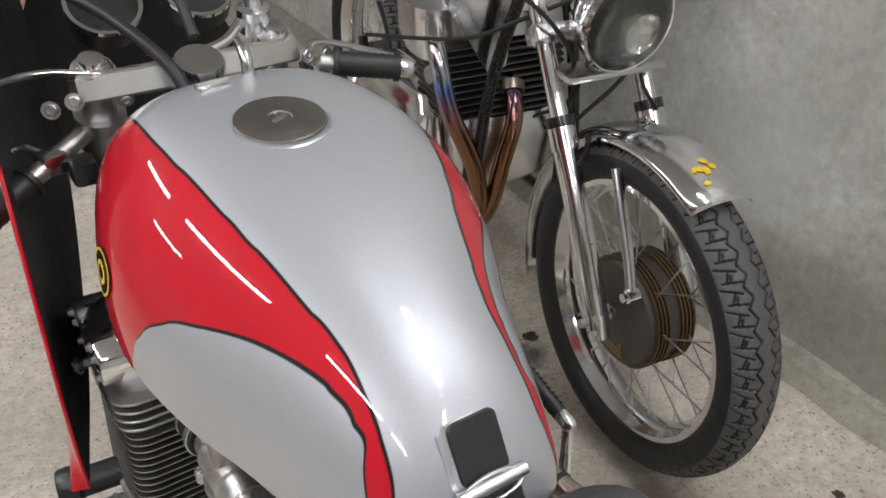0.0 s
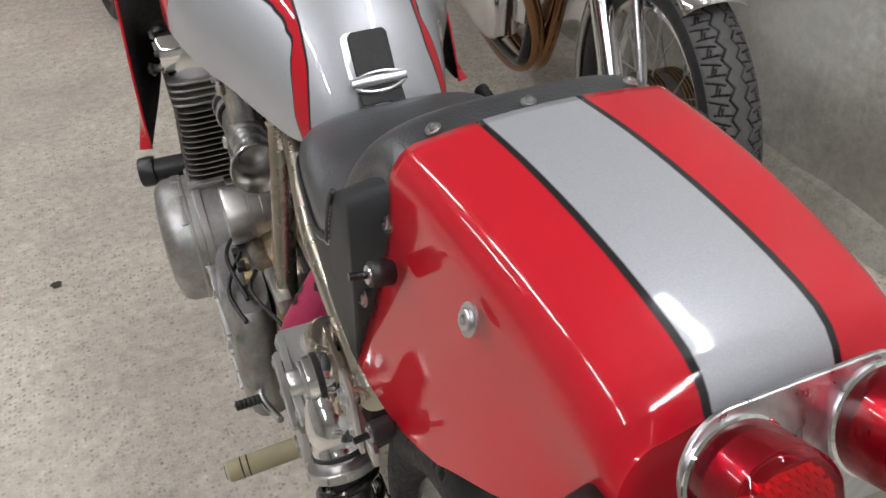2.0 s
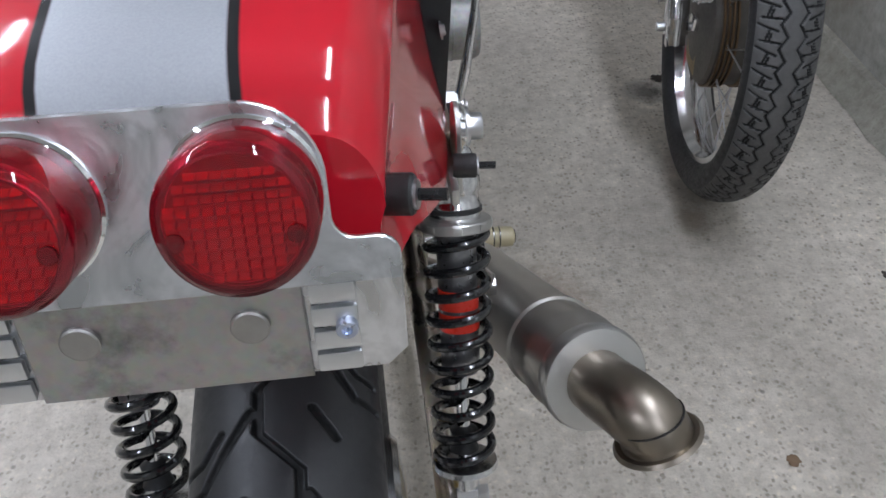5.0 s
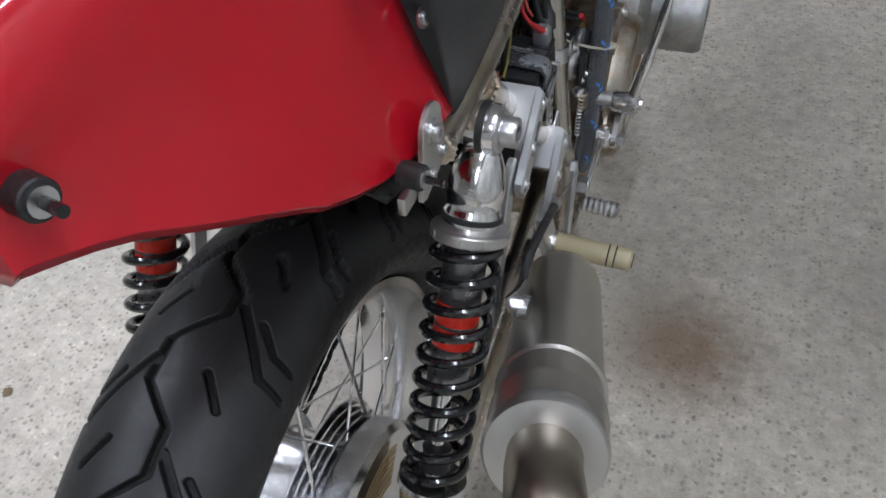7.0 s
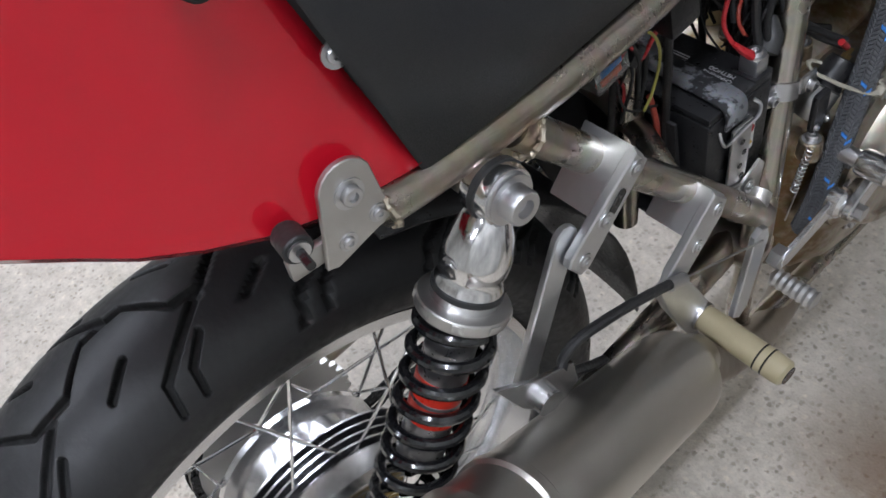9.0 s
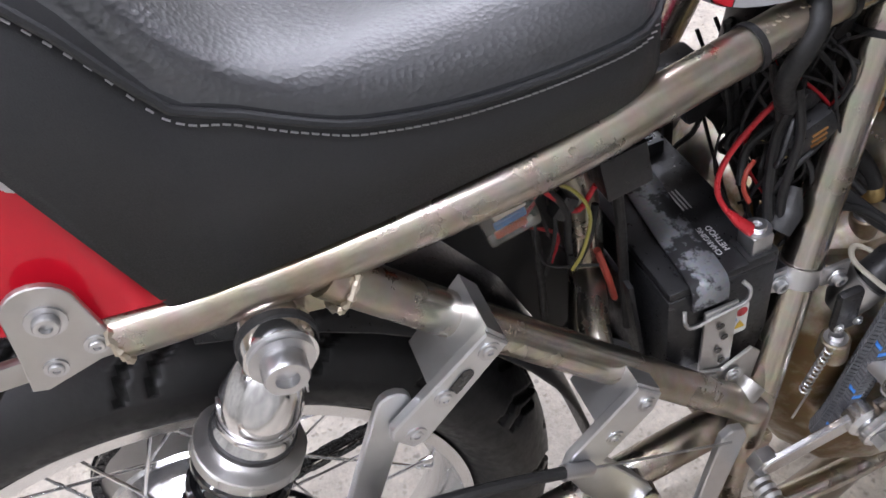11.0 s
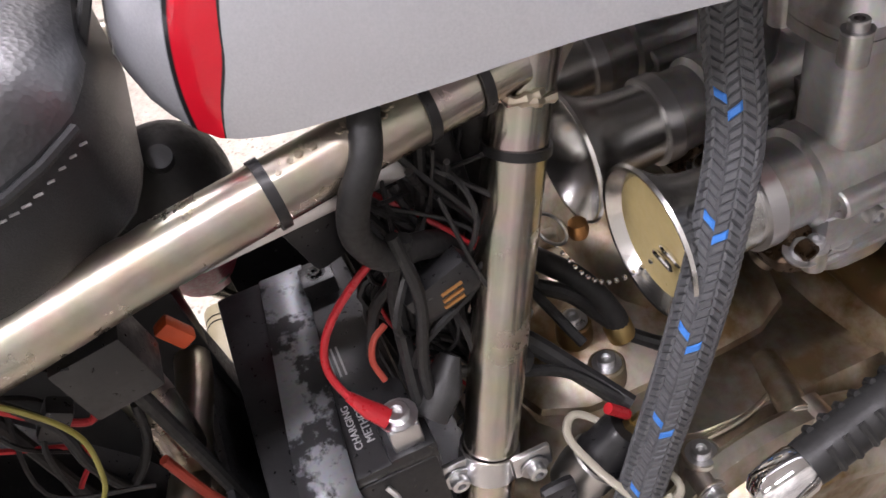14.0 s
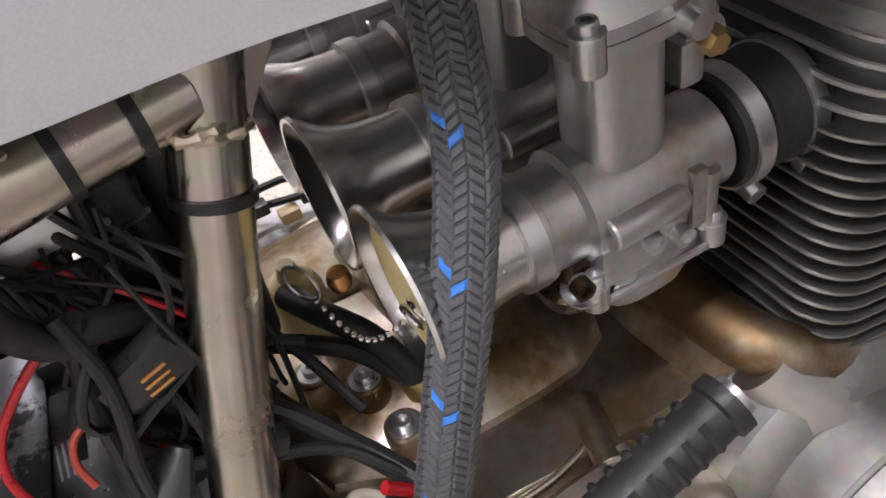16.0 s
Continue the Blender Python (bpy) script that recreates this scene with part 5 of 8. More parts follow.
    part("spring_seat", lathe([(0.008, L - 0.04), (0.03, L - 0.039), (0.031, L - 0.034), (0.024, L - 0.03), (0.013, L - 0.024), (0.013, L - 0.012), (0, L - 0.012)], m, 32), alu, body)
    part("bottom_eye", lathe([(0.008, -0.01), (0.0165, -0.01), (0.0165, 0.01), (0.008, 0.01)], Matrix.Translation(bot) @ Matrix.Rotation(radians(90), 4, "Y"), 28, closed=True), chrome, body)
    part("bottom_bolt", lathe([(0.013, 0), (0.013, 0.003), (0.0095, 0.003), (0.0095, 0.011), (0, 0.011)], along(bot + Vector((s * 0.01, 0, 0)), bot + Vector((s, 0, 0))), 6), steel, body)


for s in (-1, 1):
    shock(s)

# --- rear-set plates, foot pegs and levers ---
PLANE = lambda x: Matrix(((0, 0, 1, x), (1, 0, 0, 0), (0, 1, 0, 0), (0, 0, 0, 1)))  # outline (y, z) to the plane x


def bar_outline(a, b, w, n=6):
    """A flat bar with round ends from a to b in the (y, z) plane."""
    a, b = Vector((*a, 0)), Vector((*b, 0))
    d = (b - a).normalized()
    ang = math.atan2(d.y, d.x)
    out = []
    for c, a0 in ((b, ang - math.pi / 2), (a, ang + math.pi / 2)):
        for k in range(n + 1):
            t = a0 + math.pi * k / n
            out.append((c.x + w * math.cos(t), c.y + w * math.sin(t)))
    return out


def rearset(s):
    x = s * 0.163
    rs = part("hanger_plate", plate([(0.452, 0.714), (0.463, 0.699), (0.405, 0.642), (0.396, 0.64), (0.386, 0.655), (0.388, 0.662)], 0.008, PLANE(x), 0.0012), alu_brushed, bike, "machined aluminium hanger plate clamped to the frame tube")
    part("tube_clamp", plate([(0.4535, 0.7155), (0.4625, 0.7015), (0.428, 0.6655), (0.4155, 0.676)], 0.044, PLANE(s * 0.1425), 0.0012), alu_brushed, rs)
    part("slot", plate(bar_outline((0.437, 0.688), (0.428, 0.679), 0.0038), 0.0012, PLANE(s * 0.1672), 0), black_metal, rs)
    for p in ((0.4515, 0.7), (0.4215, 0.675), (0.4, 0.652)):
        bolt(rs, (s * 0.167, *p), (s, 0, 0), 0.0042, 0.0022, steel, "hanger_bolt")
    part("strut", plate(bar_outline((0.394, 0.672), (0.336, 0.545), 0.0105), 0.006, PLANE(s * 0.155), 0.001), alu_brushed, rs, "flat aluminium strut to the silencer")
    b2 = part("footrest_bracket", plate([(0.541, 0.604), (0.558, 0.586), (0.553, 0.572), (0.506, 0.525), (0.496, 0.522), (0.486, 0.54), (0.49, 0.552)], 0.008, PLANE(s * 0.164), 0.0012), alu_brushed, bike, "machined aluminium footrest bracket")
    part("tube_clamp", plate([(0.542, 0.6055), (0.5585, 0.5875), (0.529, 0.556), (0.5135, 0.573)], 0.044, PLANE(s * 0.1435), 0.0012), alu_brushed, b2)
    for p in ((0.5465, 0.583), (0.5235, 0.558), (0.5, 0.534)):
        bolt(b2, (s * 0.168, *p), (s, 0, 0), 0.0042, 0.0022, steel, "bracket_bolt")
    part("footrest_arm", plate([(0.512, 0.53), (0.545, 0.47), (0.566, 0.425), (0.562, 0.405), (0.542, 0.402), (0.53, 0.42), (0.5, 0.485), (0.488, 0.522)], 0.009, PLANE(s * 0.156), 0.0012), alu_brushed, b2)
    pg = part("foot_peg", lathe([(0.0, -0.024), (0.011, -0.024), (0.0135, -0.02), (0.0135, 0.058), (0.0128, 0.064), (0.009, 0.067), (0, 0.067)], along((s * 0.186, 0.55, 0.427), (s * 0.9, 0.55, 0.4)), 28), nylon_peg, b2, "cream nylon foot peg with black rings")
    mm = along((s * 0.186, 0.55, 0.427), (s * 0.9, 0.55, 0.4))
    part("peg_collar", lathe([(0.0, -0.05), (0.0105, -0.05), (0.0105, -0.036), (0.015, -0.035), (0.015, -0.0225), (0, -0.0225)], mm, 24), alu, b2)
    for zz in (0.038, 0.046, 0.0655):
        part("peg_ring", lathe([(0.0132, zz), (0.0139, zz + 0.0003), (0.0139, zz + 0.0018), (0.0132, zz + 0.002)], mm, 24), black_metal, b2) if zz < 0.06 else part("peg_end", lathe([(0.0095, zz), (0.009, zz + 0.0022), (0, zz + 0.0022)], mm, 24), black_metal, b2)
    return rs, b2


for s in (-1, 1):
    rearset(s)
# right: brake pedal plate, threaded peg and cable
brk = part("brake_pivot_plate", plate([(0.612, 0.487), (0.62, 0.494), (0.63, 0.489), (0.634, 0.475), (0.616, 0.385), (0.604, 0.375), (0.594, 0.384)], 0.007, PLANE(0.164), 0.001), alu_brushed, bike, "aluminium brake pivot plate")
part("knurled_peg", lathe([(0.0, 0)] + [(0.0105 if k % 2 else 0.0088, 0.004 + 0.0035 * k) for k in range(14)] + [(0.0, 0.053)], along((0.168, 0.648, 0.405), (0.9, 0.66, 0.37)), 20), steel, brk, "ribbed steel brake pedal peg")
part("pivot_nut", lathe([(0.0125, 0), (0.0125, 0.012), (0.0, 0.012)], along((0.165, 0.652, 0.43), (1, 0.652, 0.43)), 6), steel, brk)
part("brake_arm", plate(bar_outline((0.655, 0.43), (0.76, 0.452), 0.009), 0.006, PLANE(0.176), 0.001), alu, brk)
part("brake_cable", sweep(smooth_path([(0.173, 0.49, 0.548), (0.177, 0.444, 0.574), (0.178, 0.407, 0.588), (0.178, 0.377, 0.594), (0.177, 0.362, 0.584), (0.174, 0.368, 0.558), (0.168, 0.392, 0.53), (0.16, 0.42, 0.5)], 7), 0.0042, 10), rubber_soft, bike, "black brake cable")
part("cable_wire", sweep([(0.173, 0.49, 0.547), (0.17, 0.618, 0.483)], 0.0012, 6), steel, bike)
part("cable_ferrule", lathe([(0.0058, 0), (0.0058, 0.022), (0.003, 0.026), (0, 0.026)], along((0.173, 0.482, 0.551), (0.1715, 0.56, 0.511)), 14), steel, bike)
# left: gear shift lever
part("gear_lever", sweep(smooth_path([(-0.17, 0.7, 0.46), (-0.178, 0.69, 0.425), (-0.185, 0.66, 0.415), (-0.172, 0.6, 0.43)], 5), 0.005, 10), alu, bike, "gear lever with a rubber toe peg")
part("toe_peg", lathe([(0.0, 0)] + [(0.0075 if k % 2 else 0.0062, 0.003 * k + 0.001) for k in range(12)] + [(0.0, 0.037)], along((-0.187, 0.663, 0.413), (-0.9, 0.67, 0.4)), 16), rubber_soft, bike)

# --- silencer ---
E0, E1 = Vector((0.182, 0.505, 0.42)), Vector((0.243, 0.18, 0.611))
m = along(E0, E1)
L = (E1 - E0).length
sil = part("silencer", lathe([(0.0, -0.02), (0.022, -0.02), (0.024, 0.0), (0.042, 0.03), (0.0432, 0.045), (0.0432, L - 0.1), (0.0456, L - 0.097), (0.0456, L - 0.089), (0.0432, L - 0.086), (0.0432, L - 0.052), (0.0456, L - 0.049), (0.0456, L - 0.041), (0.0441, L - 0.038), (0.0445, L - 0.012), (0.0432, L - 0.004), (0.0425, L - 0.001)], m, 56), steel_ti, bike, "short titanium silencer with an upturned outlet")
part("end_cap", lathe([(0.0445, L - 0.014), (0.0455, L - 0.01), (0.0455, L - 0.002), (0.0432, L + 0.002), (0.03, L + 0.004), (0, L + 0.004)], m, 56), node_mat("sanded_steel_cap", (0.66, 0.65, 0.63), 0.34, 1, 30, 0.15, 0.04), sil)
d = (E1 - E0).normalized()
OUT = [E1, E1 + d * 0.02, E1 + d * 0.042 + Vector((0.002, 0, 0)), E1 + Vector((0.014, -0.052, 0.029)), E1 + Vector((0.022, -0.063, 0.026)), E1 + Vector((0.027, -0.069, 0.015))]
sp = smooth_path(OUT, 6)
part("outlet_elbow", sweep(sp, [0.027] * (len(sp) - 2) + [0.028, 0.0315], 28, caps=False), steel_dark, sil, "heat-tinted outlet elbow")
dd = (sp[-1] - sp[-3]).normalized()
part("outlet_lip", lathe([(0.028, -0.003), (0.032, -0.003), (0.0345, 0.0), (0.032, 0.0016), (0.0265, 0.001)], along(sp[-1], sp[-1] + dd), 36, closed=True), steel_dark, sil)
part("outlet_bore", sweep([sp[-1] - dd * 0.02, sp[-1] - dd * 0.021], 0.0265, 24), black_metal, sil)
part("silencer_hanger", plate([(0.30, 0.62), (0.335, 0.592), (0.37, 0.575), (0.372, 0.55), (0.35, 0.53), (0.318, 0.575)], 0.004, PLANE(0.178), 0.0006), alu, sil)
part("hanger_bolt", lathe([(0.011, 0), (0.011, 0.012), (0, 0.012)], along((0.176, 0.338, 0.566), (1, 0.338, 0.566)), 18), alu, sil)
part("header_pipe", sweep(smooth_path([E0, (0.17, 0.58, 0.33), (0.13, 0.75, 0.2), (0.06, 1.0, 0.16), (0.03, 1.2, 0.2)], 6), 0.022, 18), steel_dark, sil)

# --- engine ---


def body_of(rings_z, n=28, power=4.0):
    """A casting: rows of (z, x0, x1, y0, y1), each a rounded rectangle."""
    rings = []
    for z, x0, x1, y0, y1 in rings_z:
        ring = []
        for k in range(n):
            a = 2 * math.pi * (k + 0.5) / n
            c, s = math.cos(a), math.sin(a)
            q = (abs(c) ** power + abs(s) ** power) ** (-1 / power)
            ring.append(((x0 + x1) / 2 + (x1 - x0) / 2 * q * c, (y0 + y1) / 2 + (y1 - y0) / 2 * q * s, z))
        rings.append(ring)
    return loft(rings)


engine = part("engine", body_of([(0.24, -0.12, 0.12, 0.78, 1.06), (0.27, -0.15, 0.15, 0.74, 1.1), (0.36, -0.158, 0.158, 0.70, 1.14), (0.45, -0.16, 0.16, 0.69, 1.16), (0.5, -0.158, 0.158, 0.70, 1.16), (0.525, -0.15, 0.15, 0.715, 1.155), (0.54, -0.14, 0.14, 0.73, 1.15)]), alu_stained, bike, "oil-stained aluminium four-cylinder engine")
# ledge under the cylinders, and the raised gearbox roof with its ribs
part("cylinder_flange", body_of([(0.53, -0.17, 0.17, 0.925, 1.17), (0.55, -0.172, 0.172, 0.93, 1.168), (0.562, -0.168, 0.168, 0.94, 1.16)], 32, 6), alu_stained, engine)
part("gearbox_roof", body_of([(0.52, -0.13, 0.1, 0.72, 0.93), (0.545, -0.125, 0.095, 0.73, 0.925), (0.56, -0.1, 0.075, 0.75, 0.915), (0.565, -0.08, 0.05, 0.77, 0.9)], 28, 5), alu_stained, engine)
part("starter_hump", sweep(smooth_path([(-0.06, 0.845, 0.55), (0.0, 0.85, 0.56), (0.05, 0.86, 0.552)], 4), [0.04] * 8 + [0.034], 24), alu_stained, engine)
for a, b, r in (((0.05, 0.94, 0.55), (0.055, 0.76, 0.554), 0.009), ((-0.02, 0.93, 0.56), (-0.03, 0.78, 0.566), 0.008)):
    part("case_rib", sweep([a, b], r, 14), alu_stained, engine)
for p in ((0.082, 0.787, 0.562), (0.054, 0.781, 0.576), (0.02, 0.76, 0.563), (0.145, 0.72, 0.52), (0.148, 0.807, 0.541)):
    b = part("case_boss", lathe([(0.012, -0.02), (0.011, 0.0), (0.01, 0.001), (0, 0.001)], Matrix.Translation(p), 18), alu_stained, engine)
    bolt(engine, p, (0, 0, 1), 0.0058, 0.006, steel, "case_bolt")
# rounded shoulder along the foot of the cylinders, turning forward at the clutch side
part("cover_shoulder", sweep(smooth_path([(-0.15, 0.955, 0.566), (-0.05, 0.953, 0.568), (0.08, 0.95, 0.572), (0.135, 0.951, 0.574), (0.162, 0.962, 0.57), (0.17, 0.99, 0.553), (0.168, 1.06, 0.53)], 5), 0.0165, 24), alu_stained, engine)
part("case_post", sweep([(0.11, 0.878, 0.537), (0.156, 0.865, 0.545)], 0.009, 18), alu_stained, engine)
bolt(engine, (0.156, 0.865, 0.545), (0.96, -0.27, 0.16), 0.0052, 0.006, steel, "case_bolt")
part("case_seam", sweep(smooth_path([(0.139, 0.775, 0.535), (0.14, 0.81, 0.5375), (0.139, 0.842, 0.5385), (0.13, 0.87, 0.54), (0.112, 0.885, 0.5405)], 5), 0.0022, 10), alu_stained, engine)

TILT = Matrix.Translation((0, 0.962, 0.64)) @ Matrix.Rotation(radians(-13), 4, "X") @ Matrix.Translation((0, -0.962, -0.64))


def lean(bm):
    """The cylinders lean forward."""
    bm.transform(TILT)
    return bm


# cylinder fins
for k in range(15):
    z = 0.566 + 0.0089 * k
    w = 0.178 - 0.0007 * k
    o = plate(rounded(2 * w + 0.024, 0.2, 0.025, 5, -0.012, 1.086 - 0.001 * k), 0.0022, Matrix.Translation((0.002, 0, z)), 0.0005)
    fn = part("cylinder_fin", lean(o), [fin_black, node_mat("bare_fin_edge", (0.4, 0.39, 0.37), 0.4, 1, 80, 0.25, 0.05)], engine)
    for pl in fn.data.polygons:
        if abs((TILT.to_3x3().inverted() @ pl.normal).z) < 0.3:
            pl.material_index = 1
part("cylinder_block", lean(body_of([(0.555, -0.188, 0.165, 1.012, 1.171), (0.70, -0.183, 0.16, 1.012, 1.161)], 32, 8)), fin_black, engine)
for k in range(4):
    z = 0.702 + 0.0105 * k
    part("head_fin", lean(plate(rounded(0.369, 0.205, 0.03, 5, -0.012, 1.074), 0.0034, Matrix.Translation((0.002, 0, z)), 0.0008)), alu_cast, engine)
head = part("cylinder_head", lean(body_of([(0.69, -0.188, 0.168, 0.985, 1.166), (0.70, -0.19, 0.17, 0.98, 1.168), (0.705, -0.186, 0.165, 0.992, 1.164), (0.745, -0.189, 0.168, 0.986, 1.162), (0.758, -0.192, 0.171, 0.98, 1.166), (0.785, -0.192, 0.171, 0.982, 1.164), (0.80, -0.178, 0.158, 0.999, 1.149), (0.812, -0.12, 0.122, 1.024, 1.124)], 36, 6)), alu, engine, "polished cylinder head and cam cover")
for s in (-1, 1):
    # rounded cam ends, fins of the cover and bolts
    for y in (1.019, 1.129):
        part("cam_end", lathe([(0.0, 0.0), (0.028, 0.0), (0.03, -0.004), (0.03, -0.05)], TILT @ along((s * 0.186 - (0.008 if s < 0 else 0), y, 0.775), (s, y, 0.775)), 28), chrome, head)
        for q in range(3):
            a = 2 * math.pi * q / 3 + 0.5
            bolt(head, TILT @ Vector((s * 0.186 - (0.008 if s < 0 else 0), y + 0.02 * math.cos(a), 0.775 + 0.02 * math.sin(a))), (s, 0, 0), 0.004, 0.005, steel, "cover_bolt")
    part("spark_tube", sweep([TILT @ Vector((s * 0.12, 1.074, 0.8)), TILT @ Vector((s * 0.12, 1.074, 0.825))], 0.012, 14), black_metal, head)
part("cam_valley", lean(sweep([(-0.16, 1.074, 0.812), (0.16, 1.074, 0.812)], 0.022, 18, flat=0.5)), chrome, head)
# tachometer union with a brass bolt behind the head
part("tacho_union", lathe([(0.0, -0.03), (0.011, -0.03), (0.0125, -0.01), (0.0125, 0.004), (0.009, 0.004), (0.009, 0.012), (0, 0.012)], along((0.116, 0.938, 0.744), (0.34, 0.92, 0.74)), 24), alu_cast, head)
part("tacho_nut", lathe([(0.006, 0.004), (0.006, 0.019), (0.0045, 0.021), (0, 0.021)], along((0.116, 0.938, 0.744), (0.34, 0.92, 0.74)), 6), node_mat("brass", (0.6, 0.45, 0.2), 0.35, 1, 60, 0.25, 0.05), head)

# left: generator cover, oil filler, sprocket cover
gen_m = along((-0.15, 1.0, 0.465), (-1.0, 1.0, 0.465))
gen = part("generator_cover", lathe([(0.098, 0.0), (0.104, 0.004), (0.104, 0.04), (0.1, 0.045), (0.1, 0.088), (0.094, 0.1), (0.084, 0.106), (0.06, 0.109), (0.0, 0.11)], gen_m, 64), alu_cast, engine, "grey cast generator cover")
for k in range(4):
    a = radians(60 + 50 * k)
    c = gen_m @ Vector((0.094 * math.cos(a), 0.094 * math.sin(a), 0.07))
    part("cover_pad", box((0.05, 0.016, 0.012), along(c, c + (c - gen_m @ Vector((0, 0, 0.07)))) @ Matrix.Rotation(radians(90), 4, "Z"), 0.003), alu_cast, gen)
part("cover_groove", lathe([(0.1002, 0.062), (0.1022, 0.0625), (0.1022, 0.0665), (0.1002, 0.067)], gen_m, 64), alu_dull, gen)
part("cover_face", lathe([(0.0, 0.1095), (0.058, 0.1088), (0.06, 0.1105), (0.064, 0.1105), (0.066, 0.1085)], gen_m, 56), alu_dull, gen)
part("cover_lip", lathe([(0.1, 0.038), (0.108, 0.04), (0.108, 0.05), (0.1, 0.052)], gen_m, 64, closed=True), alu_dull, gen)
for k in range(3):
    a = radians(80 + 60 * k)
    c = gen_m @ Vector((0.105 * math.cos(a), 0.105 * math.sin(a), 0.02))
    part("cover_ear", lathe([(0.011, -0.02), (0.011, 0.03), (0.008, 0.034), (0, 0.034)], along(c, c + Vector((-1, 0, 0))), 16), alu_cast, gen)
part("filler_neck", lathe([(0.019, 0), (0.019, 0.075), (0.0245, 0.076), (0.0245, 0.08), (0.023, 0.081), (0.023, 0.098), (0.0, 0.098)], along((-0.17, 1.1, 0.54), (-0.6, 1.165, 0.515)), 12), plastic_black, engine, "black breather tube with a ribbed cap")
bm = lathe([(0.0, 0.078), (0.025, 0.078), (0.025, 0.096), (0.023, 0.1), (0, 0.1)], along((-0.17, 1.1, 0.54), (-0.6, 1.165, 0.515)), 14)
part("filler_cap", bm, plastic_black, engine)
# cylinder of the starter motor lying across behind the cylinders, left end
part("starter_motor", lathe([(0.0, 0.0), (0.042, 0.0), (0.044, 0.004), (0.044, 0.03), (0.0425, 0.031), (0.0425, 0.034), (0.044, 0.035), (0.044, 0.1), (0.04, 0.106), (0, 0.106)], along((-0.165, 0.885, 0.565), (0.3, 0.885, 0.565)), 40), alu_dull, engine, "dull aluminium starter motor")
part("motor_band", lathe([(0.0438, 0.05), (0.0455, 0.0505), (0.0455, 0.06), (0.0438, 0.0605)], along((-0.165, 0.885, 0.565), (0.3, 0.885, 0.565)), 40), steel, engine)
spc = part("sprocket_cover", body_of([(0.335, -0.2, -0.14, 0.7, 0.83), (0.35, -0.205, -0.14, 0.685, 0.85), (0.42, -0.207, -0.14, 0.672, 0.88), (0.5, -0.205, -0.14, 0.69, 0.89), (0.525, -0.195, -0.14, 0.71, 0.88)], 28, 3.2), alu_cast, engine, "grey cast sprocket cover with ribs")
for k in range(4):
    part("cover_rib", box((0.012, 0.13, 0.006), Matrix.Translation((-0.203, 0.785 + 0.005 * k, 0.5 - 0.04 * k)) @ Matrix.Rotation(0.2, 4, "X"), 0.002), alu_cast, spc)
for p in ((0.7, 0.49), (0.86, 0.5), (0.855, 0.38), (0.7, 0.37), (0.78, 0.345), (0.78, 0.515)):
    bolt(spc, (-0.205, *p), (-1, 0, 0), 0.0055, 0.006, steel, "cover_bolt")
for k, (p, q) in enumerate((((-0.17, 0.72, 0.54), (-0.15, 0.9, 0.53)), ((-0.18, 0.7, 0.52), (-0.16, 0.82, 0.545)), ((-0.15, 0.75, 0.56), (-0.14, 0.64, 0.55)))):
    part("loom_wire", sweep(smooth_path([p, ((p[0] + q[0]) / 2 - 0.02, (p[1] + q[1]) / 2, p[2] + 0.012), q], 6), 0.003, 8), wire_black, engine)
for k in range(5):
    part("wire_plug", box((0.012, 0.016, 0.01), Matrix.Translation((-0.165 + 0.006 * (k % 2), 0.745 + 0.02 * k, 0.535 + 0.006 * (k % 3))), 0.002), node_mat("amber_plug", (0.5, 0.38, 0.2), 0.5, 0, 60, 0.2, 0.02) if k % 2 else plastic_black, engine)

part("breather_hose", sweep(smooth_path([(0.0, 0.765, 0.606), (0.03, 0.775, 0.612), (0.052, 0.79, 0.605), (0.064, 0.802, 0.582), (0.068, 0.806, 0.562)], 7), 0.0072, 14), rubber_soft, engine, "black breather hose with a brass end")
part("hose_end", lathe([(0.0, -0.004), (0.0088, -0.004), (0.0088, 0.006), (0.0075, 0.008), (0, 0.008)], along((0.067, 0.805, 0.566), (0.062, 0.8, 0.59)), 18), MATS["brass"], engine)

# right: clutch cover, crank end and kick lever
cl_m = along((0.15, 0.855, 0.44), (1.0, 0.855, 0.44))
clutch = part("clutch_cover", lathe([(0.108, 0.0), (0.112, 0.004), (0.112, 0.014), (0.1, 0.02), (0.096, 0.034), (0.09, 0.04), (0.082, 0.04), (0.08, 0.036), (0.05, 0.037), (0.0, 0.038)], cl_m, 72), alu_stained, engine, "round stained clutch cover")
for k in range(9):
    a = 2 * math.pi * k / 9
    c = cl_m @ Vector((0.105 * math.cos(a), 0.105 * math.sin(a), 0.012))
    part("cover_ear", lathe([(0.0095, -0.012), (0.0095, 0.004), (0, 0.004)], along(c, c + Vector((1, 0, 0))), 16), alu_stained, clutch)
    bolt(clutch, c + Vector((0.004, 0, 0)), (1, 0, 0), 0.0055, 0.006, steel, "cover_bolt")
cr_m = along((0.15, 0.985, 0.49), (1.0, 0.985, 0.49))
crank = part("ignition_cover", lathe([(0.075, 0.0), (0.075, 0.03), (0.068, 0.04), (0.056, 0.045), (0.056, 0.11), (0.052, 0.118), (0.0, 0.12)], cr_m, 56), alu_cast, engine, "cast cylindrical ignition cover")
part("cover_joint", lathe([(0.0562, 0.072), (0.0575, 0.0725), (0.0575, 0.075), (0.0562, 0.0755)], cr_m, 56), alu_cast, crank)
part("oil_union", lathe([(0.0, -0.04), (0.019, -0.04), (0.019, 0.0), (0.0155, 0.002), (0.0155, 0.012), (0, 0.012)], along((0.183, 0.972, 0.54), (0.22, 0.999, 0.5)), 24), alu_dull, engine)
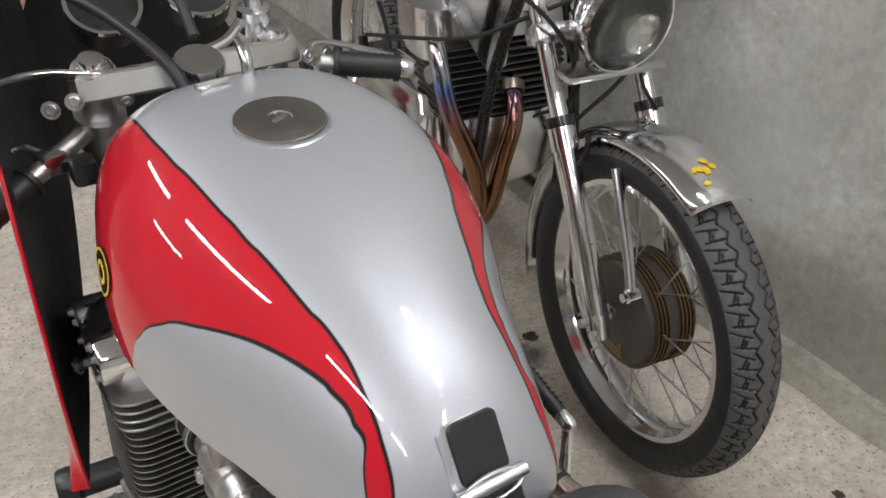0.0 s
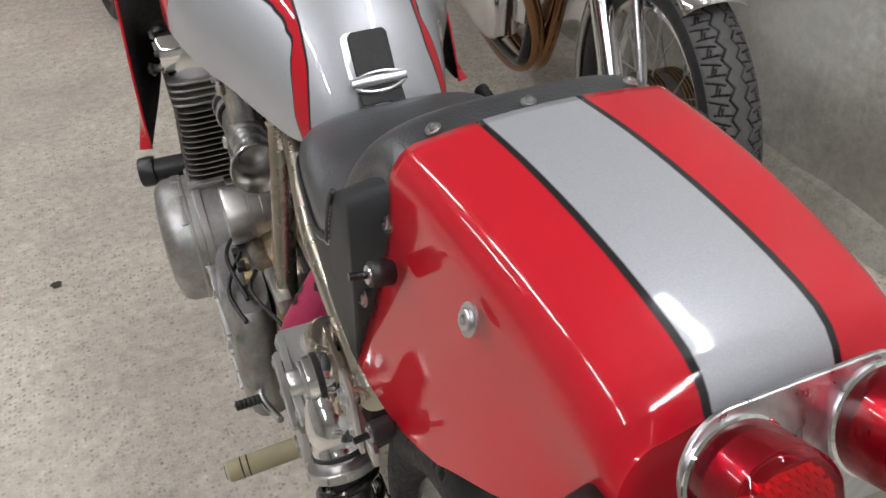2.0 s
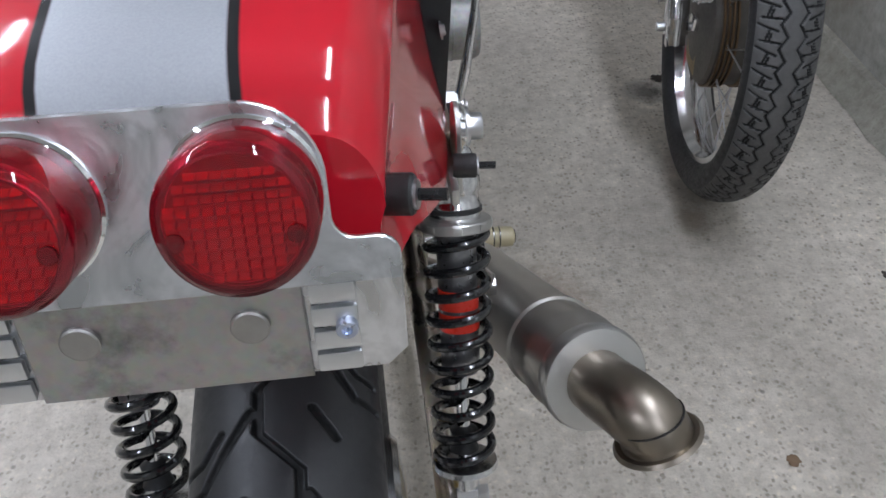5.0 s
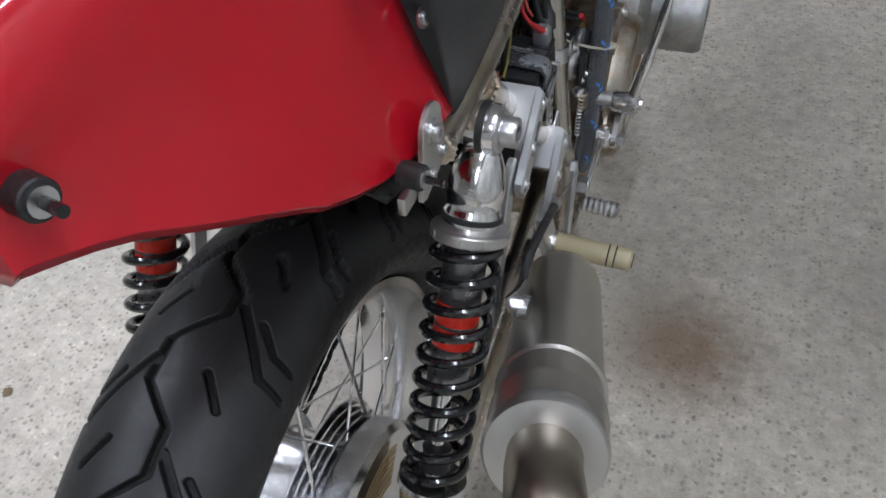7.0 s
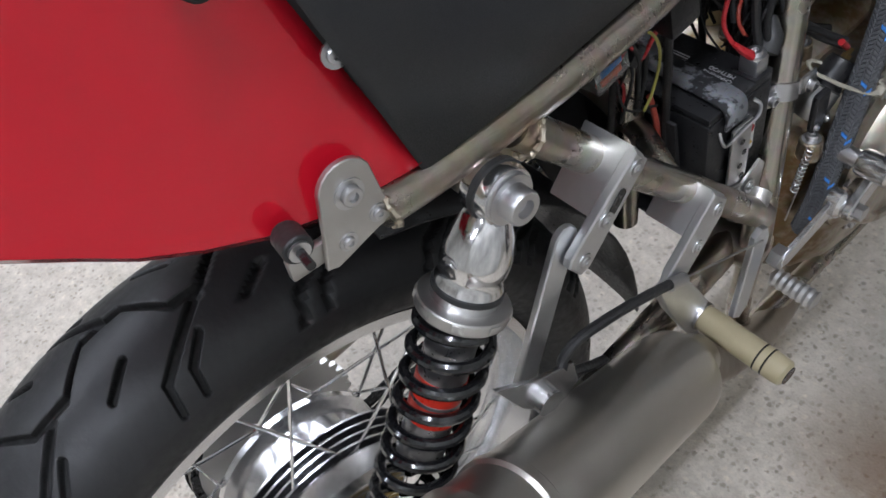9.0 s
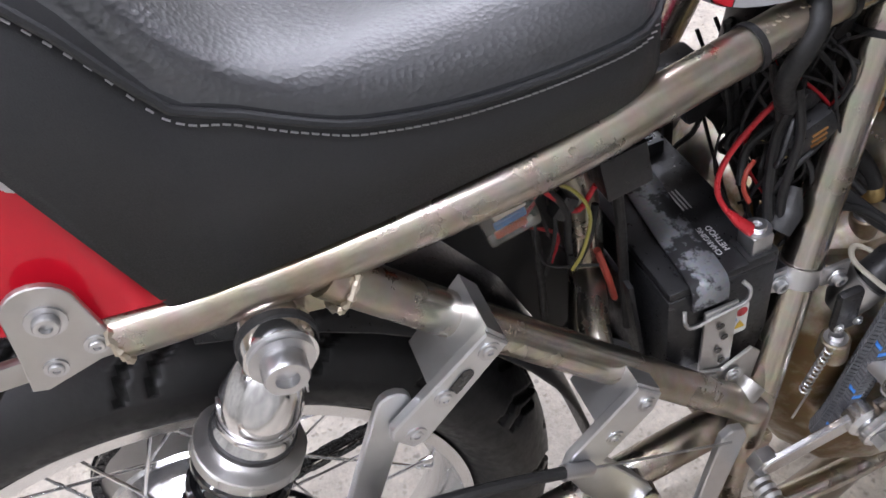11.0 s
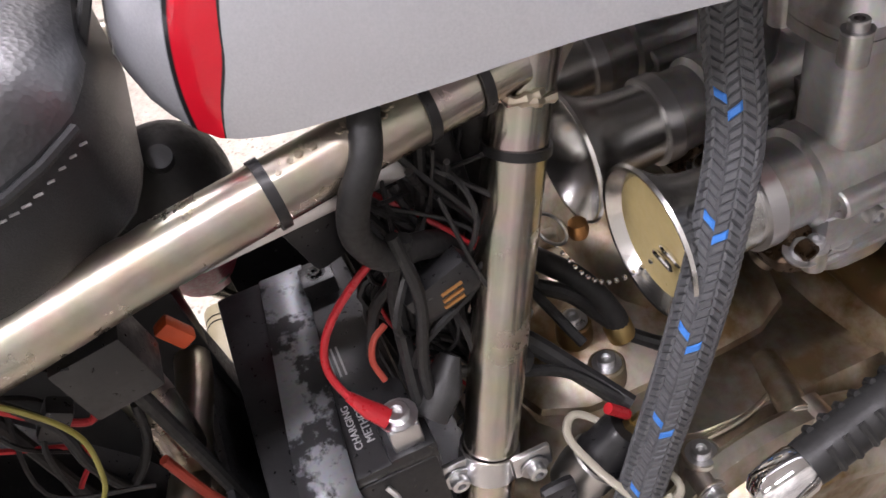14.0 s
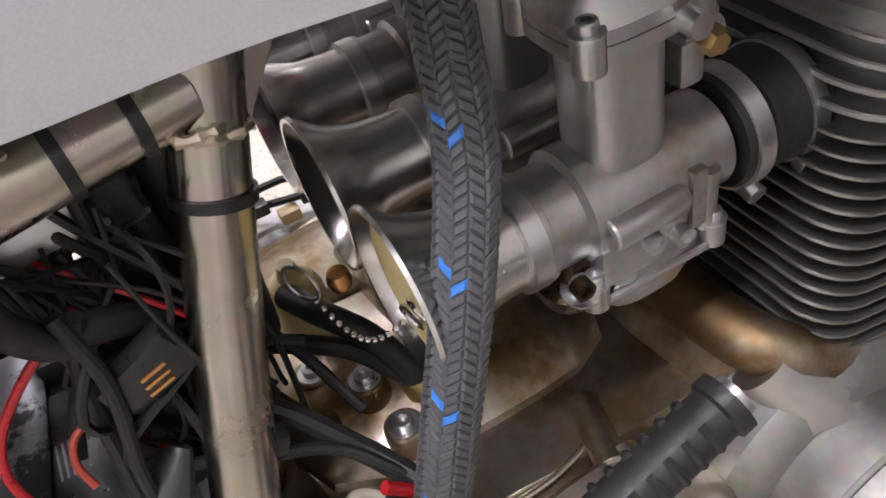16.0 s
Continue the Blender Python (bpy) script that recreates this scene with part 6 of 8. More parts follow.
part("union_nut", lathe([(0.0, 0.01), (0.0095, 0.01), (0.0095, 0.022), (0.0065, 0.023), (0.0065, 0.034), (0, 0.034)], along((0.183, 0.972, 0.54), (0.22, 0.999, 0.5)), 6), MATS["brass"], engine)

kick = part("kick_lever", sweep(smooth_path([(0.206, 0.747, 0.5), (0.219, 0.754, 0.56), (0.23, 0.766, 0.62), (0.2345, 0.774, 0.66)], 6), [0.0088] * 7 + [0.0072] * 6 + [0.0062] * 6, 16, flat=0.75), chrome, bike, "folding kick lever with a ribbed rubber pedal")
part("kick_knuckle", lathe([(0.0, -0.0115), (0.006, -0.011), (0.0092, -0.007), (0.0098, 0.0), (0.0096, 0.009), (0.0078, 0.0135), (0, 0.014)], along((0.235, 0.777, 0.6675), (0.2305, 0.853, 0.692)), 24), chrome, kick)
KA, KB = Vector((0.2343, 0.788, 0.671)), Vector((0.2302, 0.857, 0.6935))
km = along(KA, KB)
KL = (KB - KA).length
part("kick_rubber", lathe([(0.0, 0.0), (0.009, 0.0), (0.0092, 0.003), (0.0092, KL - 0.006), (0.0108, KL - 0.005), (0.0108, KL), (0.0, KL)], km, 28), rubber_soft, kick, "ribbed black rubber kick pedal")
bm = bmesh.new()
for k in range(8):
    zz = 0.009 + 0.0072 * k
    for a0 in (0.4, 2.5, 4.6):
        sweep([km @ Vector((0.0095 * math.cos(a0 + t), 0.0095 * math.sin(a0 + t), zz)) for t in np.linspace(-0.55, 0.55, 6)], 0.0016, 6, bm=bm)
part("pedal_rib", bm, rubber_soft, kick)
part("pedal_end", lathe([(0.0, KL), (0.0075, KL), (0.0075, KL + 0.003), (0, KL + 0.003)], km, 18), steel, kick)
part("kick_clamp", lathe([(0.0, -0.02), (0.0125, -0.02), (0.014, -0.017), (0.014, 0.01), (0.0115, 0.013), (0.0075, 0.0135), (0.007, 0.017), (0, 0.0175)], along((0.203, 0.746, 0.496), (1.0, 0.746, 0.496)), 28), alu, kick)
part("kick_shaft", sweep([(0.15, 0.746, 0.496), (0.19, 0.746, 0.496)], 0.009, 18), steel, kick)
part("kick_boss", lathe([(0.0, 0.0), (0.015, 0.0), (0.016, 0.012), (0.013, 0.016), (0.009, 0.016), (0.009, 0.024), (0, 0.024)], along((0.17, 0.735, 0.445), (0.9, 0.735, 0.445)), 24), alu, engine)
part("shift_link", plate(bar_outline((0.735, 0.445), (0.775, 0.47), 0.013), 0.009, PLANE(0.192), 0.0015), alu, engine)
for p in ((0.735, 0.445), (0.775, 0.468)):
    part("link_nut", lathe([(0.0085, 0), (0.0085, 0.008), (0, 0.008)], along((0.197, *p), (1, *p)), 6), steel, engine)

# --- carburettors ---


def carb(x, near):
    z, y = 0.686, 0.9
    c = part("carburettor", lathe([(0.0, -0.05), (0.0245, -0.05), (0.0245, -0.044), (0.0225, -0.043), (0.0225, -0.028), (0.026, -0.026), (0.026, 0.026), (0.0225, 0.028), (0.0225, 0.046), (0.0, 0.046)], along((x, y, z), (x, y + 1, z)), 36), alu_carb, bike, "cast alloy smoothbore carburettor with an open bell mouth")
    part("slide_body", body_of([(z + 0.0, x - 0.019, x + 0.019, y - 0.021, y + 0.021), (z + 0.02, x - 0.0175, x + 0.0175, y - 0.018, y + 0.018), (z + 0.07, x - 0.0175, x + 0.0175, y - 0.018, y + 0.018), (z + 0.075, x - 0.025, x + 0.025, y - 0.027, y + 0.027), (z + 0.081, x - 0.025, x + 0.025, y - 0.027, y + 0.027)], 28, 3.5), alu_carb, c)
    cap = part("top_cap", body_of([(z + 0.0815, x - 0.025, x + 0.025, y - 0.027, y + 0.027), (z + 0.087, x - 0.025, x + 0.025, y - 0.027, y + 0.027), (z + 0.094, x - 0.02, x + 0.02, y - 0.022, y + 0.022), (z + 0.11, x - 0.016, x + 0.016, y - 0.016, y + 0.017)], 28, 3.5), alu_carb, c)
    for sx, sy in ((1, -1), (-1, 1), (1, 1), (-1, -1)):
        q = (x + sx * 0.021, y + sy * 0.023, z + 0.0855)
        part("cap_ear", lathe([(0.0062, -0.012), (0.0062, 0.002), (0, 0.002)], Matrix.Translation(q), 14), alu_carb, cap)
        bolt(cap, (q[0], q[1], q[2] + 0.002), (0, 0, 1), 0.0042, 0.0055, steel, "cap_screw")
    bowl = part("float_bowl", body_of([(z - 0.028, x - 0.026, x + 0.026, y - 0.03, y + 0.034), (z - 0.034, x - 0.027, x + 0.027, y - 0.031, y + 0.035), (z - 0.036, x - 0.0245, x + 0.0245, y - 0.028, y + 0.032), (z - 0.046, x - 0.0235, x + 0.0235, y - 0.024, y + 0.03), (z - 0.053, x - 0.0215, x + 0.0215, y - 0.019, y + 0.026), (z - 0.056, x - 0.017, x + 0.017, y - 0.012, y + 0.02)], 30, 3.6), alu_carb, c, "float bowl with brown fuel varnish")
    for sx, sy in ((1, -1), (1, 1), (-1, 1), (-1, -1)):
        q = (x + sx * 0.024, y + 0.002 + sy * 0.031, z - 0.03)
        part("bowl_ear", lathe([(0.0062, -0.006), (0.0062, 0.006), (0, 0.006)], Matrix.Translation(q), 14), alu_carb, bowl)
        bolt(bowl, (q[0], q[1], q[2] + 0.006), (0, 0, 1), 0.0042, 0.006, steel, "bowl_screw")
    stain = node_mat("brown_fuel_varnish", (0.05, 0.028, 0.012), 0.3, 0.7, 60, 0.7, 0.15)
    part("jet_block", box((0.03, 0.045, 0.022), Matrix.Translation((x + 0.012, y - 0.004, z - 0.018)), 0.004), alu_carb, c)
    part("pilot_block", body_of([(z - 0.04, x - 0.012, x + 0.019, y - 0.04, y - 0.012), (z - 0.037, x - 0.016, x + 0.024, y - 0.046, y - 0.008), (z - 0.03, x - 0.016, x + 0.025, y - 0.047, y - 0.006), (z - 0.027, x - 0.014, x + 0.021, y - 0.042, y - 0.004), (z - 0.016, x - 0.012, x + 0.017, y - 0.036, y + 0.0)], 24, 3.4), stain, c, "varnish-stained pilot jet block")
    for dy, dz, r in ((-0.034, -0.0275, 0.0058), (-0.014, -0.0285, 0.0048)):
        bolt(c, (x + 0.021, y + dy, z + dz), (0.25, 0, 1), r, 0.006, steel, "jet_cap")
    # boss cast along the flank, with a recessed end, and a bolt lug above it
    bm = along((x + 0.0255, y - 0.022, z + 0.0), (x + 0.0255, y + 0.018, z + 0.0))
    part("flank_boss", lathe([(0.0, 0.002), (0.0035, 0.002), (0.0035, 0.0), (0.0066, 0.0), (0.0074, 0.001), (0.0074, 0.034), (0.005, 0.038), (0, 0.039)], bm, 20), alu_carb, c)
    part("bowl_rim", sweep([(x + 0.0265, y - 0.026, z - 0.0345), (x + 0.0268, y + 0.028, z - 0.0345)], 0.0022, 8), alu_carb, c)
    for k, (dx, dy, dz) in enumerate(((0.024, -0.037, -0.019), (0.0265, -0.003, -0.012), (0.0265, 0.012, -0.017))):
        part("jet_screw", lathe([(0.0, 0.0), (0.0048, 0.0), (0.0048, 0.006), (0.003, 0.0062), (0.003, 0.004), (0, 0.004)], along((x + dx, y + dy, z + dz), (x + dx + 1, y + dy, z + dz)), 14), stain if k == 0 else steel, c)
    part("choke_stem", sweep([(x + 0.022, y + 0.03, z - 0.026), (x + 0.022, y + 0.031, z + 0.004)], 0.0052, 14), alu_carb, c)
    part("cable_arm", box((0.005, 0.008, 0.03), Matrix.Translation((x + 0.026, y + 0.022, z - 0.004)), 0.0015), alu_carb, c)
    # bell mouth
    prof = [(0.0205, -0.036), (0.0222, -0.036), (0.0225, -0.064), (0.0245, -0.08), (0.0295, -0.093), (0.0375, -0.1025), (0.039, -0.104), (0.0382, -0.1058), (0.0365, -0.1055), (0.0285, -0.096), (0.0225, -0.082), (0.0202, -0.066), (0.0195, -0.036)]
    bell = part("bell_mouth", lathe(prof, along((x, y, z), (x, y + 1, z)), 48, closed=True), node_mat("spun_aluminium", (0.66, 0.655, 0.64), 0.25, 1, 12, 0.05, 0.0, rough_vary=0.02), c, "spun aluminium bell mouth")
    part("clamp_band", lathe([(0.0226, -0.056), (0.0252, -0.0555), (0.0252, -0.047), (0.0226, -0.0465)], along((x, y, z), (x, y + 1, z)), 36), steel, c)
    if near:
        part("bell_plug", lathe([(0.0, -0.1), (0.0305, -0.1), (0.031, -0.099), (0.028, -0.094), (0, -0.094)], along((x, y, z), (x, y + 1, z)), 36), cream_plastic, c, "yellowed plastic plug in the bell mouth")
        for r, off in ((0.0062, 0.0), (0.0055, 0.004)):
            cc = Vector((x + 0.012, y - 0.1 - off, z - 0.002))
            part("pull_ring", sweep([cc + Vector((r * math.cos(t), -0.5 * r * math.sin(t), r * math.sin(t))) for t in np.linspace(0, 2 * math.pi, 20, endpoint=False)], 0.0014, 8, closed=True), chrome, c)
    # rubber stub to the head
    part("inlet_rubber", lathe([(0.0, 0.05), (0.0262, 0.05), (0.0278, 0.053), (0.0278, 0.063), (0.0265, 0.066), (0.0272, 0.069), (0.0272, 0.078), (0.0282, 0.08), (0.0285, 0.095), (0, 0.1)], along((x, y, z), (x, y + 1, z)), 36), rubber_soft, c)
    for z0 in (0.053, 0.083):
        part("hose_clip", lathe([(0.0272, z0), (0.0295, z0 + 0.0004), (0.0295, z0 + 0.0085), (0.0272, z0 + 0.009)], along((x, y, z), (x, y + 1, z)), 40), alu_brushed, c)
        part("clip_screw", lathe([(0.0, 0), (0.005, 0), (0.005, 0.006), (0.003, 0.0062), (0.003, 0.003), (0, 0.003)], along((x + 0.02, y + z0 + 0.004, z - 0.022), (x + 1, y + z0, z - 0.3)), 14), steel, c)
    return c


for x, near in ((-0.112, False), (-0.036, False), (0.038, False), (0.117, True)):
    carb(x, near)
part("carb_bar", box((0.26, 0.012, 0.02), Matrix.Translation((0, 0.93, 0.735)), 0.003), alu_carb, bike)
part("throttle_shaft", sweep([(-0.14, 0.915, 0.765), (0.15, 0.915, 0.765)], 0.005, 12), steel, bike)

# --- braided hose with blue tracer ---
def braid_mat():
    m = bpy.data.materials.new("braided_hose_cover")
    m.use_nodes = True
    b = m.node_tree.nodes["Principled BSDF"]
    b.inputs["Base Color"].default_value = (0.04, 0.042, 0.046, 1)
    b.inputs["Roughness"].default_value = 0.55
    return m


HOSE = smooth_path([(0.1, 0.843, 0.815), (0.112, 0.839, 0.775), (0.13, 0.83, 0.742), (0.146, 0.81, 0.695), (0.155, 0.79, 0.645), (0.158, 0.768, 0.575), (0.158, 0.748, 0.5), (0.156, 0.735, 0.43), (0.15, 0.73, 0.39)], 12)
hose = part("oil_hose", sweep(HOSE, 0.0112, 24), braid_mat(), bike, "thick grey braided oil hose with blue flecks")
# woven strands: short flat stitches in two leaning families
cum = [0.0]
for a, b in zip(HOSE, HOSE[1:]):
    cum.append(cum[-1] + (b - a).length)


def hose_frame(d):
    for i in range(len(HOSE) - 1):
        if d <= cum[i + 1] or i == len(HOSE) - 2:
            f = (d - cum[i]) / (cum[i + 1] - cum[i])
            c, t = HOSE[i].lerp(HOSE[i + 1], f), (HOSE[i + 1] - HOSE[i]).normalized()
            u = t.cross(Vector((0, 1, 0.2))).normalized()
            return c, t, u, t.cross(u)


strand = node_mat("grey_braid_yarn", (0.1, 0.103, 0.11), 0.5, 0, 200, 0.3, 0.2)
bm_g, bm_b = bmesh.new(), bmesh.new()
rng = random.Random(5)
rows, cols = int(cum[-1] / 0.0043), 12
for j in range(cols):
    lean_to = 1 if j % 2 else -1
    for i in range(rows):
        d = 0.003 + (i + 0.5 * (j % 4 >= 2)) * 0.0043
        a = 2 * math.pi * j / cols
        blue = i % 12 == 4 and j % 6 == 1 or i % 12 == 2 and j % 6 == 2
        target = bm_b if blue else bm_g
        wob = rng.uniform(-0.0003, 0.0003)
        rim_v, top_v = [], []
        for du, dv in ((-1, -1), (1, -1), (1, 1), (-1, 1)):
            for size, rr, store in ((1.0, 0.0112, rim_v), (0.62, 0.0121, top_v)):
                dd = d + wob + lean_to * du * 0.0021 * size + dv * 0.0021 * size
                c, t, u, w = hose_frame(min(max(dd, 0.0), cum[-1]))
                aa = a + du * size * 0.52 * math.pi / cols * 2
                store.append(target.verts.new(c + rr * (math.cos(aa) * u + math.sin(aa) * w)))
        target.faces.new(top_v)
        for k in range(4):
            target.faces.new((rim_v[k], rim_v[(k + 1) % 4], top_v[(k + 1) % 4], top_v[k]))
tagged(part("braid", bm_g, strand, hose, "grey woven braid"), kind="stuff")
tagged(part("tracer_yarn", bm_b, blue_mark, hose, "blue tracer flecks"), kind="stuff")
tie_cream = node_mat("aged_nylon", (0.42, 0.39, 0.31), 0.4, 0, 50, 0.25, 0.03)
part("hose_tie", sweep(smooth_path([(0.148, 0.747, 0.567), (0.166, 0.757, 0.561), (0.173, 0.769, 0.557), (0.167, 0.781, 0.557), (0.148, 0.776, 0.561), (0.132, 0.768, 0.566), (0.117, 0.757, 0.573), (0.114, 0.747, 0.577), (0.125, 0.74, 0.575), (0.148, 0.747, 0.567)], 5), 0.0024, 8, flat=0.6), tie_cream, hose, "yellowed zip tie")
part("tie_head", box((0.008, 0.009, 0.007), Matrix.Translation((0.173, 0.771, 0.556)) @ Matrix.Rotation(0.5, 4, "X"), 0.0015), tie_cream, hose)

# --- battery and electrics ---
bat = part("battery", box((0.165, 0.084, 0.118), Matrix.Translation((0.043, 0.629, 0.555)), 0.004), plastic_black, bike, "black motorcycle battery under a worn metal strap")
part("battery_lid", box((0.163, 0.082, 0.008), Matrix.Translation((0.043, 0.629, 0.6175)), 0.003), plastic_black, bat)
part("terminal_block", box((0.024, 0.024, 0.022), Matrix.Translation((0.112, 0.66, 0.612)), 0.002), plastic_black, bat)
worn = stained_casting("worn_grey_strap", (0.3, 0.31, 0.33), (0.035, 0.035, 0.037), 34, 0.47, 0.52, 0.5, 0.3, 0.1)
STR = [(-0.05, 0.631, 0.6), (-0.035, 0.63, 0.6245), (0.0, 0.627, 0.6255), (0.08, 0.6195, 0.6255), (0.12, 0.6165, 0.6255), (0.13, 0.616, 0.619), (0.1305, 0.617, 0.602)]
bm = bmesh.new()
prev = None
for p in smooth_path(STR, 5):
    ring = [bm.verts.new((p.x, p.y + dy, p.z)) for dy in (-0.0135, 0.0135)]
    if prev:
        bm.faces.new((prev[0], prev[1], ring[1], ring[0]))
    prev = ring
st = part("battery_strap", bm, worn, bat, "worn grey metal battery strap")
so = st.modifiers.new("thick", "SOLIDIFY")
so.thickness = 0.0022
part("strap_clip", sweep(smooth_path([(0.128, 0.598, 0.604), (0.133, 0.596, 0.597), (0.134, 0.602, 0.591), (0.134, 0.624, 0.594), (0.1345, 0.641, 0.597), (0.133, 0.645, 0.606), (0.128, 0.642, 0.611)], 4), 0.0016, 8), steel, bat)
part("strap_foot", plate([(0.612, 0.597), (0.638, 0.597), (0.637, 0.53), (0.631, 0.514), (0.615, 0.512), (0.611, 0.53)][::-1], 0.003, PLANE(0.131), 0.0006), alu_dull, bat, "perforated steel strap foot")
for k in range(4):
    part("strap_hole", lathe([(0.003, 0), (0.003, 0.0006), (0, 0.0006)], along((0.1338, 0.624 + 0.004 * (k % 2), 0.579 - 0.014 * k), (1, 0.624 + 0.004 * (k % 2), 0.579 - 0.014 * k)), 12), black_metal, bat)
part("warning_label", plate(rounded(0.025, 0.032, 0.002, 3, 0.6395, 0.566), 0.0006, PLANE(0.1258), 0), white_label, bat, "white warning label")
part("label_sign", plate([(0.6415, 0.556), (0.6505, 0.556), (0.646, 0.5645)], 0.0004, PLANE(0.1263), 0), yellow_paint, bat)
part("label_sign", lathe([(0.0045, 0), (0.0045, 0.0004), (0, 0.0004)], along((0.1262, 0.6465, 0.574), (1, 0.6465, 0.574)), 16), wire_red, bat)
part("label_sign", lathe([(0.0035, 0), (0.0035, 0.0004), (0, 0.0004)], along((0.1262, 0.6395, 0.567), (1, 0.6395, 0.567)), 16), blue_mark, bat)
part("battery_box", box((0.14, 0.004, 0.12), Matrix.Translation((0.035, 0.578, 0.56)) @ Matrix.Rotation(0.12, 4, "X"), 0.001), plastic_black, bike, "black plastic panel behind the battery")
part("guard_panel", plate([(0.585, 0.5), (0.57, 0.762), (0.44, 0.758), (0.41, 0.71), (0.46, 0.64), (0.51, 0.56), (0.55, 0.45)], 0.004, PLANE(0.0), 0.0008), vinyl_side, bike, "black rubber guard beside the rear wheel")
# added dark sheet, no real part; hides the floor seen through the frame
part("dark_filler", box((0.004, 0.13, 0.13), Matrix.Translation((-0.095, 0.66, 0.555)), 0.001), plastic_black, bike)
part("under_tray", box((0.2, 0.15, 0.006), Matrix.Translation((0.0, 0.65, 0.49)), 0.002), plastic_black, bike)
brk2 = part("battery_bracket", plate([(0.609, 0.535), (0.628, 0.527), (0.652, 0.54), (0.66, 0.53), (0.655, 0.495), (0.616, 0.5)][::-1], 0.003, PLANE(0.135), 0.0006), alu_dull, bike, "folded aluminium battery bracket")
part("bracket_lip", sweep(smooth_path([(0.137, 0.617, 0.502), (0.144, 0.636, 0.49), (0.14, 0.655, 0.5)], 4), 0.011, 16), alu_dull, brk2)
part("bracket_arm", box((0.03, 0.012, 0.004), Matrix.Translation((0.125, 0.608, 0.53)), 0.001), alu_dull, brk2)
for y, z in ((0.6165, 0.524), (0.6365, 0.519)):
    bolt(brk2, (0.138, y, z), (1, 0, 0), 0.0045, 0.003, steel, "bracket_bolt")
part("terminal_post", box((0.018, 0.016, 0.016), Matrix.Translation((0.112, 0.66, 0.63)), 0.002), steel, bat)
bolt(bat, (0.112, 0.66, 0.638), (0, 0, 1), 0.0065, 0.005, steel, "terminal_bolt")
bolt(bat, (-0.012, 0.65, 0.633), (0, 0, 1), 0.004, 0.003, black_metal, "terminal_bolt")
part("far_terminal", box((0.018, 0.02, 0.016), Matrix.Translation((-0.012, 0.65, 0.626)), 0.002), plastic_black, bat)


def letters(text, m, size, material, parent, name="lettering"):
    cu = bpy.data.curves.new(name, "FONT")
    cu.body, cu.size, cu.extrude, cu.align_x = text, size, 0.0002, "CENTER"
    cu.materials.append(material)
    ob = new(name, cu)
    ob.parent = parent
    if parent.parent is None:
        ob.matrix_parent_inverse = parent.matrix_basis.inverted()
    ob.matrix_basis = m
    return ob


print_grey = node_mat("grey_print", (0.4, 0.4, 0.4), 0.5, 0, 60, 0.1, 0)
LB = Matrix.Translation((0.094, 0.6455, 0.6217)) @ Matrix.Rotation(radians(180), 4, "Z")
letters("METHOD", LB, 0.0062, print_grey, bat)
letters("CHARGING", LB @ Matrix.Translation((0, 0.0068, 0)), 0.0056, print_grey, bat)
for dy in (-0.005, 0.0, 0.005):
    part("print_bar", box((0.022, 0.0012, 0.0004), LB @ Matrix.Translation((0.045, dy * 0.6 + 0.004, -0.0002)), 0), print_grey, bat)


def cable(pts, r, mat, label="", name="cable", parent=None, seg=10):
    return part(name, sweep(smooth_path(pts, 7), r, seg), mat, parent or bike, label)


loom = part("wiring_loom", sweep(smooth_path([(0.096, 0.69, 0.795), (0.107, 0.684, 0.782), (0.109, 0.675, 0.768), (0.104, 0.671, 0.746), (0.098, 0.68, 0.724), (0.092, 0.696, 0.717), (0.08, 0.715, 0.7)], 6), 0.0066, 14), wire_black, bike, "tangle of taped black wiring with coloured leads")
cable([(0.112, 0.655, 0.642), (0.106, 0.645, 0.65), (0.096, 0.638, 0.67), (0.092, 0.645, 0.69), (0.09, 0.665, 0.71), (0.088, 0.69, 0.725)], 0.002, wire_red, "red battery cable", "red_cable", loom)
part("red_boot", sweep([(0.112, 0.655, 0.64), (0.108, 0.648, 0.6475), (0.103, 0.642, 0.656)], [0.0058, 0.005, 0.0028], 12, flat=0.7), wire_red, loom, "red rubber terminal boot")
cable([(0.1, 0.661, 0.652), (0.095, 0.659, 0.662), (0.091, 0.663, 0.671), (0.087, 0.671, 0.674)], 0.0017, node_mat("dull_red_sleeve", (0.34, 0.05, 0.03), 0.45, 0, 60, 0.3, 0.05), "", "orange_cable", loom)
cable([(0.11, 0.672, 0.63), (0.1, 0.675, 0.66), (0.095, 0.68, 0.7), (0.098, 0.69, 0.73)], 0.004, wire_black, "", "black_cable", loom)
part("black_boot", sweep([(0.112, 0.675, 0.63), (0.108, 0.685, 0.64), (0.1, 0.695, 0.65)], [0.011, 0.012, 0.006], 12, flat=0.7), rubber_soft, loom)
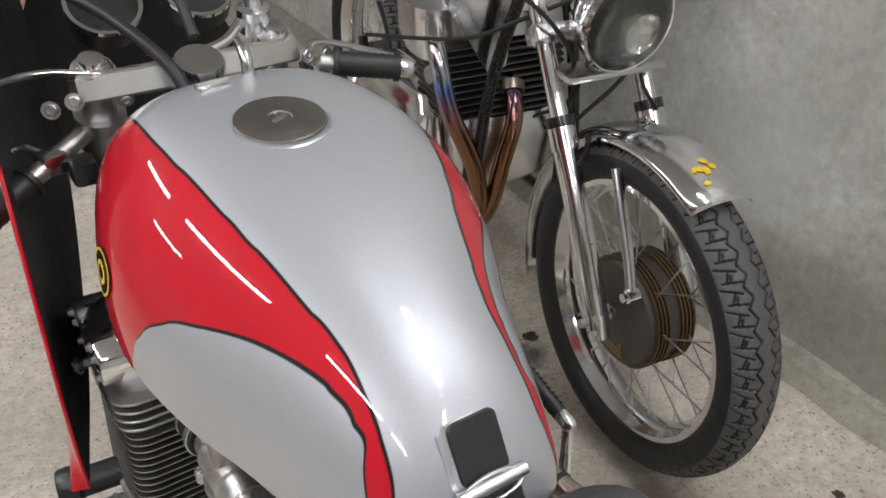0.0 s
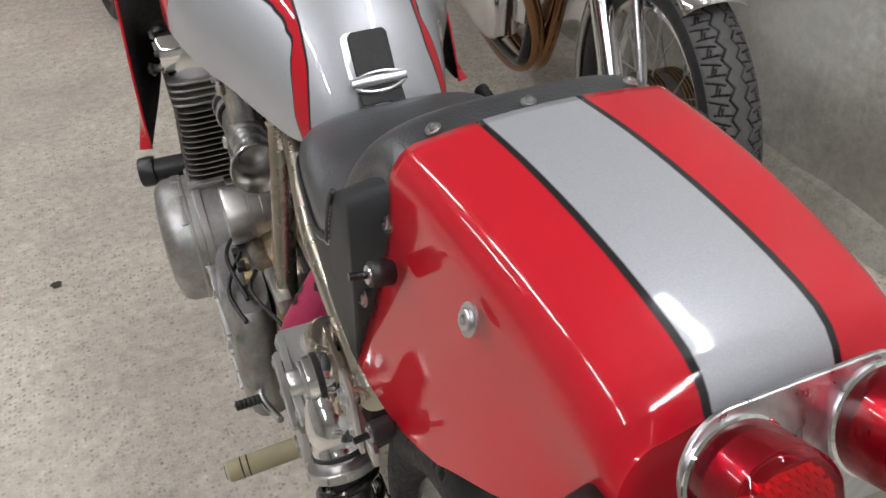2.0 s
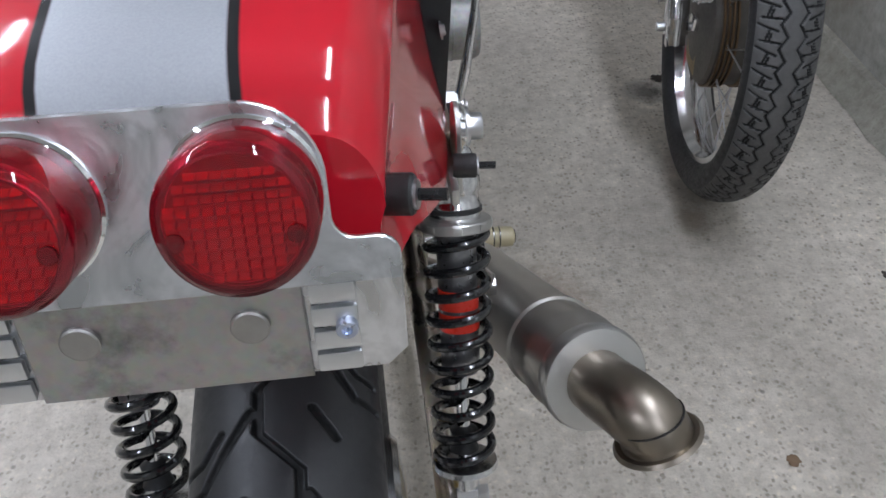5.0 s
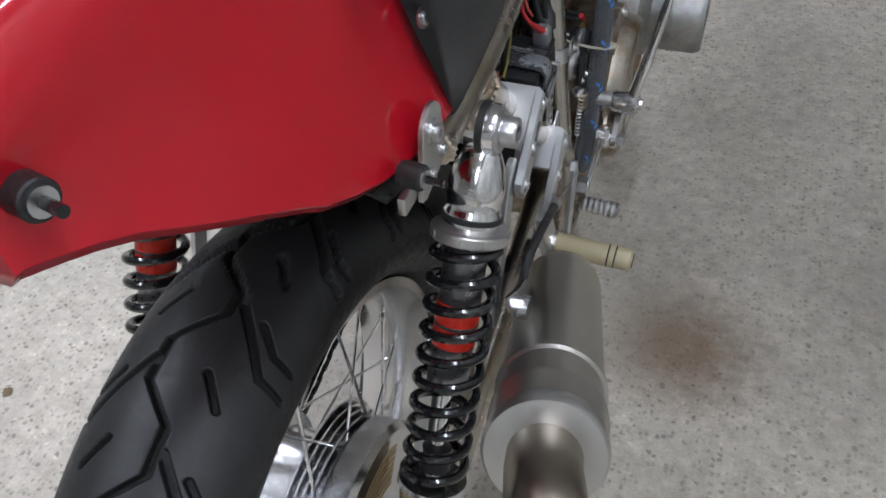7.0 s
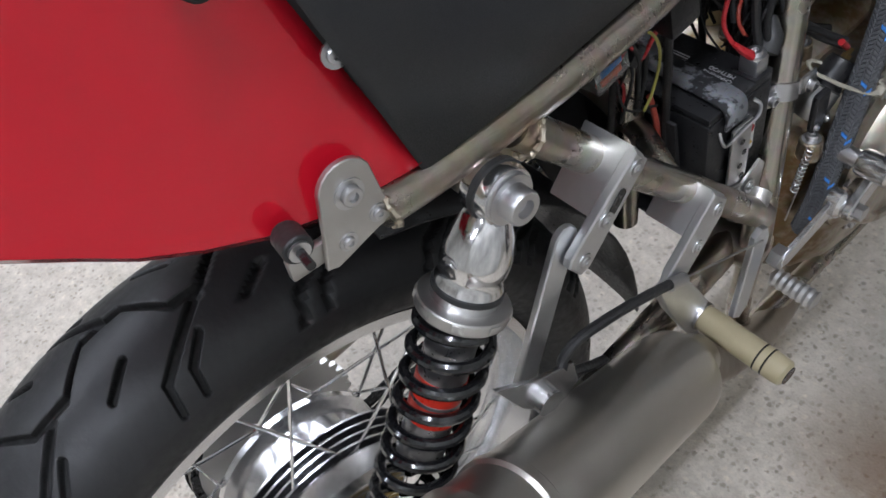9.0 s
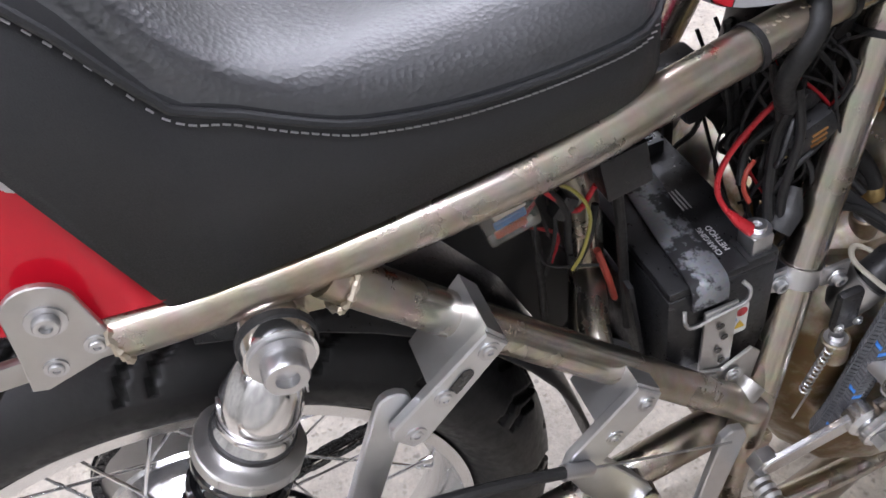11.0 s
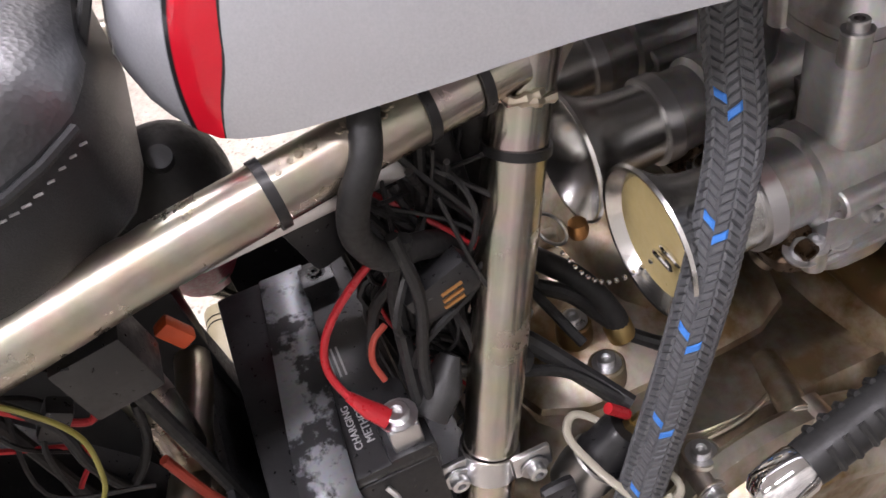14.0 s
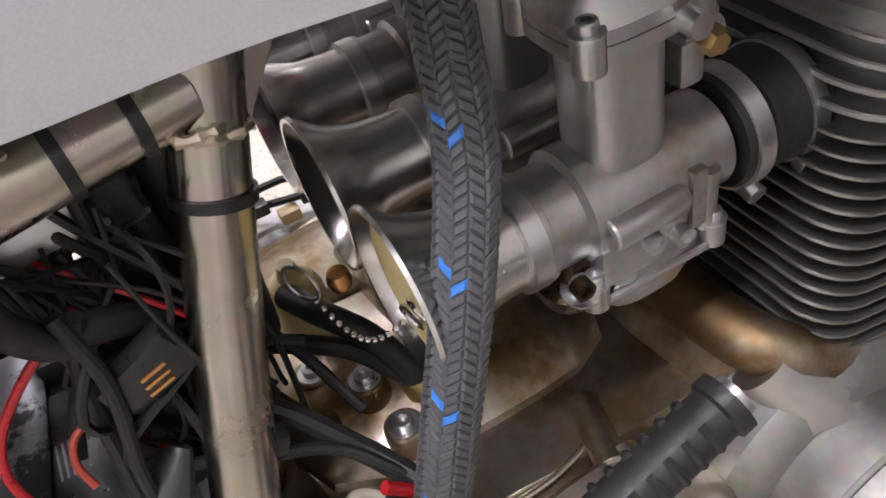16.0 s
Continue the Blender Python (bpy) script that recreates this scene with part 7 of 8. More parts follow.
for k, pts in enumerate((
    [(0.1, 0.685, 0.735), (0.105, 0.688, 0.7), (0.108, 0.68, 0.66), (0.112, 0.678, 0.635)],
    [(0.085, 0.71, 0.77), (0.075, 0.705, 0.72), (0.06, 0.7, 0.68), (0.05, 0.72, 0.65), (0.06, 0.76, 0.63)],
    [(0.075, 0.72, 0.775), (0.06, 0.715, 0.72), (0.04, 0.71, 0.67), (0.03, 0.7, 0.62)],
    [(0.07, 0.73, 0.775), (0.05, 0.735, 0.73), (0.035, 0.735, 0.68), (0.03, 0.74, 0.62)],
    [(0.1, 0.69, 0.64), (0.105, 0.72, 0.625), (0.11, 0.75, 0.61), (0.128, 0.772, 0.592)],
    [(0.07, 0.69, 0.65), (0.085, 0.73, 0.63), (0.11, 0.76, 0.6), (0.13, 0.775, 0.588)],
    [(0.02, 0.72, 0.615), (0.035, 0.75, 0.61), (0.052, 0.778, 0.602), (0.062, 0.795, 0.582), (0.07, 0.81, 0.562), (0.085, 0.83, 0.553)],
    [(0.03, 0.69, 0.66), (0.03, 0.72, 0.645), (0.05, 0.75, 0.63), (0.09, 0.77, 0.6)],
    [(0.09, 0.66, 0.66), (0.08, 0.67, 0.68), (0.085, 0.69, 0.7)],
)):
    cable(pts, 0.0058 if k == 5 else 0.0031 if k != 6 else 0.005, rubber_soft if k == 5 else wire_black, "", "black_cable", loom)
for k in range(16):
    rng = random.Random(40 + k)
    a = Vector((rng.uniform(-0.03, 0.09), rng.uniform(0.67, 0.73), rng.uniform(0.7, 0.77)))
    b = Vector((rng.uniform(-0.04, 0.1), rng.uniform(0.68, 0.75), rng.uniform(0.5, 0.62)))
    mid = (a + b) / 2 + Vector((rng.uniform(-0.03, 0.03), rng.uniform(-0.03, 0.03), 0))
    cable([a, a.lerp(mid, 0.6) + Vector((0.01, 0, 0)), mid, b], rng.choice((0.0016, 0.0022, 0.0034)), wire_black, "", "black_cable", loom, 8)
for p, r, sz in (((0.097, 0.7, 0.694), 0.4, (0.016, 0.036, 0.022)), ((0.06, 0.715, 0.74), 0.1, (0.03, 0.03, 0.06)), ((0.03, 0.7, 0.74), -0.2, (0.03, 0.025, 0.05)), ((0.02, 0.66, 0.7), 0.3, (0.04, 0.03, 0.04)), ((0.0, 0.72, 0.66), 0.2, (0.06, 0.05, 0.05))):
    part("connector", box(sz, Matrix.Translation(p) @ Matrix.Rotation(r, 4, "X"), 0.006), plastic_black, loom, "black plastic connector")
for k in range(3):
    part("pin", box((0.001, 0.011, 0.0014), Matrix.Translation((0.1053, 0.703, 0.689 + 0.0042 * k)) @ Matrix.Rotation(0.3, 4, "X"), 0), node_mat("copper", (0.7, 0.36, 0.14), 0.35, 1, 60, 0.2, 0), loom)
part("inline_tube", sweep([(0.07, 0.742, 0.775), (0.055, 0.742, 0.7), (0.04, 0.745, 0.63)], [0.012, 0.015, 0.01], 12), wire_black, loom)

tints = (wire_black, wire_black, wire_black, wire_black, wire_red, wire_black, wire_black, wire_black, wire_black, wire_black, wire_black, wire_black)
for k in range(32):
    rng = random.Random(400 + k)
    if k < 28:
        lo, hi = Vector((0.05, 0.665, 0.6)), Vector((0.108, 0.745, 0.76))
    else:
        lo, hi = Vector((0.085, 0.5, 0.655)), Vector((0.106, 0.552, 0.755))
    pts = []
    for q in range(4):
        f = 1 - q / 3
        pts.append((rng.uniform(lo.x, hi.x), rng.uniform(lo.y, hi.y), lo.z + (hi.z - lo.z) * min(1, max(0, f + rng.uniform(-0.15, 0.15)))))
    cable(pts, rng.choice((0.0011, 0.0014, 0.002)), tints[k % 12] if k < 28 else (wire_red if k == 31 else wire_black), "", "thin_wire", loom, 6)
for k, (p, r) in enumerate((((0.1, 0.735, 0.69), 0.3), ((0.104, 0.725, 0.63), -0.4), ((0.096, 0.53, 0.71), 0.9), ((0.088, 0.69, 0.62), 0.1))):
    part("connector", box((0.011, 0.018, 0.012), Matrix.Translation(p) @ Matrix.Rotation(r, 4, "X"), 0.003), plastic_black, loom, "black plastic connector")
relay = part("relay", box((0.026, 0.03, 0.032), Matrix.Translation((0.102, 0.563, 0.735)) @ Matrix.Rotation(0.15, 4, "X"), 0.002), plastic_black, bike, "black relay hanging under the seat rail")
clear_mat = bpy.data.materials.new("clear_fuse_box")
clear_mat.use_nodes = True
cb = clear_mat.node_tree.nodes["Principled BSDF"]
cb.inputs["Base Color"].default_value, cb.inputs["Transmission Weight"].default_value, cb.inputs["Roughness"].default_value = (0.85, 0.82, 0.76, 1), 0.9, 0.12
fuse = part("fuse_box", box((0.022, 0.034, 0.03), Matrix.Translation((0.1, 0.492, 0.729)) @ Matrix.Rotation(0.2, 4, "X"), 0.003), clear_mat, bike, "clear plastic fuse box with coloured fuses")
for k, mt in enumerate((orange_tape, blue_mark, white_label)):
    part("fuse", box((0.004, 0.02, 0.005), Matrix.Translation((0.108, 0.492, 0.722 + 0.007 * k)) @ Matrix.Rotation(0.2, 4, "X"), 0.001), mt, fuse)
cable([(0.104, 0.508, 0.75), (0.112, 0.53, 0.735), (0.112, 0.54, 0.71), (0.11, 0.535, 0.68), (0.108, 0.528, 0.665)], 0.0012, wire_yellow, "yellow and green wire", "yellow_wire", loom)
cable([(0.1, 0.505, 0.75), (0.1, 0.525, 0.72), (0.095, 0.54, 0.7), (0.1, 0.55, 0.72)], 0.0018, wire_red, "", "red_wire", loom)
cable([(0.098, 0.5, 0.755), (0.1, 0.528, 0.715), (0.1, 0.53, 0.68), (0.094, 0.535, 0.65), (0.088, 0.55, 0.665), (0.086, 0.556, 0.69)], 0.0024, wire_black, "", "black_cable", loom)
cable([(0.09, 0.505, 0.755), (0.092, 0.512, 0.7), (0.085, 0.515, 0.64), (0.07, 0.52, 0.58)], 0.003, wire_black, "", "black_cable", loom)
cable([(0.1, 0.563, 0.72), (0.098, 0.567, 0.68), (0.094, 0.571, 0.63), (0.09, 0.576, 0.56)], 0.0038, wire_black, "", "black_cable", loom)
for p, r in (((0.07, 0.583, 0.706), 0.5), ((0.1, 0.478, 0.748), 1.2)):
    part("orange_plug", box((0.008, 0.009, 0.017), Matrix.Translation(p) @ Matrix.Rotation(r, 4, "X"), 0.002), orange_tape, loom, "orange plastic plug")
cable([(0.092, 0.553, 0.655), (0.094, 0.559, 0.628), (0.092, 0.565, 0.6)], 0.0026, MATS["dull_red_sleeve"], "dull red sleeve", "red_sleeve", loom)
# horn-shaped brake light switch, key clamp
sw_m = along((0.13, 0.753, 0.553), (0.134, 0.771, 0.575))
sw = part("brake_switch", lathe([(0.0, -0.034), (0.009, -0.033), (0.0145, -0.026), (0.0165, -0.014), (0.0165, 0.0), (0.0145, 0.002), (0.0, 0.002)], sw_m, 28), alu_dull, bike, "brake light switch with a black cap")
part("switch_cap", lathe([(0.0, 0.0), (0.0152, 0.001), (0.0152, 0.004), (0.014, 0.006), (0.014, 0.024), (0.012, 0.029), (0, 0.03)], sw_m, 28), plastic_black, sw)
part("red_sleeve", sweep([(0.1335, 0.76, 0.6), (0.1345, 0.77, 0.589)], 0.0032, 10), wire_red, sw)
part("switch_stud", lathe([(0.005, 0.028), (0.005, 0.034), (0.003, 0.034), (0.003, 0.04), (0, 0.04)], sw_m, 6), MATS["brass"], sw)
clamp = part("tube_band", lathe([(0.0147, -0.008), (0.016, -0.008), (0.016, 0.008), (0.0147, 0.008)], along((0.1183, 0.6965, 0.5835), (0.14, 0.66, 0.46)), 32, closed=True), steel, bike, "zinc band clamped round the down tube")
for dy, dx in ((-0.02, 0.002), (0.018, 0.015)):
    part("band_ear", box((0.004, 0.022, 0.018), Matrix.Translation((0.1183 + dx, 0.6965 + dy, 0.586)), 0.003), steel, clamp)
    bolt(clamp, (0.121 + dx, 0.6965 + dy, 0.584), (1, 0, 0), 0.005, 0.006, steel, "band_bolt")
kc = part("switch_bracket", box((0.008, 0.02, 0.042), Matrix.Translation((0.145, 0.722, 0.553)), 0.004), plastic_black, bike, "small black bracket with a pull spring")
for dy in (-0.007, 0.009):
    bolt(kc, (0.149, 0.722 + dy, 0.54), (1, 0, 0), 0.0026, 0.003, steel, "bracket_screw")
spr = [Vector((0.15, 0.712 - 0.0006 * k * 0.3, 0.52 - 0.00055 * k)) + 0.0032 * Vector((math.cos(k * 0.8), math.sin(k * 0.8), 0)) for k in range(90)]
part("pull_spring", sweep(spr, 0.0009, 6), steel, kc, "thin pull spring")
part("spring_rod", sweep([(0.15, 0.704, 0.47), (0.148, 0.695, 0.43)], 0.001, 6), steel, kc)
# zip ties round the tubes
for c, d, r in (((0.0868, 0.7505, 0.744), (0.18, -0.3, -0.93), 0.015), ((0.1, 0.646, 0.7775), (-0.15, 1, 0.05), 0.0137), ((0.0895, 0.712, 0.781), (-0.17, 1, 0), 0.0137), ((0.0865, 0.737, 0.7822), (-0.15, 1, 0), 0.0137)):
    m = along(c, Vector(c) + Vector(d))
    part("zip_tie", lathe([(r - 0.0006, -0.0022), (r + 0.0009, -0.0022), (r + 0.0009, 0.0022), (r - 0.0006, 0.0022)], m, 28, closed=True), plastic_black, bike, "black zip tie")
# inner mudguard, seat tray, bottles
part("inner_mudguard", loft([[(x, 0.19 + 0.36 * math.sin(a) + 0.004 * 0, 0.385 + 0.352 * math.cos(a) - 0.25 * x * x * 10) for x in np.linspace(-0.085, 0.085, 9)] for a in [radians(18 + 6 * k) for k in range(13)]], caps=False, closed=False), plastic_black, bike, "black plastic inner mudguard").modifiers.new("thick", "SOLIDIFY").thickness = 0.003
part("alloy_tray", box((0.02, 0.11, 0.018), Matrix.Translation((0.07, 0.655, 0.748)) @ Matrix.Rotation(0.08, 4, "X"), 0.008), alu_brushed, bike, "brushed aluminium tray under the rail")
bottle_m = along((-0.01, 0.772, 0.57), (-0.005, 0.772, 0.69))
part("catch_bottle", lathe([(0.0, -0.01), (0.013, -0.01), (0.0155, -0.006), (0.0162, 0.0), (0.0162, 0.028), (0.013, 0.037), (0.007, 0.041), (0.005, 0.05), (0, 0.05)], bottle_m, 28), cream_plastic, bike, "small yellowed catch bottle")
pm = along((-0.005, 0.602, 0.735), (-0.14, 0.575, 0.57))
dome = part("reservoir_dome", lathe([(0.0, -0.032), (0.006, -0.032), (0.0065, -0.026), (0.011, -0.024), (0.022, -0.016), (0.03, -0.002), (0.032, 0.012), (0.0305, 0.02), (0.0, 0.02)], pm, 32), rubber_soft, bike, "black rubber dome on the reservoir")
wrap = part("wrapped_reservoir", lathe([(0.0, 0.0), (0.018, 0.002), (0.027, 0.012), (0.029, 0.03), (0.028, 0.185), (0.023, 0.205), (0.01, 0.213), (0, 0.213)], pm, 30), pink_foam, bike, "magenta reservoir wrapped in black-marked film")
rng = random.Random(9)
bm = bmesh.new()
for k in range(26):
    a, h = rng.uniform(0, 6.28), rng.uniform(0.02, 0.19)
    n = 7
    vs = [bm.verts.new(pm @ Vector((0.0295 * math.cos(a + q[0] / 0.029), 0.0295 * math.sin(a + q[0] / 0.029), h + q[1]))) for q in [(rng.uniform(0.002, 0.007) * math.cos(6.28 * i / n), rng.uniform(0.003, 0.01) * math.sin(6.28 * i / n)) for i in range(n)]]
    bm.faces.new(vs)
tagged(part("black_marks", bm, plastic_black, wrap), kind="stuff")
part("front_sprocket_guard", box((0.02, 0.1, 0.02), Matrix.Translation((-0.13, 0.7, 0.56)) @ Matrix.Rotation(-0.2, 4, "X"), 0.004), alu_dull, bike)
# key ring and bead chain by the inner bell mouths
cc = Vector((0.07, 0.768, 0.672))
part("key_ring", sweep([cc + Vector((0.010 * math.cos(t) * 0.8, 0.010 * math.cos(t) * 0.5, 0.010 * math.sin(t))) for t in np.linspace(0, 2 * math.pi, 30, endpoint=False)], 0.0009, 8, closed=True), steel, bike, "split key ring")
bead = part("bead_chain", lathe([(0, -0.0015), (0.0012, -0.001), (0.0015, 0), (0.0012, 0.001), (0, 0.0015)], Matrix.Translation((0.066, 0.772, 0.655)), 8), chrome, bike, "bead chain")
for k in range(1, 15):
    f = k / 14
    share("bead", bead, Matrix.Translation((0.052 * f, 0.03 * f - 0.004 * math.sin(3.1 * f), 0.022 * f - 0.022 * math.sin(3.1 * f))), bead)
part("copper_nub", lathe([(0, -0.006), (0.005, -0.004), (0.006, 0), (0.005, 0.005), (0, 0.007)], Matrix.Translation((0.066, 0.785, 0.66)), 16), MATS["copper"], bike)

# --- front end of the race bike ---
front = part("top_yoke", plate([(-0.135, 0.0), (-0.13, 0.022), (-0.11, 0.03), (-0.08, 0.022), (-0.04, 0.012), (0.04, 0.012), (0.08, 0.022), (0.11, 0.03), (0.13, 0.022), (0.135, 0.0), (0.13, -0.022), (0.11, -0.03), (0.06, -0.042), (0.03, -0.046), (-0.03, -0.046), (-0.06, -0.042), (-0.11, -0.03), (-0.13, -0.022)][::-1], 0.03, Matrix.Translation((0.008, 1.238, 0.978)) @ Matrix.Rotation(radians(-18), 4, "X"), 0.003), alu_dull, bike, "machined aluminium top yoke with a red letter")
FT = [(0.008 + s * 0.107, 1.238, 0.99) for s in (-1, 1)]
rake = Vector((0, 0.33, -1)).normalized()
for s, p in zip((-1, 1), FT):
    p = Vector(p)
    part("fork_cap", lathe([(0.0, 0.0), (0.026, 0.0), (0.026, 0.006), (0.0225, 0.008), (0.0225, 0.014), (0.019, 0.016), (0.014, 0.016), (0.0135, 0.026), (0.008, 0.0275), (0.0, 0.0275)], along(p, p - rake), 24), alu, front)
    part("fork_nut", lathe([(0.0, 0.008), (0.0165, 0.008), (0.0165, 0.018), (0.0, 0.018)], along(p, p - rake), 6), alu, front)
    part("fork_tube", sweep([p + rake * 0.02, p + rake * 0.42], 0.019, 24), alu_dull, front)
    part("fork_slider", sweep([p + rake * 0.4, p + rake * 0.72], 0.026, 24), alu, front)
    part("clip_clamp", sweep([p + rake * 0.05, p + rake * 0.095], 0.029, 24), alu_brushed, front)
    a, b = p + rake * 0.07 + Vector((s * 0.02, -0.01, 0)), Vector((0.165, 1.205, 0.965) if s > 0 else (-0.182, 1.205, 0.908))
    e = Vector((0.258, 1.166, 0.952) if s > 0 else (-0.283, 1.154, 0.873))
    part("handlebar", sweep([a, b, e], 0.011, 16), alu_dull, front)
    gm = along(b, e)
    gl = (e - b).length
    grip = part("handlebar_grip", lathe([(0.0, 0.012), (0.019, 0.012), (0.019, 0.018)] + [(0.0152 if k % 2 else 0.0165, 0.019 + 0.0045 * k) for k in range(18)] + [(0.0185, gl - 0.012), (0.0185, gl - 0.006), (0, gl - 0.006)], gm, 24), rubber_soft, bike, "black rubber handlebar grip with a metal end")
    part("bar_end", lathe([(0.0, gl - 0.006), (0.012, gl - 0.006), (0.0125, gl + 0.006), (0.009, gl + 0.012), (0.0, gl + 0.012)], gm, 20), alu, grip)
    part("lever_perch", box((0.03, 0.03, 0.024), Matrix.Translation(b.lerp(a, 0.25)) @ Matrix.Rotation(0.3, 4, "Z"), 0.006), alu, front)
    part("perch_bolt", lathe([(0.0, 0), (0.007, 0), (0.007, 0.012), (0, 0.012)], along(b.lerp(a, 0.25), b.lerp(a, 0.25) + Vector((s * 0.4, -1, 0.3))), 12), steel, front)
    part("lever", sweep(smooth_path([b.lerp(a, 0.2) + Vector((0, 0.03, 0)), b + Vector((s * 0.02, 0.06, 0.005)), e + Vector((s * 0.0, 0.065, 0.0))], 6), 0.0058, 10, flat=0.7), alu, front)
    part("switch_pod", box((0.03, 0.035, 0.03), Matrix.Translation(a.lerp(b, 0.3) + Vector((0, -0.03, -0.02))), 0.008), plastic_black, front)
    for q in ((s * 0.03, -0.03, -0.012), (s * 0.055, -0.03, -0.016)):
        bolt(front, p + Vector(q), (s * 0.4, -1, 0.2), 0.0065, 0.004, steel, "perch_screw")
    bolt(front, (0.008 + s * 0.085, 1.2055, 0.97), (0, -1, -0.3), 0.006, 0.004, steel, "yoke_bolt")
    # silver cable or steering damper rod sweeping over the yoke
stem = along((0.008, 1.205, 0.975), (0.008, 1.172, 1.075))
part("steering_nut", lathe([(0.0, 0.0), (0.026, 0.0), (0.027, 0.002), (0.027, 0.012), (0.0, 0.012)], stem, 40), alu, front)
bm = lathe([(0.0, 0.012), (0.0295, 0.012), (0.0295, 0.027), (0.027, 0.03), (0.0, 0.031)], stem, 40)
for v in bm.verts:
    loc = stem.inverted() @ v.co
    r = math.hypot(loc.x, loc.y)
    if r > 0.02 and loc.z < 0.028:
        k = 1 - 0.05 * (1 + math.cos(12 * math.atan2(loc.y, loc.x)))
        v.co = stem @ Vector((loc.x * k, loc.y * k, loc.z))
part("damper_knob", bm, alu, front, "fluted aluminium knob")
letters("H", Matrix.Translation((-0.028, 1.248, 0.9985)) @ Matrix.Rotation(radians(-18), 4, "X") @ Matrix.Rotation(radians(-8), 4, "Z"), 0.026, wire_red, front)
part("lower_yoke", box((0.25, 0.06, 0.03), Matrix.Translation((0.008, 1.3, 0.8)) @ Matrix.Rotation(radians(-18), 4, "X"), 0.006), alu_dull, front)
part("brake_line", sweep(smooth_path([(-0.13, 1.42, 1.06), (-0.1, 1.34, 1.06), (-0.06, 1.26, 1.04), (-0.025, 1.18, 1.0), (-0.02, 1.15, 0.95)], 7), 0.0075, 14), rubber_soft, front, "thick black hose")
part("clutch_rod", sweep(smooth_path([(-0.32, 1.24, 0.96), (-0.24, 1.26, 0.985), (-0.16, 1.25, 1.0), (-0.1, 1.22, 1.0), (-0.05, 1.21, 0.998)], 7), 0.0048, 12), fork_alu, front, "curved polished rod")
part("throttle_rod", sweep(smooth_path([(0.17, 1.33, 1.06), (0.11, 1.28, 1.03), (0.06, 1.24, 1.005), (0.025, 1.225, 1.0)], 7), 0.0065, 12), fork_alu, front)
part("cable", sweep(smooth_path([(0.0, 1.36, 1.08), (0.02, 1.3, 1.06), (0.022, 1.25, 1.01)], 6), 0.007, 12), rubber_soft, front)
part("fluid_pot", lathe([(0.0, 0.0), (0.017, 0.0), (0.018, 0.02), (0.02, 0.021), (0.02, 0.032), (0.012, 0.036), (0.01, 0.046), (0.006, 0.046), (0, 0.046)], along((0.1, 1.262, 1.0), (0.1, 1.24, 1.1)), 24), alu, front)
for k, (p, r) in enumerate((((-0.05, 1.36, 1.03), 0.045), ((0.07, 1.37, 1.03), 0.045))):
    m = along(p, Vector(p) + Vector((0, -0.6, 0.8)))
    ins = part("instrument", lathe([(0.0, -0.04), (r * 0.8, -0.04), (r, -0.03), (r, 0.0), (r * 0.93, 0.002), (r * 0.9, -0.003), (0, -0.003)], m, 36), plastic_black, front)
    part("bezel", lathe([(r * 0.9, -0.002), (r * 1.02, -0.002), (r * 1.02, 0.004), (r * 0.9, 0.003)], m, 36, closed=True), chrome, front)

# fairing: black inside, red outside
fair = part("fairing", bmesh.new(), red_plain, bike, "half fairing, red outside and matt black inside")


def shell(name, inner, outer):
    """A thin shell: black inner skin and red outer skin with a red rim."""
    part(name, loft(outer, caps=False, closed=False), red_plain, fair)
    part("inner_skin", loft(inner, caps=False, closed=False), black_inner, fair)


for s in (-1, 1):
    X = 0.008
    back = smooth_path([(X + s * 0.225, 1.17, 1.07), (X + s * 0.231, 1.125, 0.96), (X + s * 0.243, 1.055, 0.79), (X + s * 0.248, 1.02, 0.69), (X + s * 0.249, 1.0, 0.636)], 6)
    fwd = smooth_path([(X + s * 0.12, 1.62, 1.07), (X + s * 0.13, 1.55, 0.96), (X + s * 0.14, 1.42, 0.82), (X + s * 0.2, 1.16, 0.7), (X + s * 0.247, 1.008, 0.638)], 6)
    if s > 0:
        back, fwd = back[12:], fwd[12:]
    outer, inner = [], []
    for k in range(9):
        f = k / 8
        row = [a.lerp(b, f) + Vector((s * 0.016 * math.sin(math.pi * f), 0, 0)) for a, b in zip(back, fwd)]
        outer.append(row)
        inner.append([p - Vector((s * 0.003, 0, 0)) for p in row])
    shell("side_panel", inner, outer)
    part("panel_rim", sweep([p - Vector((s * 0.0015, 0, 0)) for p in back], 0.0022, 8), red_plain, fair)
outer, inner = [], []
for k in range(13):
    a = math.pi * k / 12
    for rows, q in ((outer, 1.0), (inner, 0.985)):
        rows.append([Vector((0.008 - q * (0.19 - 0.1 * g * g) * math.cos(a) * (1 - 0.3 * g), 1.56 + q * 0.2 * math.sin(a) * (1 - 0.3 * g), 0.9 + 0.26 * (g - 0.3))) for g in np.linspace(-0.5, 1.0, 9)])
shell("nose", inner, outer)
for s in (-1, 1):
    st = part("fairing_stay", sweep(smooth_path([(0.008 + s * 0.09, 1.19, 0.72), (0.008 + s * 0.16, 1.13, 0.705), (0.008 + s * 0.222, 1.118, 0.705)], 5), 0.006, 10), steel, fair)
    bolt(fair, (0.008 + s * 0.216, 1.118, 0.705), (-s, -0.4, 0.3), 0.007, 0.008, steel, "stay_bolt")
    part("tank_bracket", plate([(1.0, 0.0), (1.06, 0.0), (1.02, -0.06)], 0.003, PLANE(0.008 + s * 0.15) @ Matrix.Translation((0.1, 0.78, 0)), 0.0005), nickel, fair)

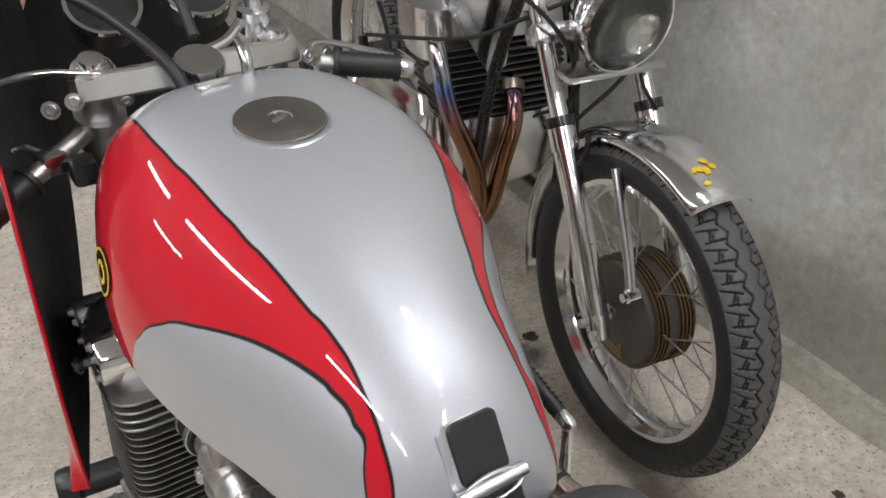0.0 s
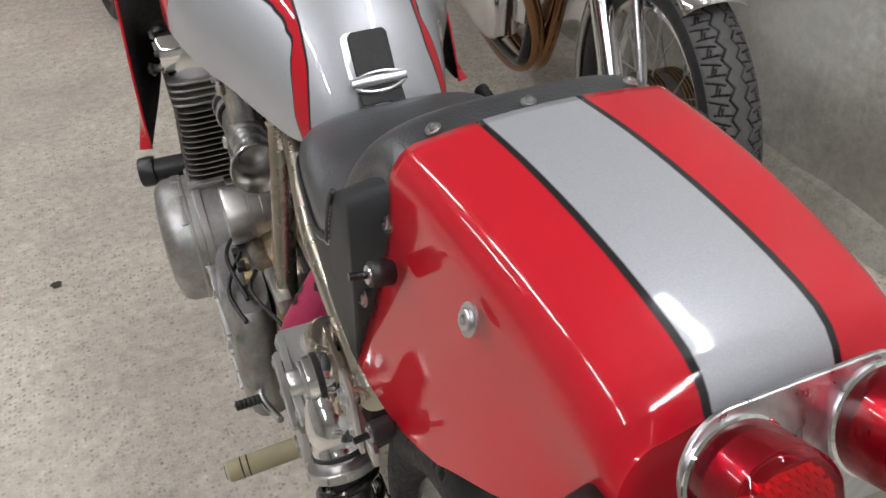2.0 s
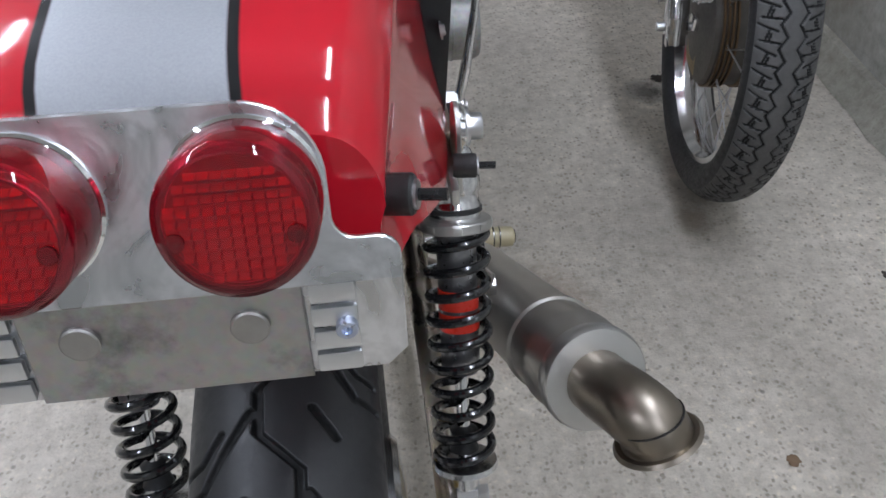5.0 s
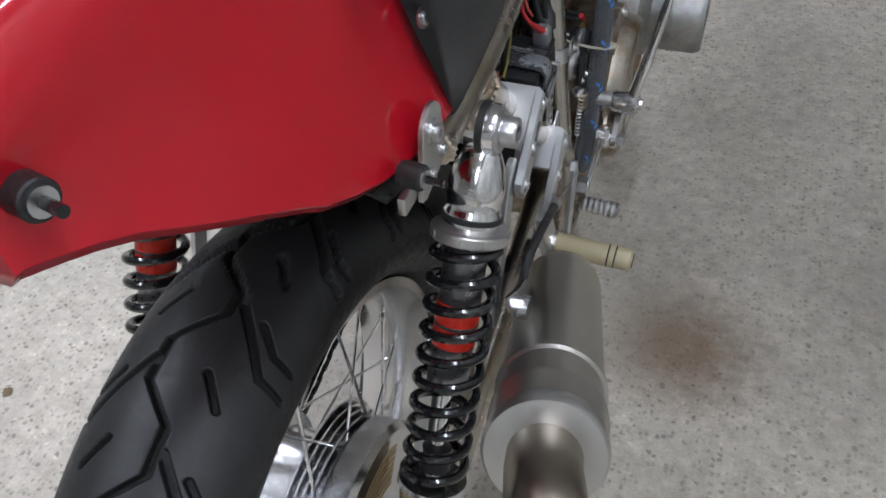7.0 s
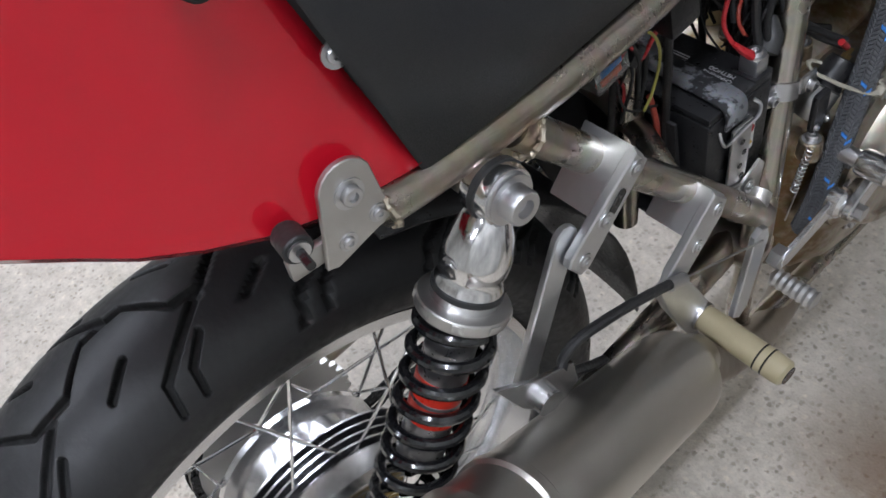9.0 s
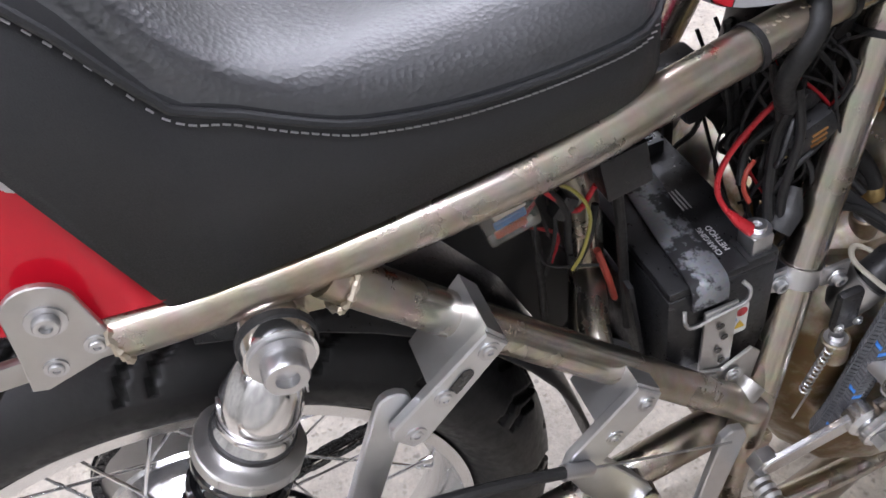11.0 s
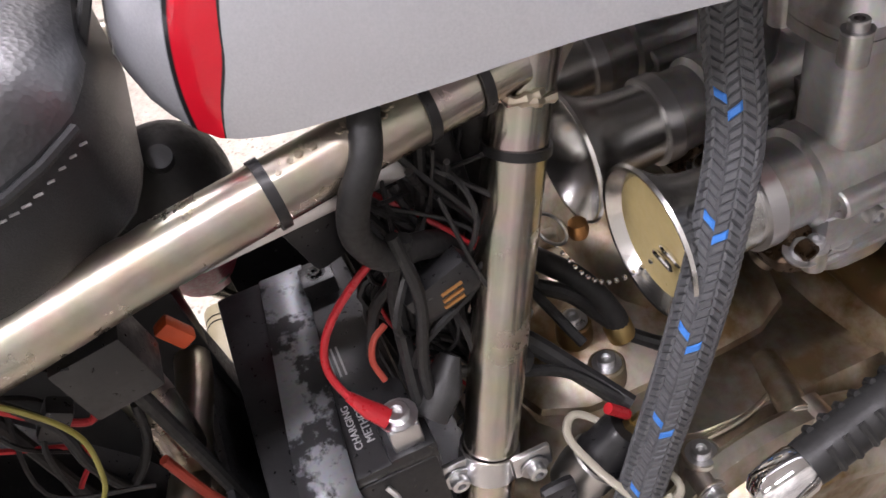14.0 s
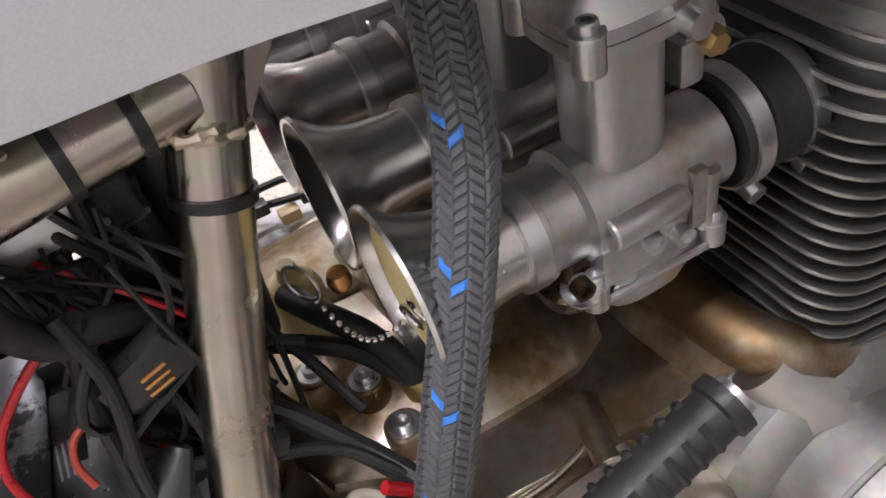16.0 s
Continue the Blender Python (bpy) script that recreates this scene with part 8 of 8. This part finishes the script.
# front wheel
fw, _, _ = wire_wheel(bike, "front_wheel", (0.008, 1.52, 0.31), Matrix(), rear_tyre, 0.243, 0.042, 0.09, 0.05, alu, alu, "spoked front wheel")

# ---- the second motorcycle, parked nose to tail beside the wall ----
WX, WY = 0.795, 1.165
bike2 = thing("motorcycle", (WX, WY, 0), "polished alloy sports motorcycle with wire wheels, parked beside the wall", "motorcycle")
F = Vector((-0.15, -0.99, 0)).normalized()
R = Vector((F.y, -F.x, 0))
O = Matrix(((R.x, F.x, 0, WX), (R.y, F.y, 0, WY), (0, 0, 1, 0), (0, 0, 0, 1))) @ Matrix.Scale(1.07, 4)


def W(x, y, z):
    """From the second motorcycle's own axes (right, ahead, up) to the garage."""
    return O @ Vector((x, y, z))


TURN = O.to_3x3().to_4x4()
# its tread faces are a lighter grey than the sidewall
road_tyre = tyre_mesh(0.32, 0.054, 0.2795, 0.0395, radians(150), road_tread(0.035), 1400, 150, 0.0045, 1.15, grey_tread)
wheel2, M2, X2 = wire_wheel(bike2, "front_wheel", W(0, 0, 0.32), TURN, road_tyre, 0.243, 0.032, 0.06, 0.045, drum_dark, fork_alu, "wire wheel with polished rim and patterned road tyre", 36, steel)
part("brake_drum", lathe([(0.0, -0.058), (0.05, -0.058), (0.098, -0.05), (0.104, -0.044), (0.104, 0.044), (0.098, 0.05), (0.05, 0.058), (0.0, 0.058)], X2, 64), drum_dark, wheel2, "dull bronze-grey drum brake")
for s in (-1, 1):
    for k in range(4):
        part("drum_fin", lathe([(0.103, s * (0.012 + 0.008 * k)), (0.109, s * (0.0125 + 0.008 * k)), (0.109, s * (0.0155 + 0.008 * k)), (0.103, s * (0.016 + 0.008 * k))], X2, 56, closed=True), node_mat("bronze_drum", (0.2, 0.13, 0.07), 0.45, 0.8, 40, 0.3, 0.1), wheel2)
    bm = bmesh.new()
    for i in range(7):
        for j in range(10):
            x0, y0 = 0.036 + 0.007 * i, -0.034 + 0.007 * j
            vs = [bm.verts.new(X2 @ Vector((p, q, s * 0.0575 - s * 0.1 * (p - 0.04) * 0.8))) for p, q in ((x0, y0), (x0 + 0.005, y0), (x0 + 0.005, y0 + 0.005), (x0, y0 + 0.005))]
            bm.faces.new(vs)
    part("scoop_gauze", bm, gold, wheel2, "gold wire gauze over the air scoop")
part("axle", sweep([W(-0.13, 0, 0.32), W(0.13, 0, 0.32)], 0.009, 14), steel, wheel2)

# mudguard
rows = []
for k in range(27):
    a = radians(64 + 136 * k / 26)
    r = 0.347
    rows.append([W(0.062 * math.sin(b), (r - 0.03 * (1 - math.cos(b))) * math.cos(a), 0.32 + (r - 0.03 * (1 - math.cos(b))) * math.sin(a)) for b in np.linspace(-1.35, 1.35, 13)])
mg = part("front_mudguard", loft(rows, caps=False, closed=False), fork_alu, bike2, "polished alloy front mudguard with a yellow decal")
sm = mg.modifiers.new("thick", "SOLIDIFY")
sm.thickness = 0.0022
rng = random.Random(12)
for k in range(7):
    a = radians(75 + rng.uniform(-5, 6))
    b = rng.uniform(-0.25, 0.35)
    pts = []
    for q in range(9):
        t = 2 * math.pi * q / 9
        aa, bb = a + rng.uniform(0.008, 0.03) * math.cos(t), b + rng.uniform(0.05, 0.16) * math.sin(t)
        rr = 0.3484
        pts.append(W(0.0622 * math.sin(bb), (rr - 0.03 * (1 - math.cos(bb))) * math.cos(aa), 0.32 + (rr - 0.03 * (1 - math.cos(bb))) * math.sin(aa)))
    bm = bmesh.new()
    bm.faces.new([bm.verts.new(p) for p in pts])
    part("decal", bm, yellow_paint, mg, "worn yellow decal")

# fork
RK = 0.62
for s in (-1, 1):
    x = s * 0.096
    leg = part("fork_leg", sweep([W(x, 0.012, 0.31), W(x, -0.06, 0.44), W(x, -0.16, 0.6)], [0.0235, 0.024, 0.024], 26), fork_alu, bike2, "polished fork leg")
    part("fork_foot", sweep([W(x, 0.02, 0.295), W(x, 0.005, 0.34)], 0.02, 18), fork_alu, leg)
    part("seal_holder", sweep([W(x, -0.155, 0.592), W(x, -0.178, 0.63)], 0.0275, 26), fork_alu, leg)
    part("seal_ring", sweep([W(x, -0.176, 0.627), W(x, -0.186, 0.643)], 0.029, 26), black_metal, leg)
    part("stanchion", sweep([W(x, -0.17, 0.62), W(x, -0.41, 1.01)], 0.0172, 22), chrome, leg, "chrome fork stanchion")
    part("leg_lug", box((0.02, 0.03, 0.025), O @ Matrix.Translation((x * 0.93 - s * 0.03, 0.0, 0.33)), 0.005), fork_alu, leg)
    part("mudguard_stay", sweep([W(s * 0.068, -0.13, 0.63), W(s * 0.075, -0.12, 0.6), W(s * 0.09, -0.12, 0.575)], 0.005, 8), black_metal, leg)
    ly = part("lower_clamp", lathe([(0.0, -0.02), (0.024, -0.02), (0.027, -0.01), (0.027, 0.012), (0.022, 0.02), (0, 0.02)], along(W(x, -0.262, 0.768), W(x, -0.41, 1.01)), 24), alu, leg)
    part("upper_shroud", sweep([W(x, -0.3, 0.83), W(x, -0.37, 0.945)], 0.0235, 22), chrome, leg)
    part("shroud_band", sweep([W(x, -0.325, 0.872), W(x, -0.335, 0.888)], 0.0255, 22), black_metal, leg)
    part("lug_bolt", lathe([(0, 0), (0.01, 0), (0.01, 0.018), (0, 0.018)], along(W(x, 0.02, 0.3), W(x + s, 0.02, 0.3)), 8), chrome, leg)
    part("pinch_nut", lathe([(0, 0), (0.008, 0), (0.008, 0.012), (0, 0.012)], along(W(x, -0.055, 0.452), W(x, 1, 0.5)), 6), chrome, leg)
part("torque_arm", sweep([W(0.06, -0.05, 0.6), W(0.068, 0.03, 0.46), W(0.07, 0.055, 0.40)], 0.0115, 14, flat=0.6), alu, bike2, "alloy brake torque arm")
part("arm_bolt", lathe([(0, -0.012), (0.013, -0.012), (0.013, 0.012), (0.009, 0.013), (0.009, 0.022), (0, 0.022)], along(W(0.07, 0.055, 0.405), W(1, 0.055, 0.405)), 14), chrome, bike2)
part("lower_yoke", box((0.24, 0.05, 0.03), O @ Matrix.Translation((0, -0.262, 0.768)) @ Matrix.Rotation(0.6, 4, "X"), 0.006), alu, bike2)
part("headlight_bracket", box((0.2, 0.07, 0.012), O @ Matrix.Translation((0, -0.19, 0.72)), 0.003), alu, bike2)

# headlight
HM = along(W(0.0, -0.155, 0.81), W(0, 0.545, 0.725))
hl = part("headlight", lathe([(0.0, -0.11), (0.04, -0.105), (0.075, -0.075), (0.09, -0.03), (0.092, -0.005), (0.0955, 0.0), (0.0955, 0.01), (0.091, 0.014), (0.088, 0.012)], HM, 56), chrome, bike2, "large round chrome headlight")
glass = bpy.data.materials.new("headlight_glass")
glass.use_nodes = True
gb = glass.node_tree.nodes["Principled BSDF"]
gb.inputs["Transmission Weight"].default_value, gb.inputs["Roughness"].default_value, gb.inputs["Base Color"].default_value = 1.0, 0.0, (0.95, 0.97, 0.95, 1)
part("reflector", lathe([(0.087, 0.008), (0.08, -0.02), (0.06, -0.05), (0.03, -0.068), (0.012, -0.07), (0.012, -0.05), (0, -0.05)], HM, 48), reflector, hl)
lens = part("lens", lathe([(0.0885, 0.012), (0.075, 0.024), (0.05, 0.032), (0.0, 0.036), (0.0, 0.033), (0.05, 0.029), (0.075, 0.021), (0.0885, 0.009)], HM, 56), glass, hl, "fluted clear glass")
lens.visible_shadow = False

# handlebars, levers, cables
for s in (-1, 1):
    part("handlebar", sweep([W(s * 0.1, -0.36, 0.9), W(s * 0.2, -0.39, 0.885), W(s * 0.36, -0.46, 0.86)], 0.011, 14), chrome, bike2)
    gm = along(W(s * 0.235, -0.405, 0.88), W(s * 0.36, -0.46, 0.86))
    part("handlebar_grip", lathe([(0, 0), (0.018, 0), (0.018, 0.006)] + [(0.0155 if k % 2 else 0.0168, 0.008 + 0.006 * k) for k in range(19)] + [(0.018, 0.125), (0.018, 0.132), (0, 0.132)], gm, 20), rubber_soft, bike2, "black rubber grip")
    part("bar_end", lathe([(0, 0.132), (0.012, 0.132), (0.014, 0.14), (0.01, 0.148), (0, 0.148)], gm, 18), chrome, bike2)
    part("lever_perch", box((0.04, 0.04, 0.03), O @ Matrix.Translation((s * 0.2, -0.375, 0.885)), 0.008), chrome, bike2)
    part("brake_lever", sweep(smooth_path([W(s * 0.18, -0.34, 0.885), W(s * 0.24, -0.335, 0.865), W(s * 0.31, -0.36, 0.835), W(s * 0.37, -0.40, 0.825)], 6), [0.009] * 6 + [0.007] * 12 + [0.0095], 12, flat=0.65), fork_alu, bike2, "polished lever")
for pts, r in (([W(0.2, -0.36, 0.88), W(0.12, -0.24, 0.82), W(0.05, -0.22, 0.72), W(0.0, -0.3, 0.6)], 0.0045), ([W(-0.2, -0.36, 0.88), W(-0.1, -0.2, 0.83), W(-0.02, -0.16, 0.72), W(0.07, -0.2, 0.6), W(0.085, -0.2, 0.5)], 0.0045), ([W(-0.1, -0.22, 0.79), W(-0.06, -0.17, 0.7), W(-0.09, -0.15, 0.64)], 0.004), ([W(0.3, -0.62, 0.68), W(0.18, -0.42, 0.72), W(0.1, -0.34, 0.77), W(-0.02, -0.3, 0.82)], 0.0045), ([W(0.02, -0.2, 0.8), W(0.05, -0.22, 0.66), W(0.04, -0.36, 0.56)], 0.004)):
    part("control_cable", sweep(smooth_path(pts, 8), r, 8), wire_black, bike2, "black control cable")

# tank, engine and pipes behind
tk = []
for k in range(15):
    f = k / 14
    y = -0.5 - 0.6 * f
    w = 0.15 * math.sin(math.pi * min(1, 0.15 + 0.7 * f)) ** 0.5
    h = 0.09 + 0.07 * math.sin(math.pi * min(1, 0.2 + 0.6 * f))
    tk.append([W(w * math.copysign(abs(math.cos(a)) ** 0.7, math.cos(a)), y, 0.86 + h * math.copysign(abs(math.sin(a)) ** 0.8, math.sin(a))) for a in np.linspace(0, 2 * math.pi, 28, endpoint=False)])
part("fuel_tank", loft(tk), fork_alu, bike2, "polished alloy fuel tank")
part("seat", box((0.22, 0.5, 0.08), O @ Matrix.Translation((0, -1.38, 0.82)), 0.03, 3), vinyl_side, bike2, "black seat")


def loc_body(rows, n=24, power=4):
    bm = body_of(rows, n, power)
    bm.transform(O)
    return bm


eng2 = part("engine", loc_body([(0.3, -0.14, 0.14, -0.95, -0.55), (0.34, -0.17, 0.17, -1.0, -0.5), (0.45, -0.17, 0.17, -1.0, -0.48), (0.5, -0.15, 0.15, -0.9, -0.5)]), alu, bike2, "polished alloy twin engine with finned cylinders")
for k in range(11):
    part("cylinder_fin", plate(rounded(0.3, 0.17, 0.02, 4, 0, -0.6), 0.003, O @ Matrix.Translation((0.02, 0.02 - 0.003 * k, 0.51 + 0.0145 * k)), 0.0006), fin_black, eng2)
part("cylinder_core", loc_body([(0.49, -0.12, 0.12, -0.65, -0.53), (0.67, -0.12, 0.12, -0.67, -0.55)]), fin_black, eng2)
part("cylinder_head", loc_body([(0.67, -0.14, 0.14, -0.7, -0.52), (0.72, -0.14, 0.14, -0.7, -0.52), (0.74, -0.1, 0.1, -0.66, -0.55)]), alu, eng2)
part("side_cover", lathe([(0.0, 0.0), (0.05, 0.0), (0.075, -0.006), (0.08, -0.03)], along(W(0.205, -0.66, 0.43), W(1, -0.66, 0.43)), 40), fork_alu, eng2, "polished round side cover")
part("breather_cap", lathe([(0.0, 0.0), (0.02, 0.0), (0.022, -0.006), (0.022, -0.03)], along(W(0.19, -0.55, 0.6), W(1, -0.5, 0.6)), 24), alu, eng2)
pipe_mat = bpy.data.materials.new("heat_blued_pipe")
pipe_mat.use_nodes = True
nt = pipe_mat.node_tree
pb = nt.nodes["Principled BSDF"]
pb.inputs["Metallic"].default_value, pb.inputs["Roughness"].default_value = 1.0, 0.16
tc = nt.nodes.new("ShaderNodeTexCoord")
sx = nt.nodes.new("ShaderNodeSeparateXYZ")
nz = nt.nodes.new("ShaderNodeTexNoise")
nz.inputs["Scale"].default_value = 12
nt.links.new(tc.outputs["Object"], sx.inputs[0])
nt.links.new(tc.outputs["Object"], nz.inputs["Vector"])
rp = nt.nodes.new("ShaderNodeValToRGB")
els = rp.color_ramp.elements
els[0].position, els[0].color = 0.0, (0.3, 0.16, 0.08, 1)
els[1].position, els[1].color = 1.0, (0.7, 0.7, 0.7, 1)
for p, c in ((0.5, (0.32, 0.17, 0.09, 1)), (0.66, (0.3, 0.16, 0.2, 1)), (0.78, (0.12, 0.25, 0.6, 1)), (0.88, (0.5, 0.55, 0.65, 1))):
    e = els.new(p)
    e.color = c
mr = nt.nodes.new("ShaderNodeMapRange")
mr.inputs[1].default_value, mr.inputs[2].default_value = 0.33, 0.74
nt.links.new(op(nt, "ADD", sx.outputs[2], op(nt, "MULTIPLY", op(nt, "SUBTRACT", nz.outputs["Fac"], 0.5), 0.08)), mr.inputs[0])
nt.links.new(mr.outputs[0], rp.inputs[0])
nt.links.new(rp.outputs[0], pb.inputs["Base Color"])
for pts in ([(0.15, -0.6, 0.7), (0.185, -0.53, 0.705), (0.2, -0.475, 0.66), (0.185, -0.45, 0.56), (0.128, -0.44, 0.42), (0.108, -0.455, 0.31), (0.12, -0.52, 0.23), (0.13, -0.66, 0.2), (0.13, -1.0, 0.2)], [(0.0, -0.58, 0.575), (0.015, -0.5, 0.56), (0.03, -0.455, 0.51), (0.058, -0.445, 0.42), (0.078, -0.455, 0.31), (0.08, -0.52, 0.23), (0.07, -0.66, 0.2), (0.07, -1.0, 0.2)]):
    part("exhaust_pipe", sweep(smooth_path([W(*q) for q in pts], 8), 0.0205, 20), pipe_mat, bike2, "heat-blued bronze exhaust pipe")
part("pipe_flange", lathe([(0.02, -0.012), (0.03, -0.012), (0.031, 0.0), (0.03, 0.012), (0.02, 0.012)], along(W(0.012, -0.505, 0.562), W(0.03, -0.455, 0.51)), 24, closed=True), steel_dark, bike2)
part("alloy_panel", plate([(0.2, 0.79), (0.03, 0.775), (0.05, 0.63), (0.085, 0.61)], 0.004, O @ Matrix(((1, 0, 0, 0), (0, 0, -1, -0.47), (0, 1, 0, 0), (0, 0, 0, 1))), 0.001), fork_alu, bike2, "polished alloy side panel")
part("primary_cover", loc_body([(0.27, 0.12, 0.2, -1.0, -0.6), (0.3, 0.1, 0.215, -1.02, -0.55), (0.42, 0.1, 0.22, -1.02, -0.53), (0.5, 0.1, 0.21, -0.98, -0.55), (0.53, 0.11, 0.19, -0.92, -0.6)], 28, 3), fork_alu, bike2, "polished alloy primary cover")
part("cam_cover", loc_body([(0.62, 0.08, 0.19, -0.72, -0.56), (0.66, 0.07, 0.2, -0.74, -0.55), (0.73, 0.08, 0.2, -0.74, -0.56), (0.76, 0.1, 0.17, -0.7, -0.6)], 28, 3), alu, bike2, "polished finned cam cover")
for s in (-1, 1):
    part("frame_tube", sweep(smooth_path([W(s * 0.03, -0.42, 0.86), W(s * 0.1, -0.44, 0.6), W(s * 0.13, -0.46, 0.32), W(s * 0.14, -0.55, 0.24), W(s * 0.14, -1.0, 0.24), W(s * 0.14, -1.1, 0.5)], 6), 0.014, 14), black_metal, bike2)
    part("instrument", lathe([(0.0, -0.05), (0.035, -0.05), (0.04, -0.04), (0.04, 0.0), (0.036, 0.003), (0, 0.0)], along(W(s * 0.05, -0.42, 0.99), W(s * 0.05, -0.6, 1.2)), 28), plastic_black, bike2)
    part("carburettor", lathe([(0, 0), (0.03, 0), (0.03, 0.08), (0.04, 0.1), (0, 0.1)], along(W(s * 0.07, -0.74, 0.67), W(s * 0.07, -1.2, 0.7)), 24), alu_carb, bike2)
part("top_yoke", box((0.25, 0.05, 0.025), O @ Matrix.Translation((0, -0.405, 1.0)) @ Matrix.Rotation(0.55, 4, "X"), 0.005), alu, bike2)
wire_wheel(bike2, "rear_wheel", W(0, -1.38, 0.32), TURN, road_tyre, 0.243, 0.032, 0.06, 0.045, drum_dark, fork_alu, "wire rear wheel")
part("swing_arm", sweep([W(-0.1, -1.0, 0.36), W(-0.1, -1.38, 0.32)], 0.018, 12), black_metal, bike2)
part("swing_arm", sweep([W(0.1, -1.0, 0.36), W(0.1, -1.38, 0.32)], 0.018, 12), black_metal, bike2)

# ---- a third motorcycle ahead, of which wheel and fairing show ----
bike3 = thing("motorcycle", (-0.25, 3.28, 0), "red motorcycle with a red cast wheel, parked ahead", "motorcycle")
w3, M3, X3 = wire_wheel(bike3, "rear_wheel", (-0.25, 3.28, 0.32), Matrix.Rotation(radians(8), 4, "Z"), road_tyre, 0.243, 0.032, 0.07, 0.045, red_plain, red_plain, "red wheel with a black tyre", 12, red_plain)
part("wheel_disc", lathe([(0.06, 0.02), (0.2, 0.02), (0.2, 0.026), (0.06, 0.026)], X3, 40, closed=True), red_plain, w3)
part("brake_disc", lathe([(0.09, 0.05), (0.14, 0.05), (0.14, 0.055), (0.09, 0.055)], X3, 40, closed=True), steel_dark, w3)
part("fairing", loft([[(-0.32 + 0.05 * math.sin(2 * v), 3.2 + u, 0.45 + 0.5 * v - 0.15 * u) for v in np.linspace(0, 1, 7)] for u in np.linspace(0, 1.0, 7)], caps=False, closed=False), red_plain, bike3, "red side fairing").modifiers.new("thick", "SOLIDIFY").thickness = 0.004
part("seat_unit", box((0.2, 0.7, 0.12), Matrix.Translation((-0.4, 3.7, 0.8)), 0.04, 3), red_plain, bike3)

# ---- floor marks ----
def stain_mat(name, c):
    m = node_mat(name, c, 0.7, 0, 30, 0.4, 0.1)
    return m


def blot(at, r, mat, label, seed, stretch=1.0):
    rng = random.Random(seed)
    bm = bmesh.new()
    n = 22
    c = bm.verts.new((at[0], at[1], 0.0042))
    vs = [bm.verts.new((at[0] + r * rng.uniform(0.65, 1.15) * math.cos(2 * math.pi * k / n) * stretch, at[1] + r * rng.uniform(0.65, 1.15) * math.sin(2 * math.pi * k / n), 0.003)) for k in range(n)]
    for k in range(n):
        bm.faces.new((c, vs[k], vs[(k + 1) % n]))
    return tagged(part("floor_stain", bm, mat), label, "stain", "stains on the floor", "structure")


oil = stain_mat("oil_spot", (0.05, 0.04, 0.03))
rust = stain_mat("rust_spot", (0.2, 0.13, 0.075))
for at, r, mt, sd in (((0.826, 1.514), 0.022, oil, 1), ((1.049, 0.781), 0.013, oil, 2), ((0.698, 0.419), 0.012, rust, 3), ((-0.553, 1.612), 0.014, oil, 5), ((-0.9, 0.75), 0.012, rust, 8), ((-0.72, 0.35), 0.01, rust, 9)):
    blot(at, r, mt, "small dark oil spot on the concrete" if mt is oil else "small brown stain on the concrete", sd)
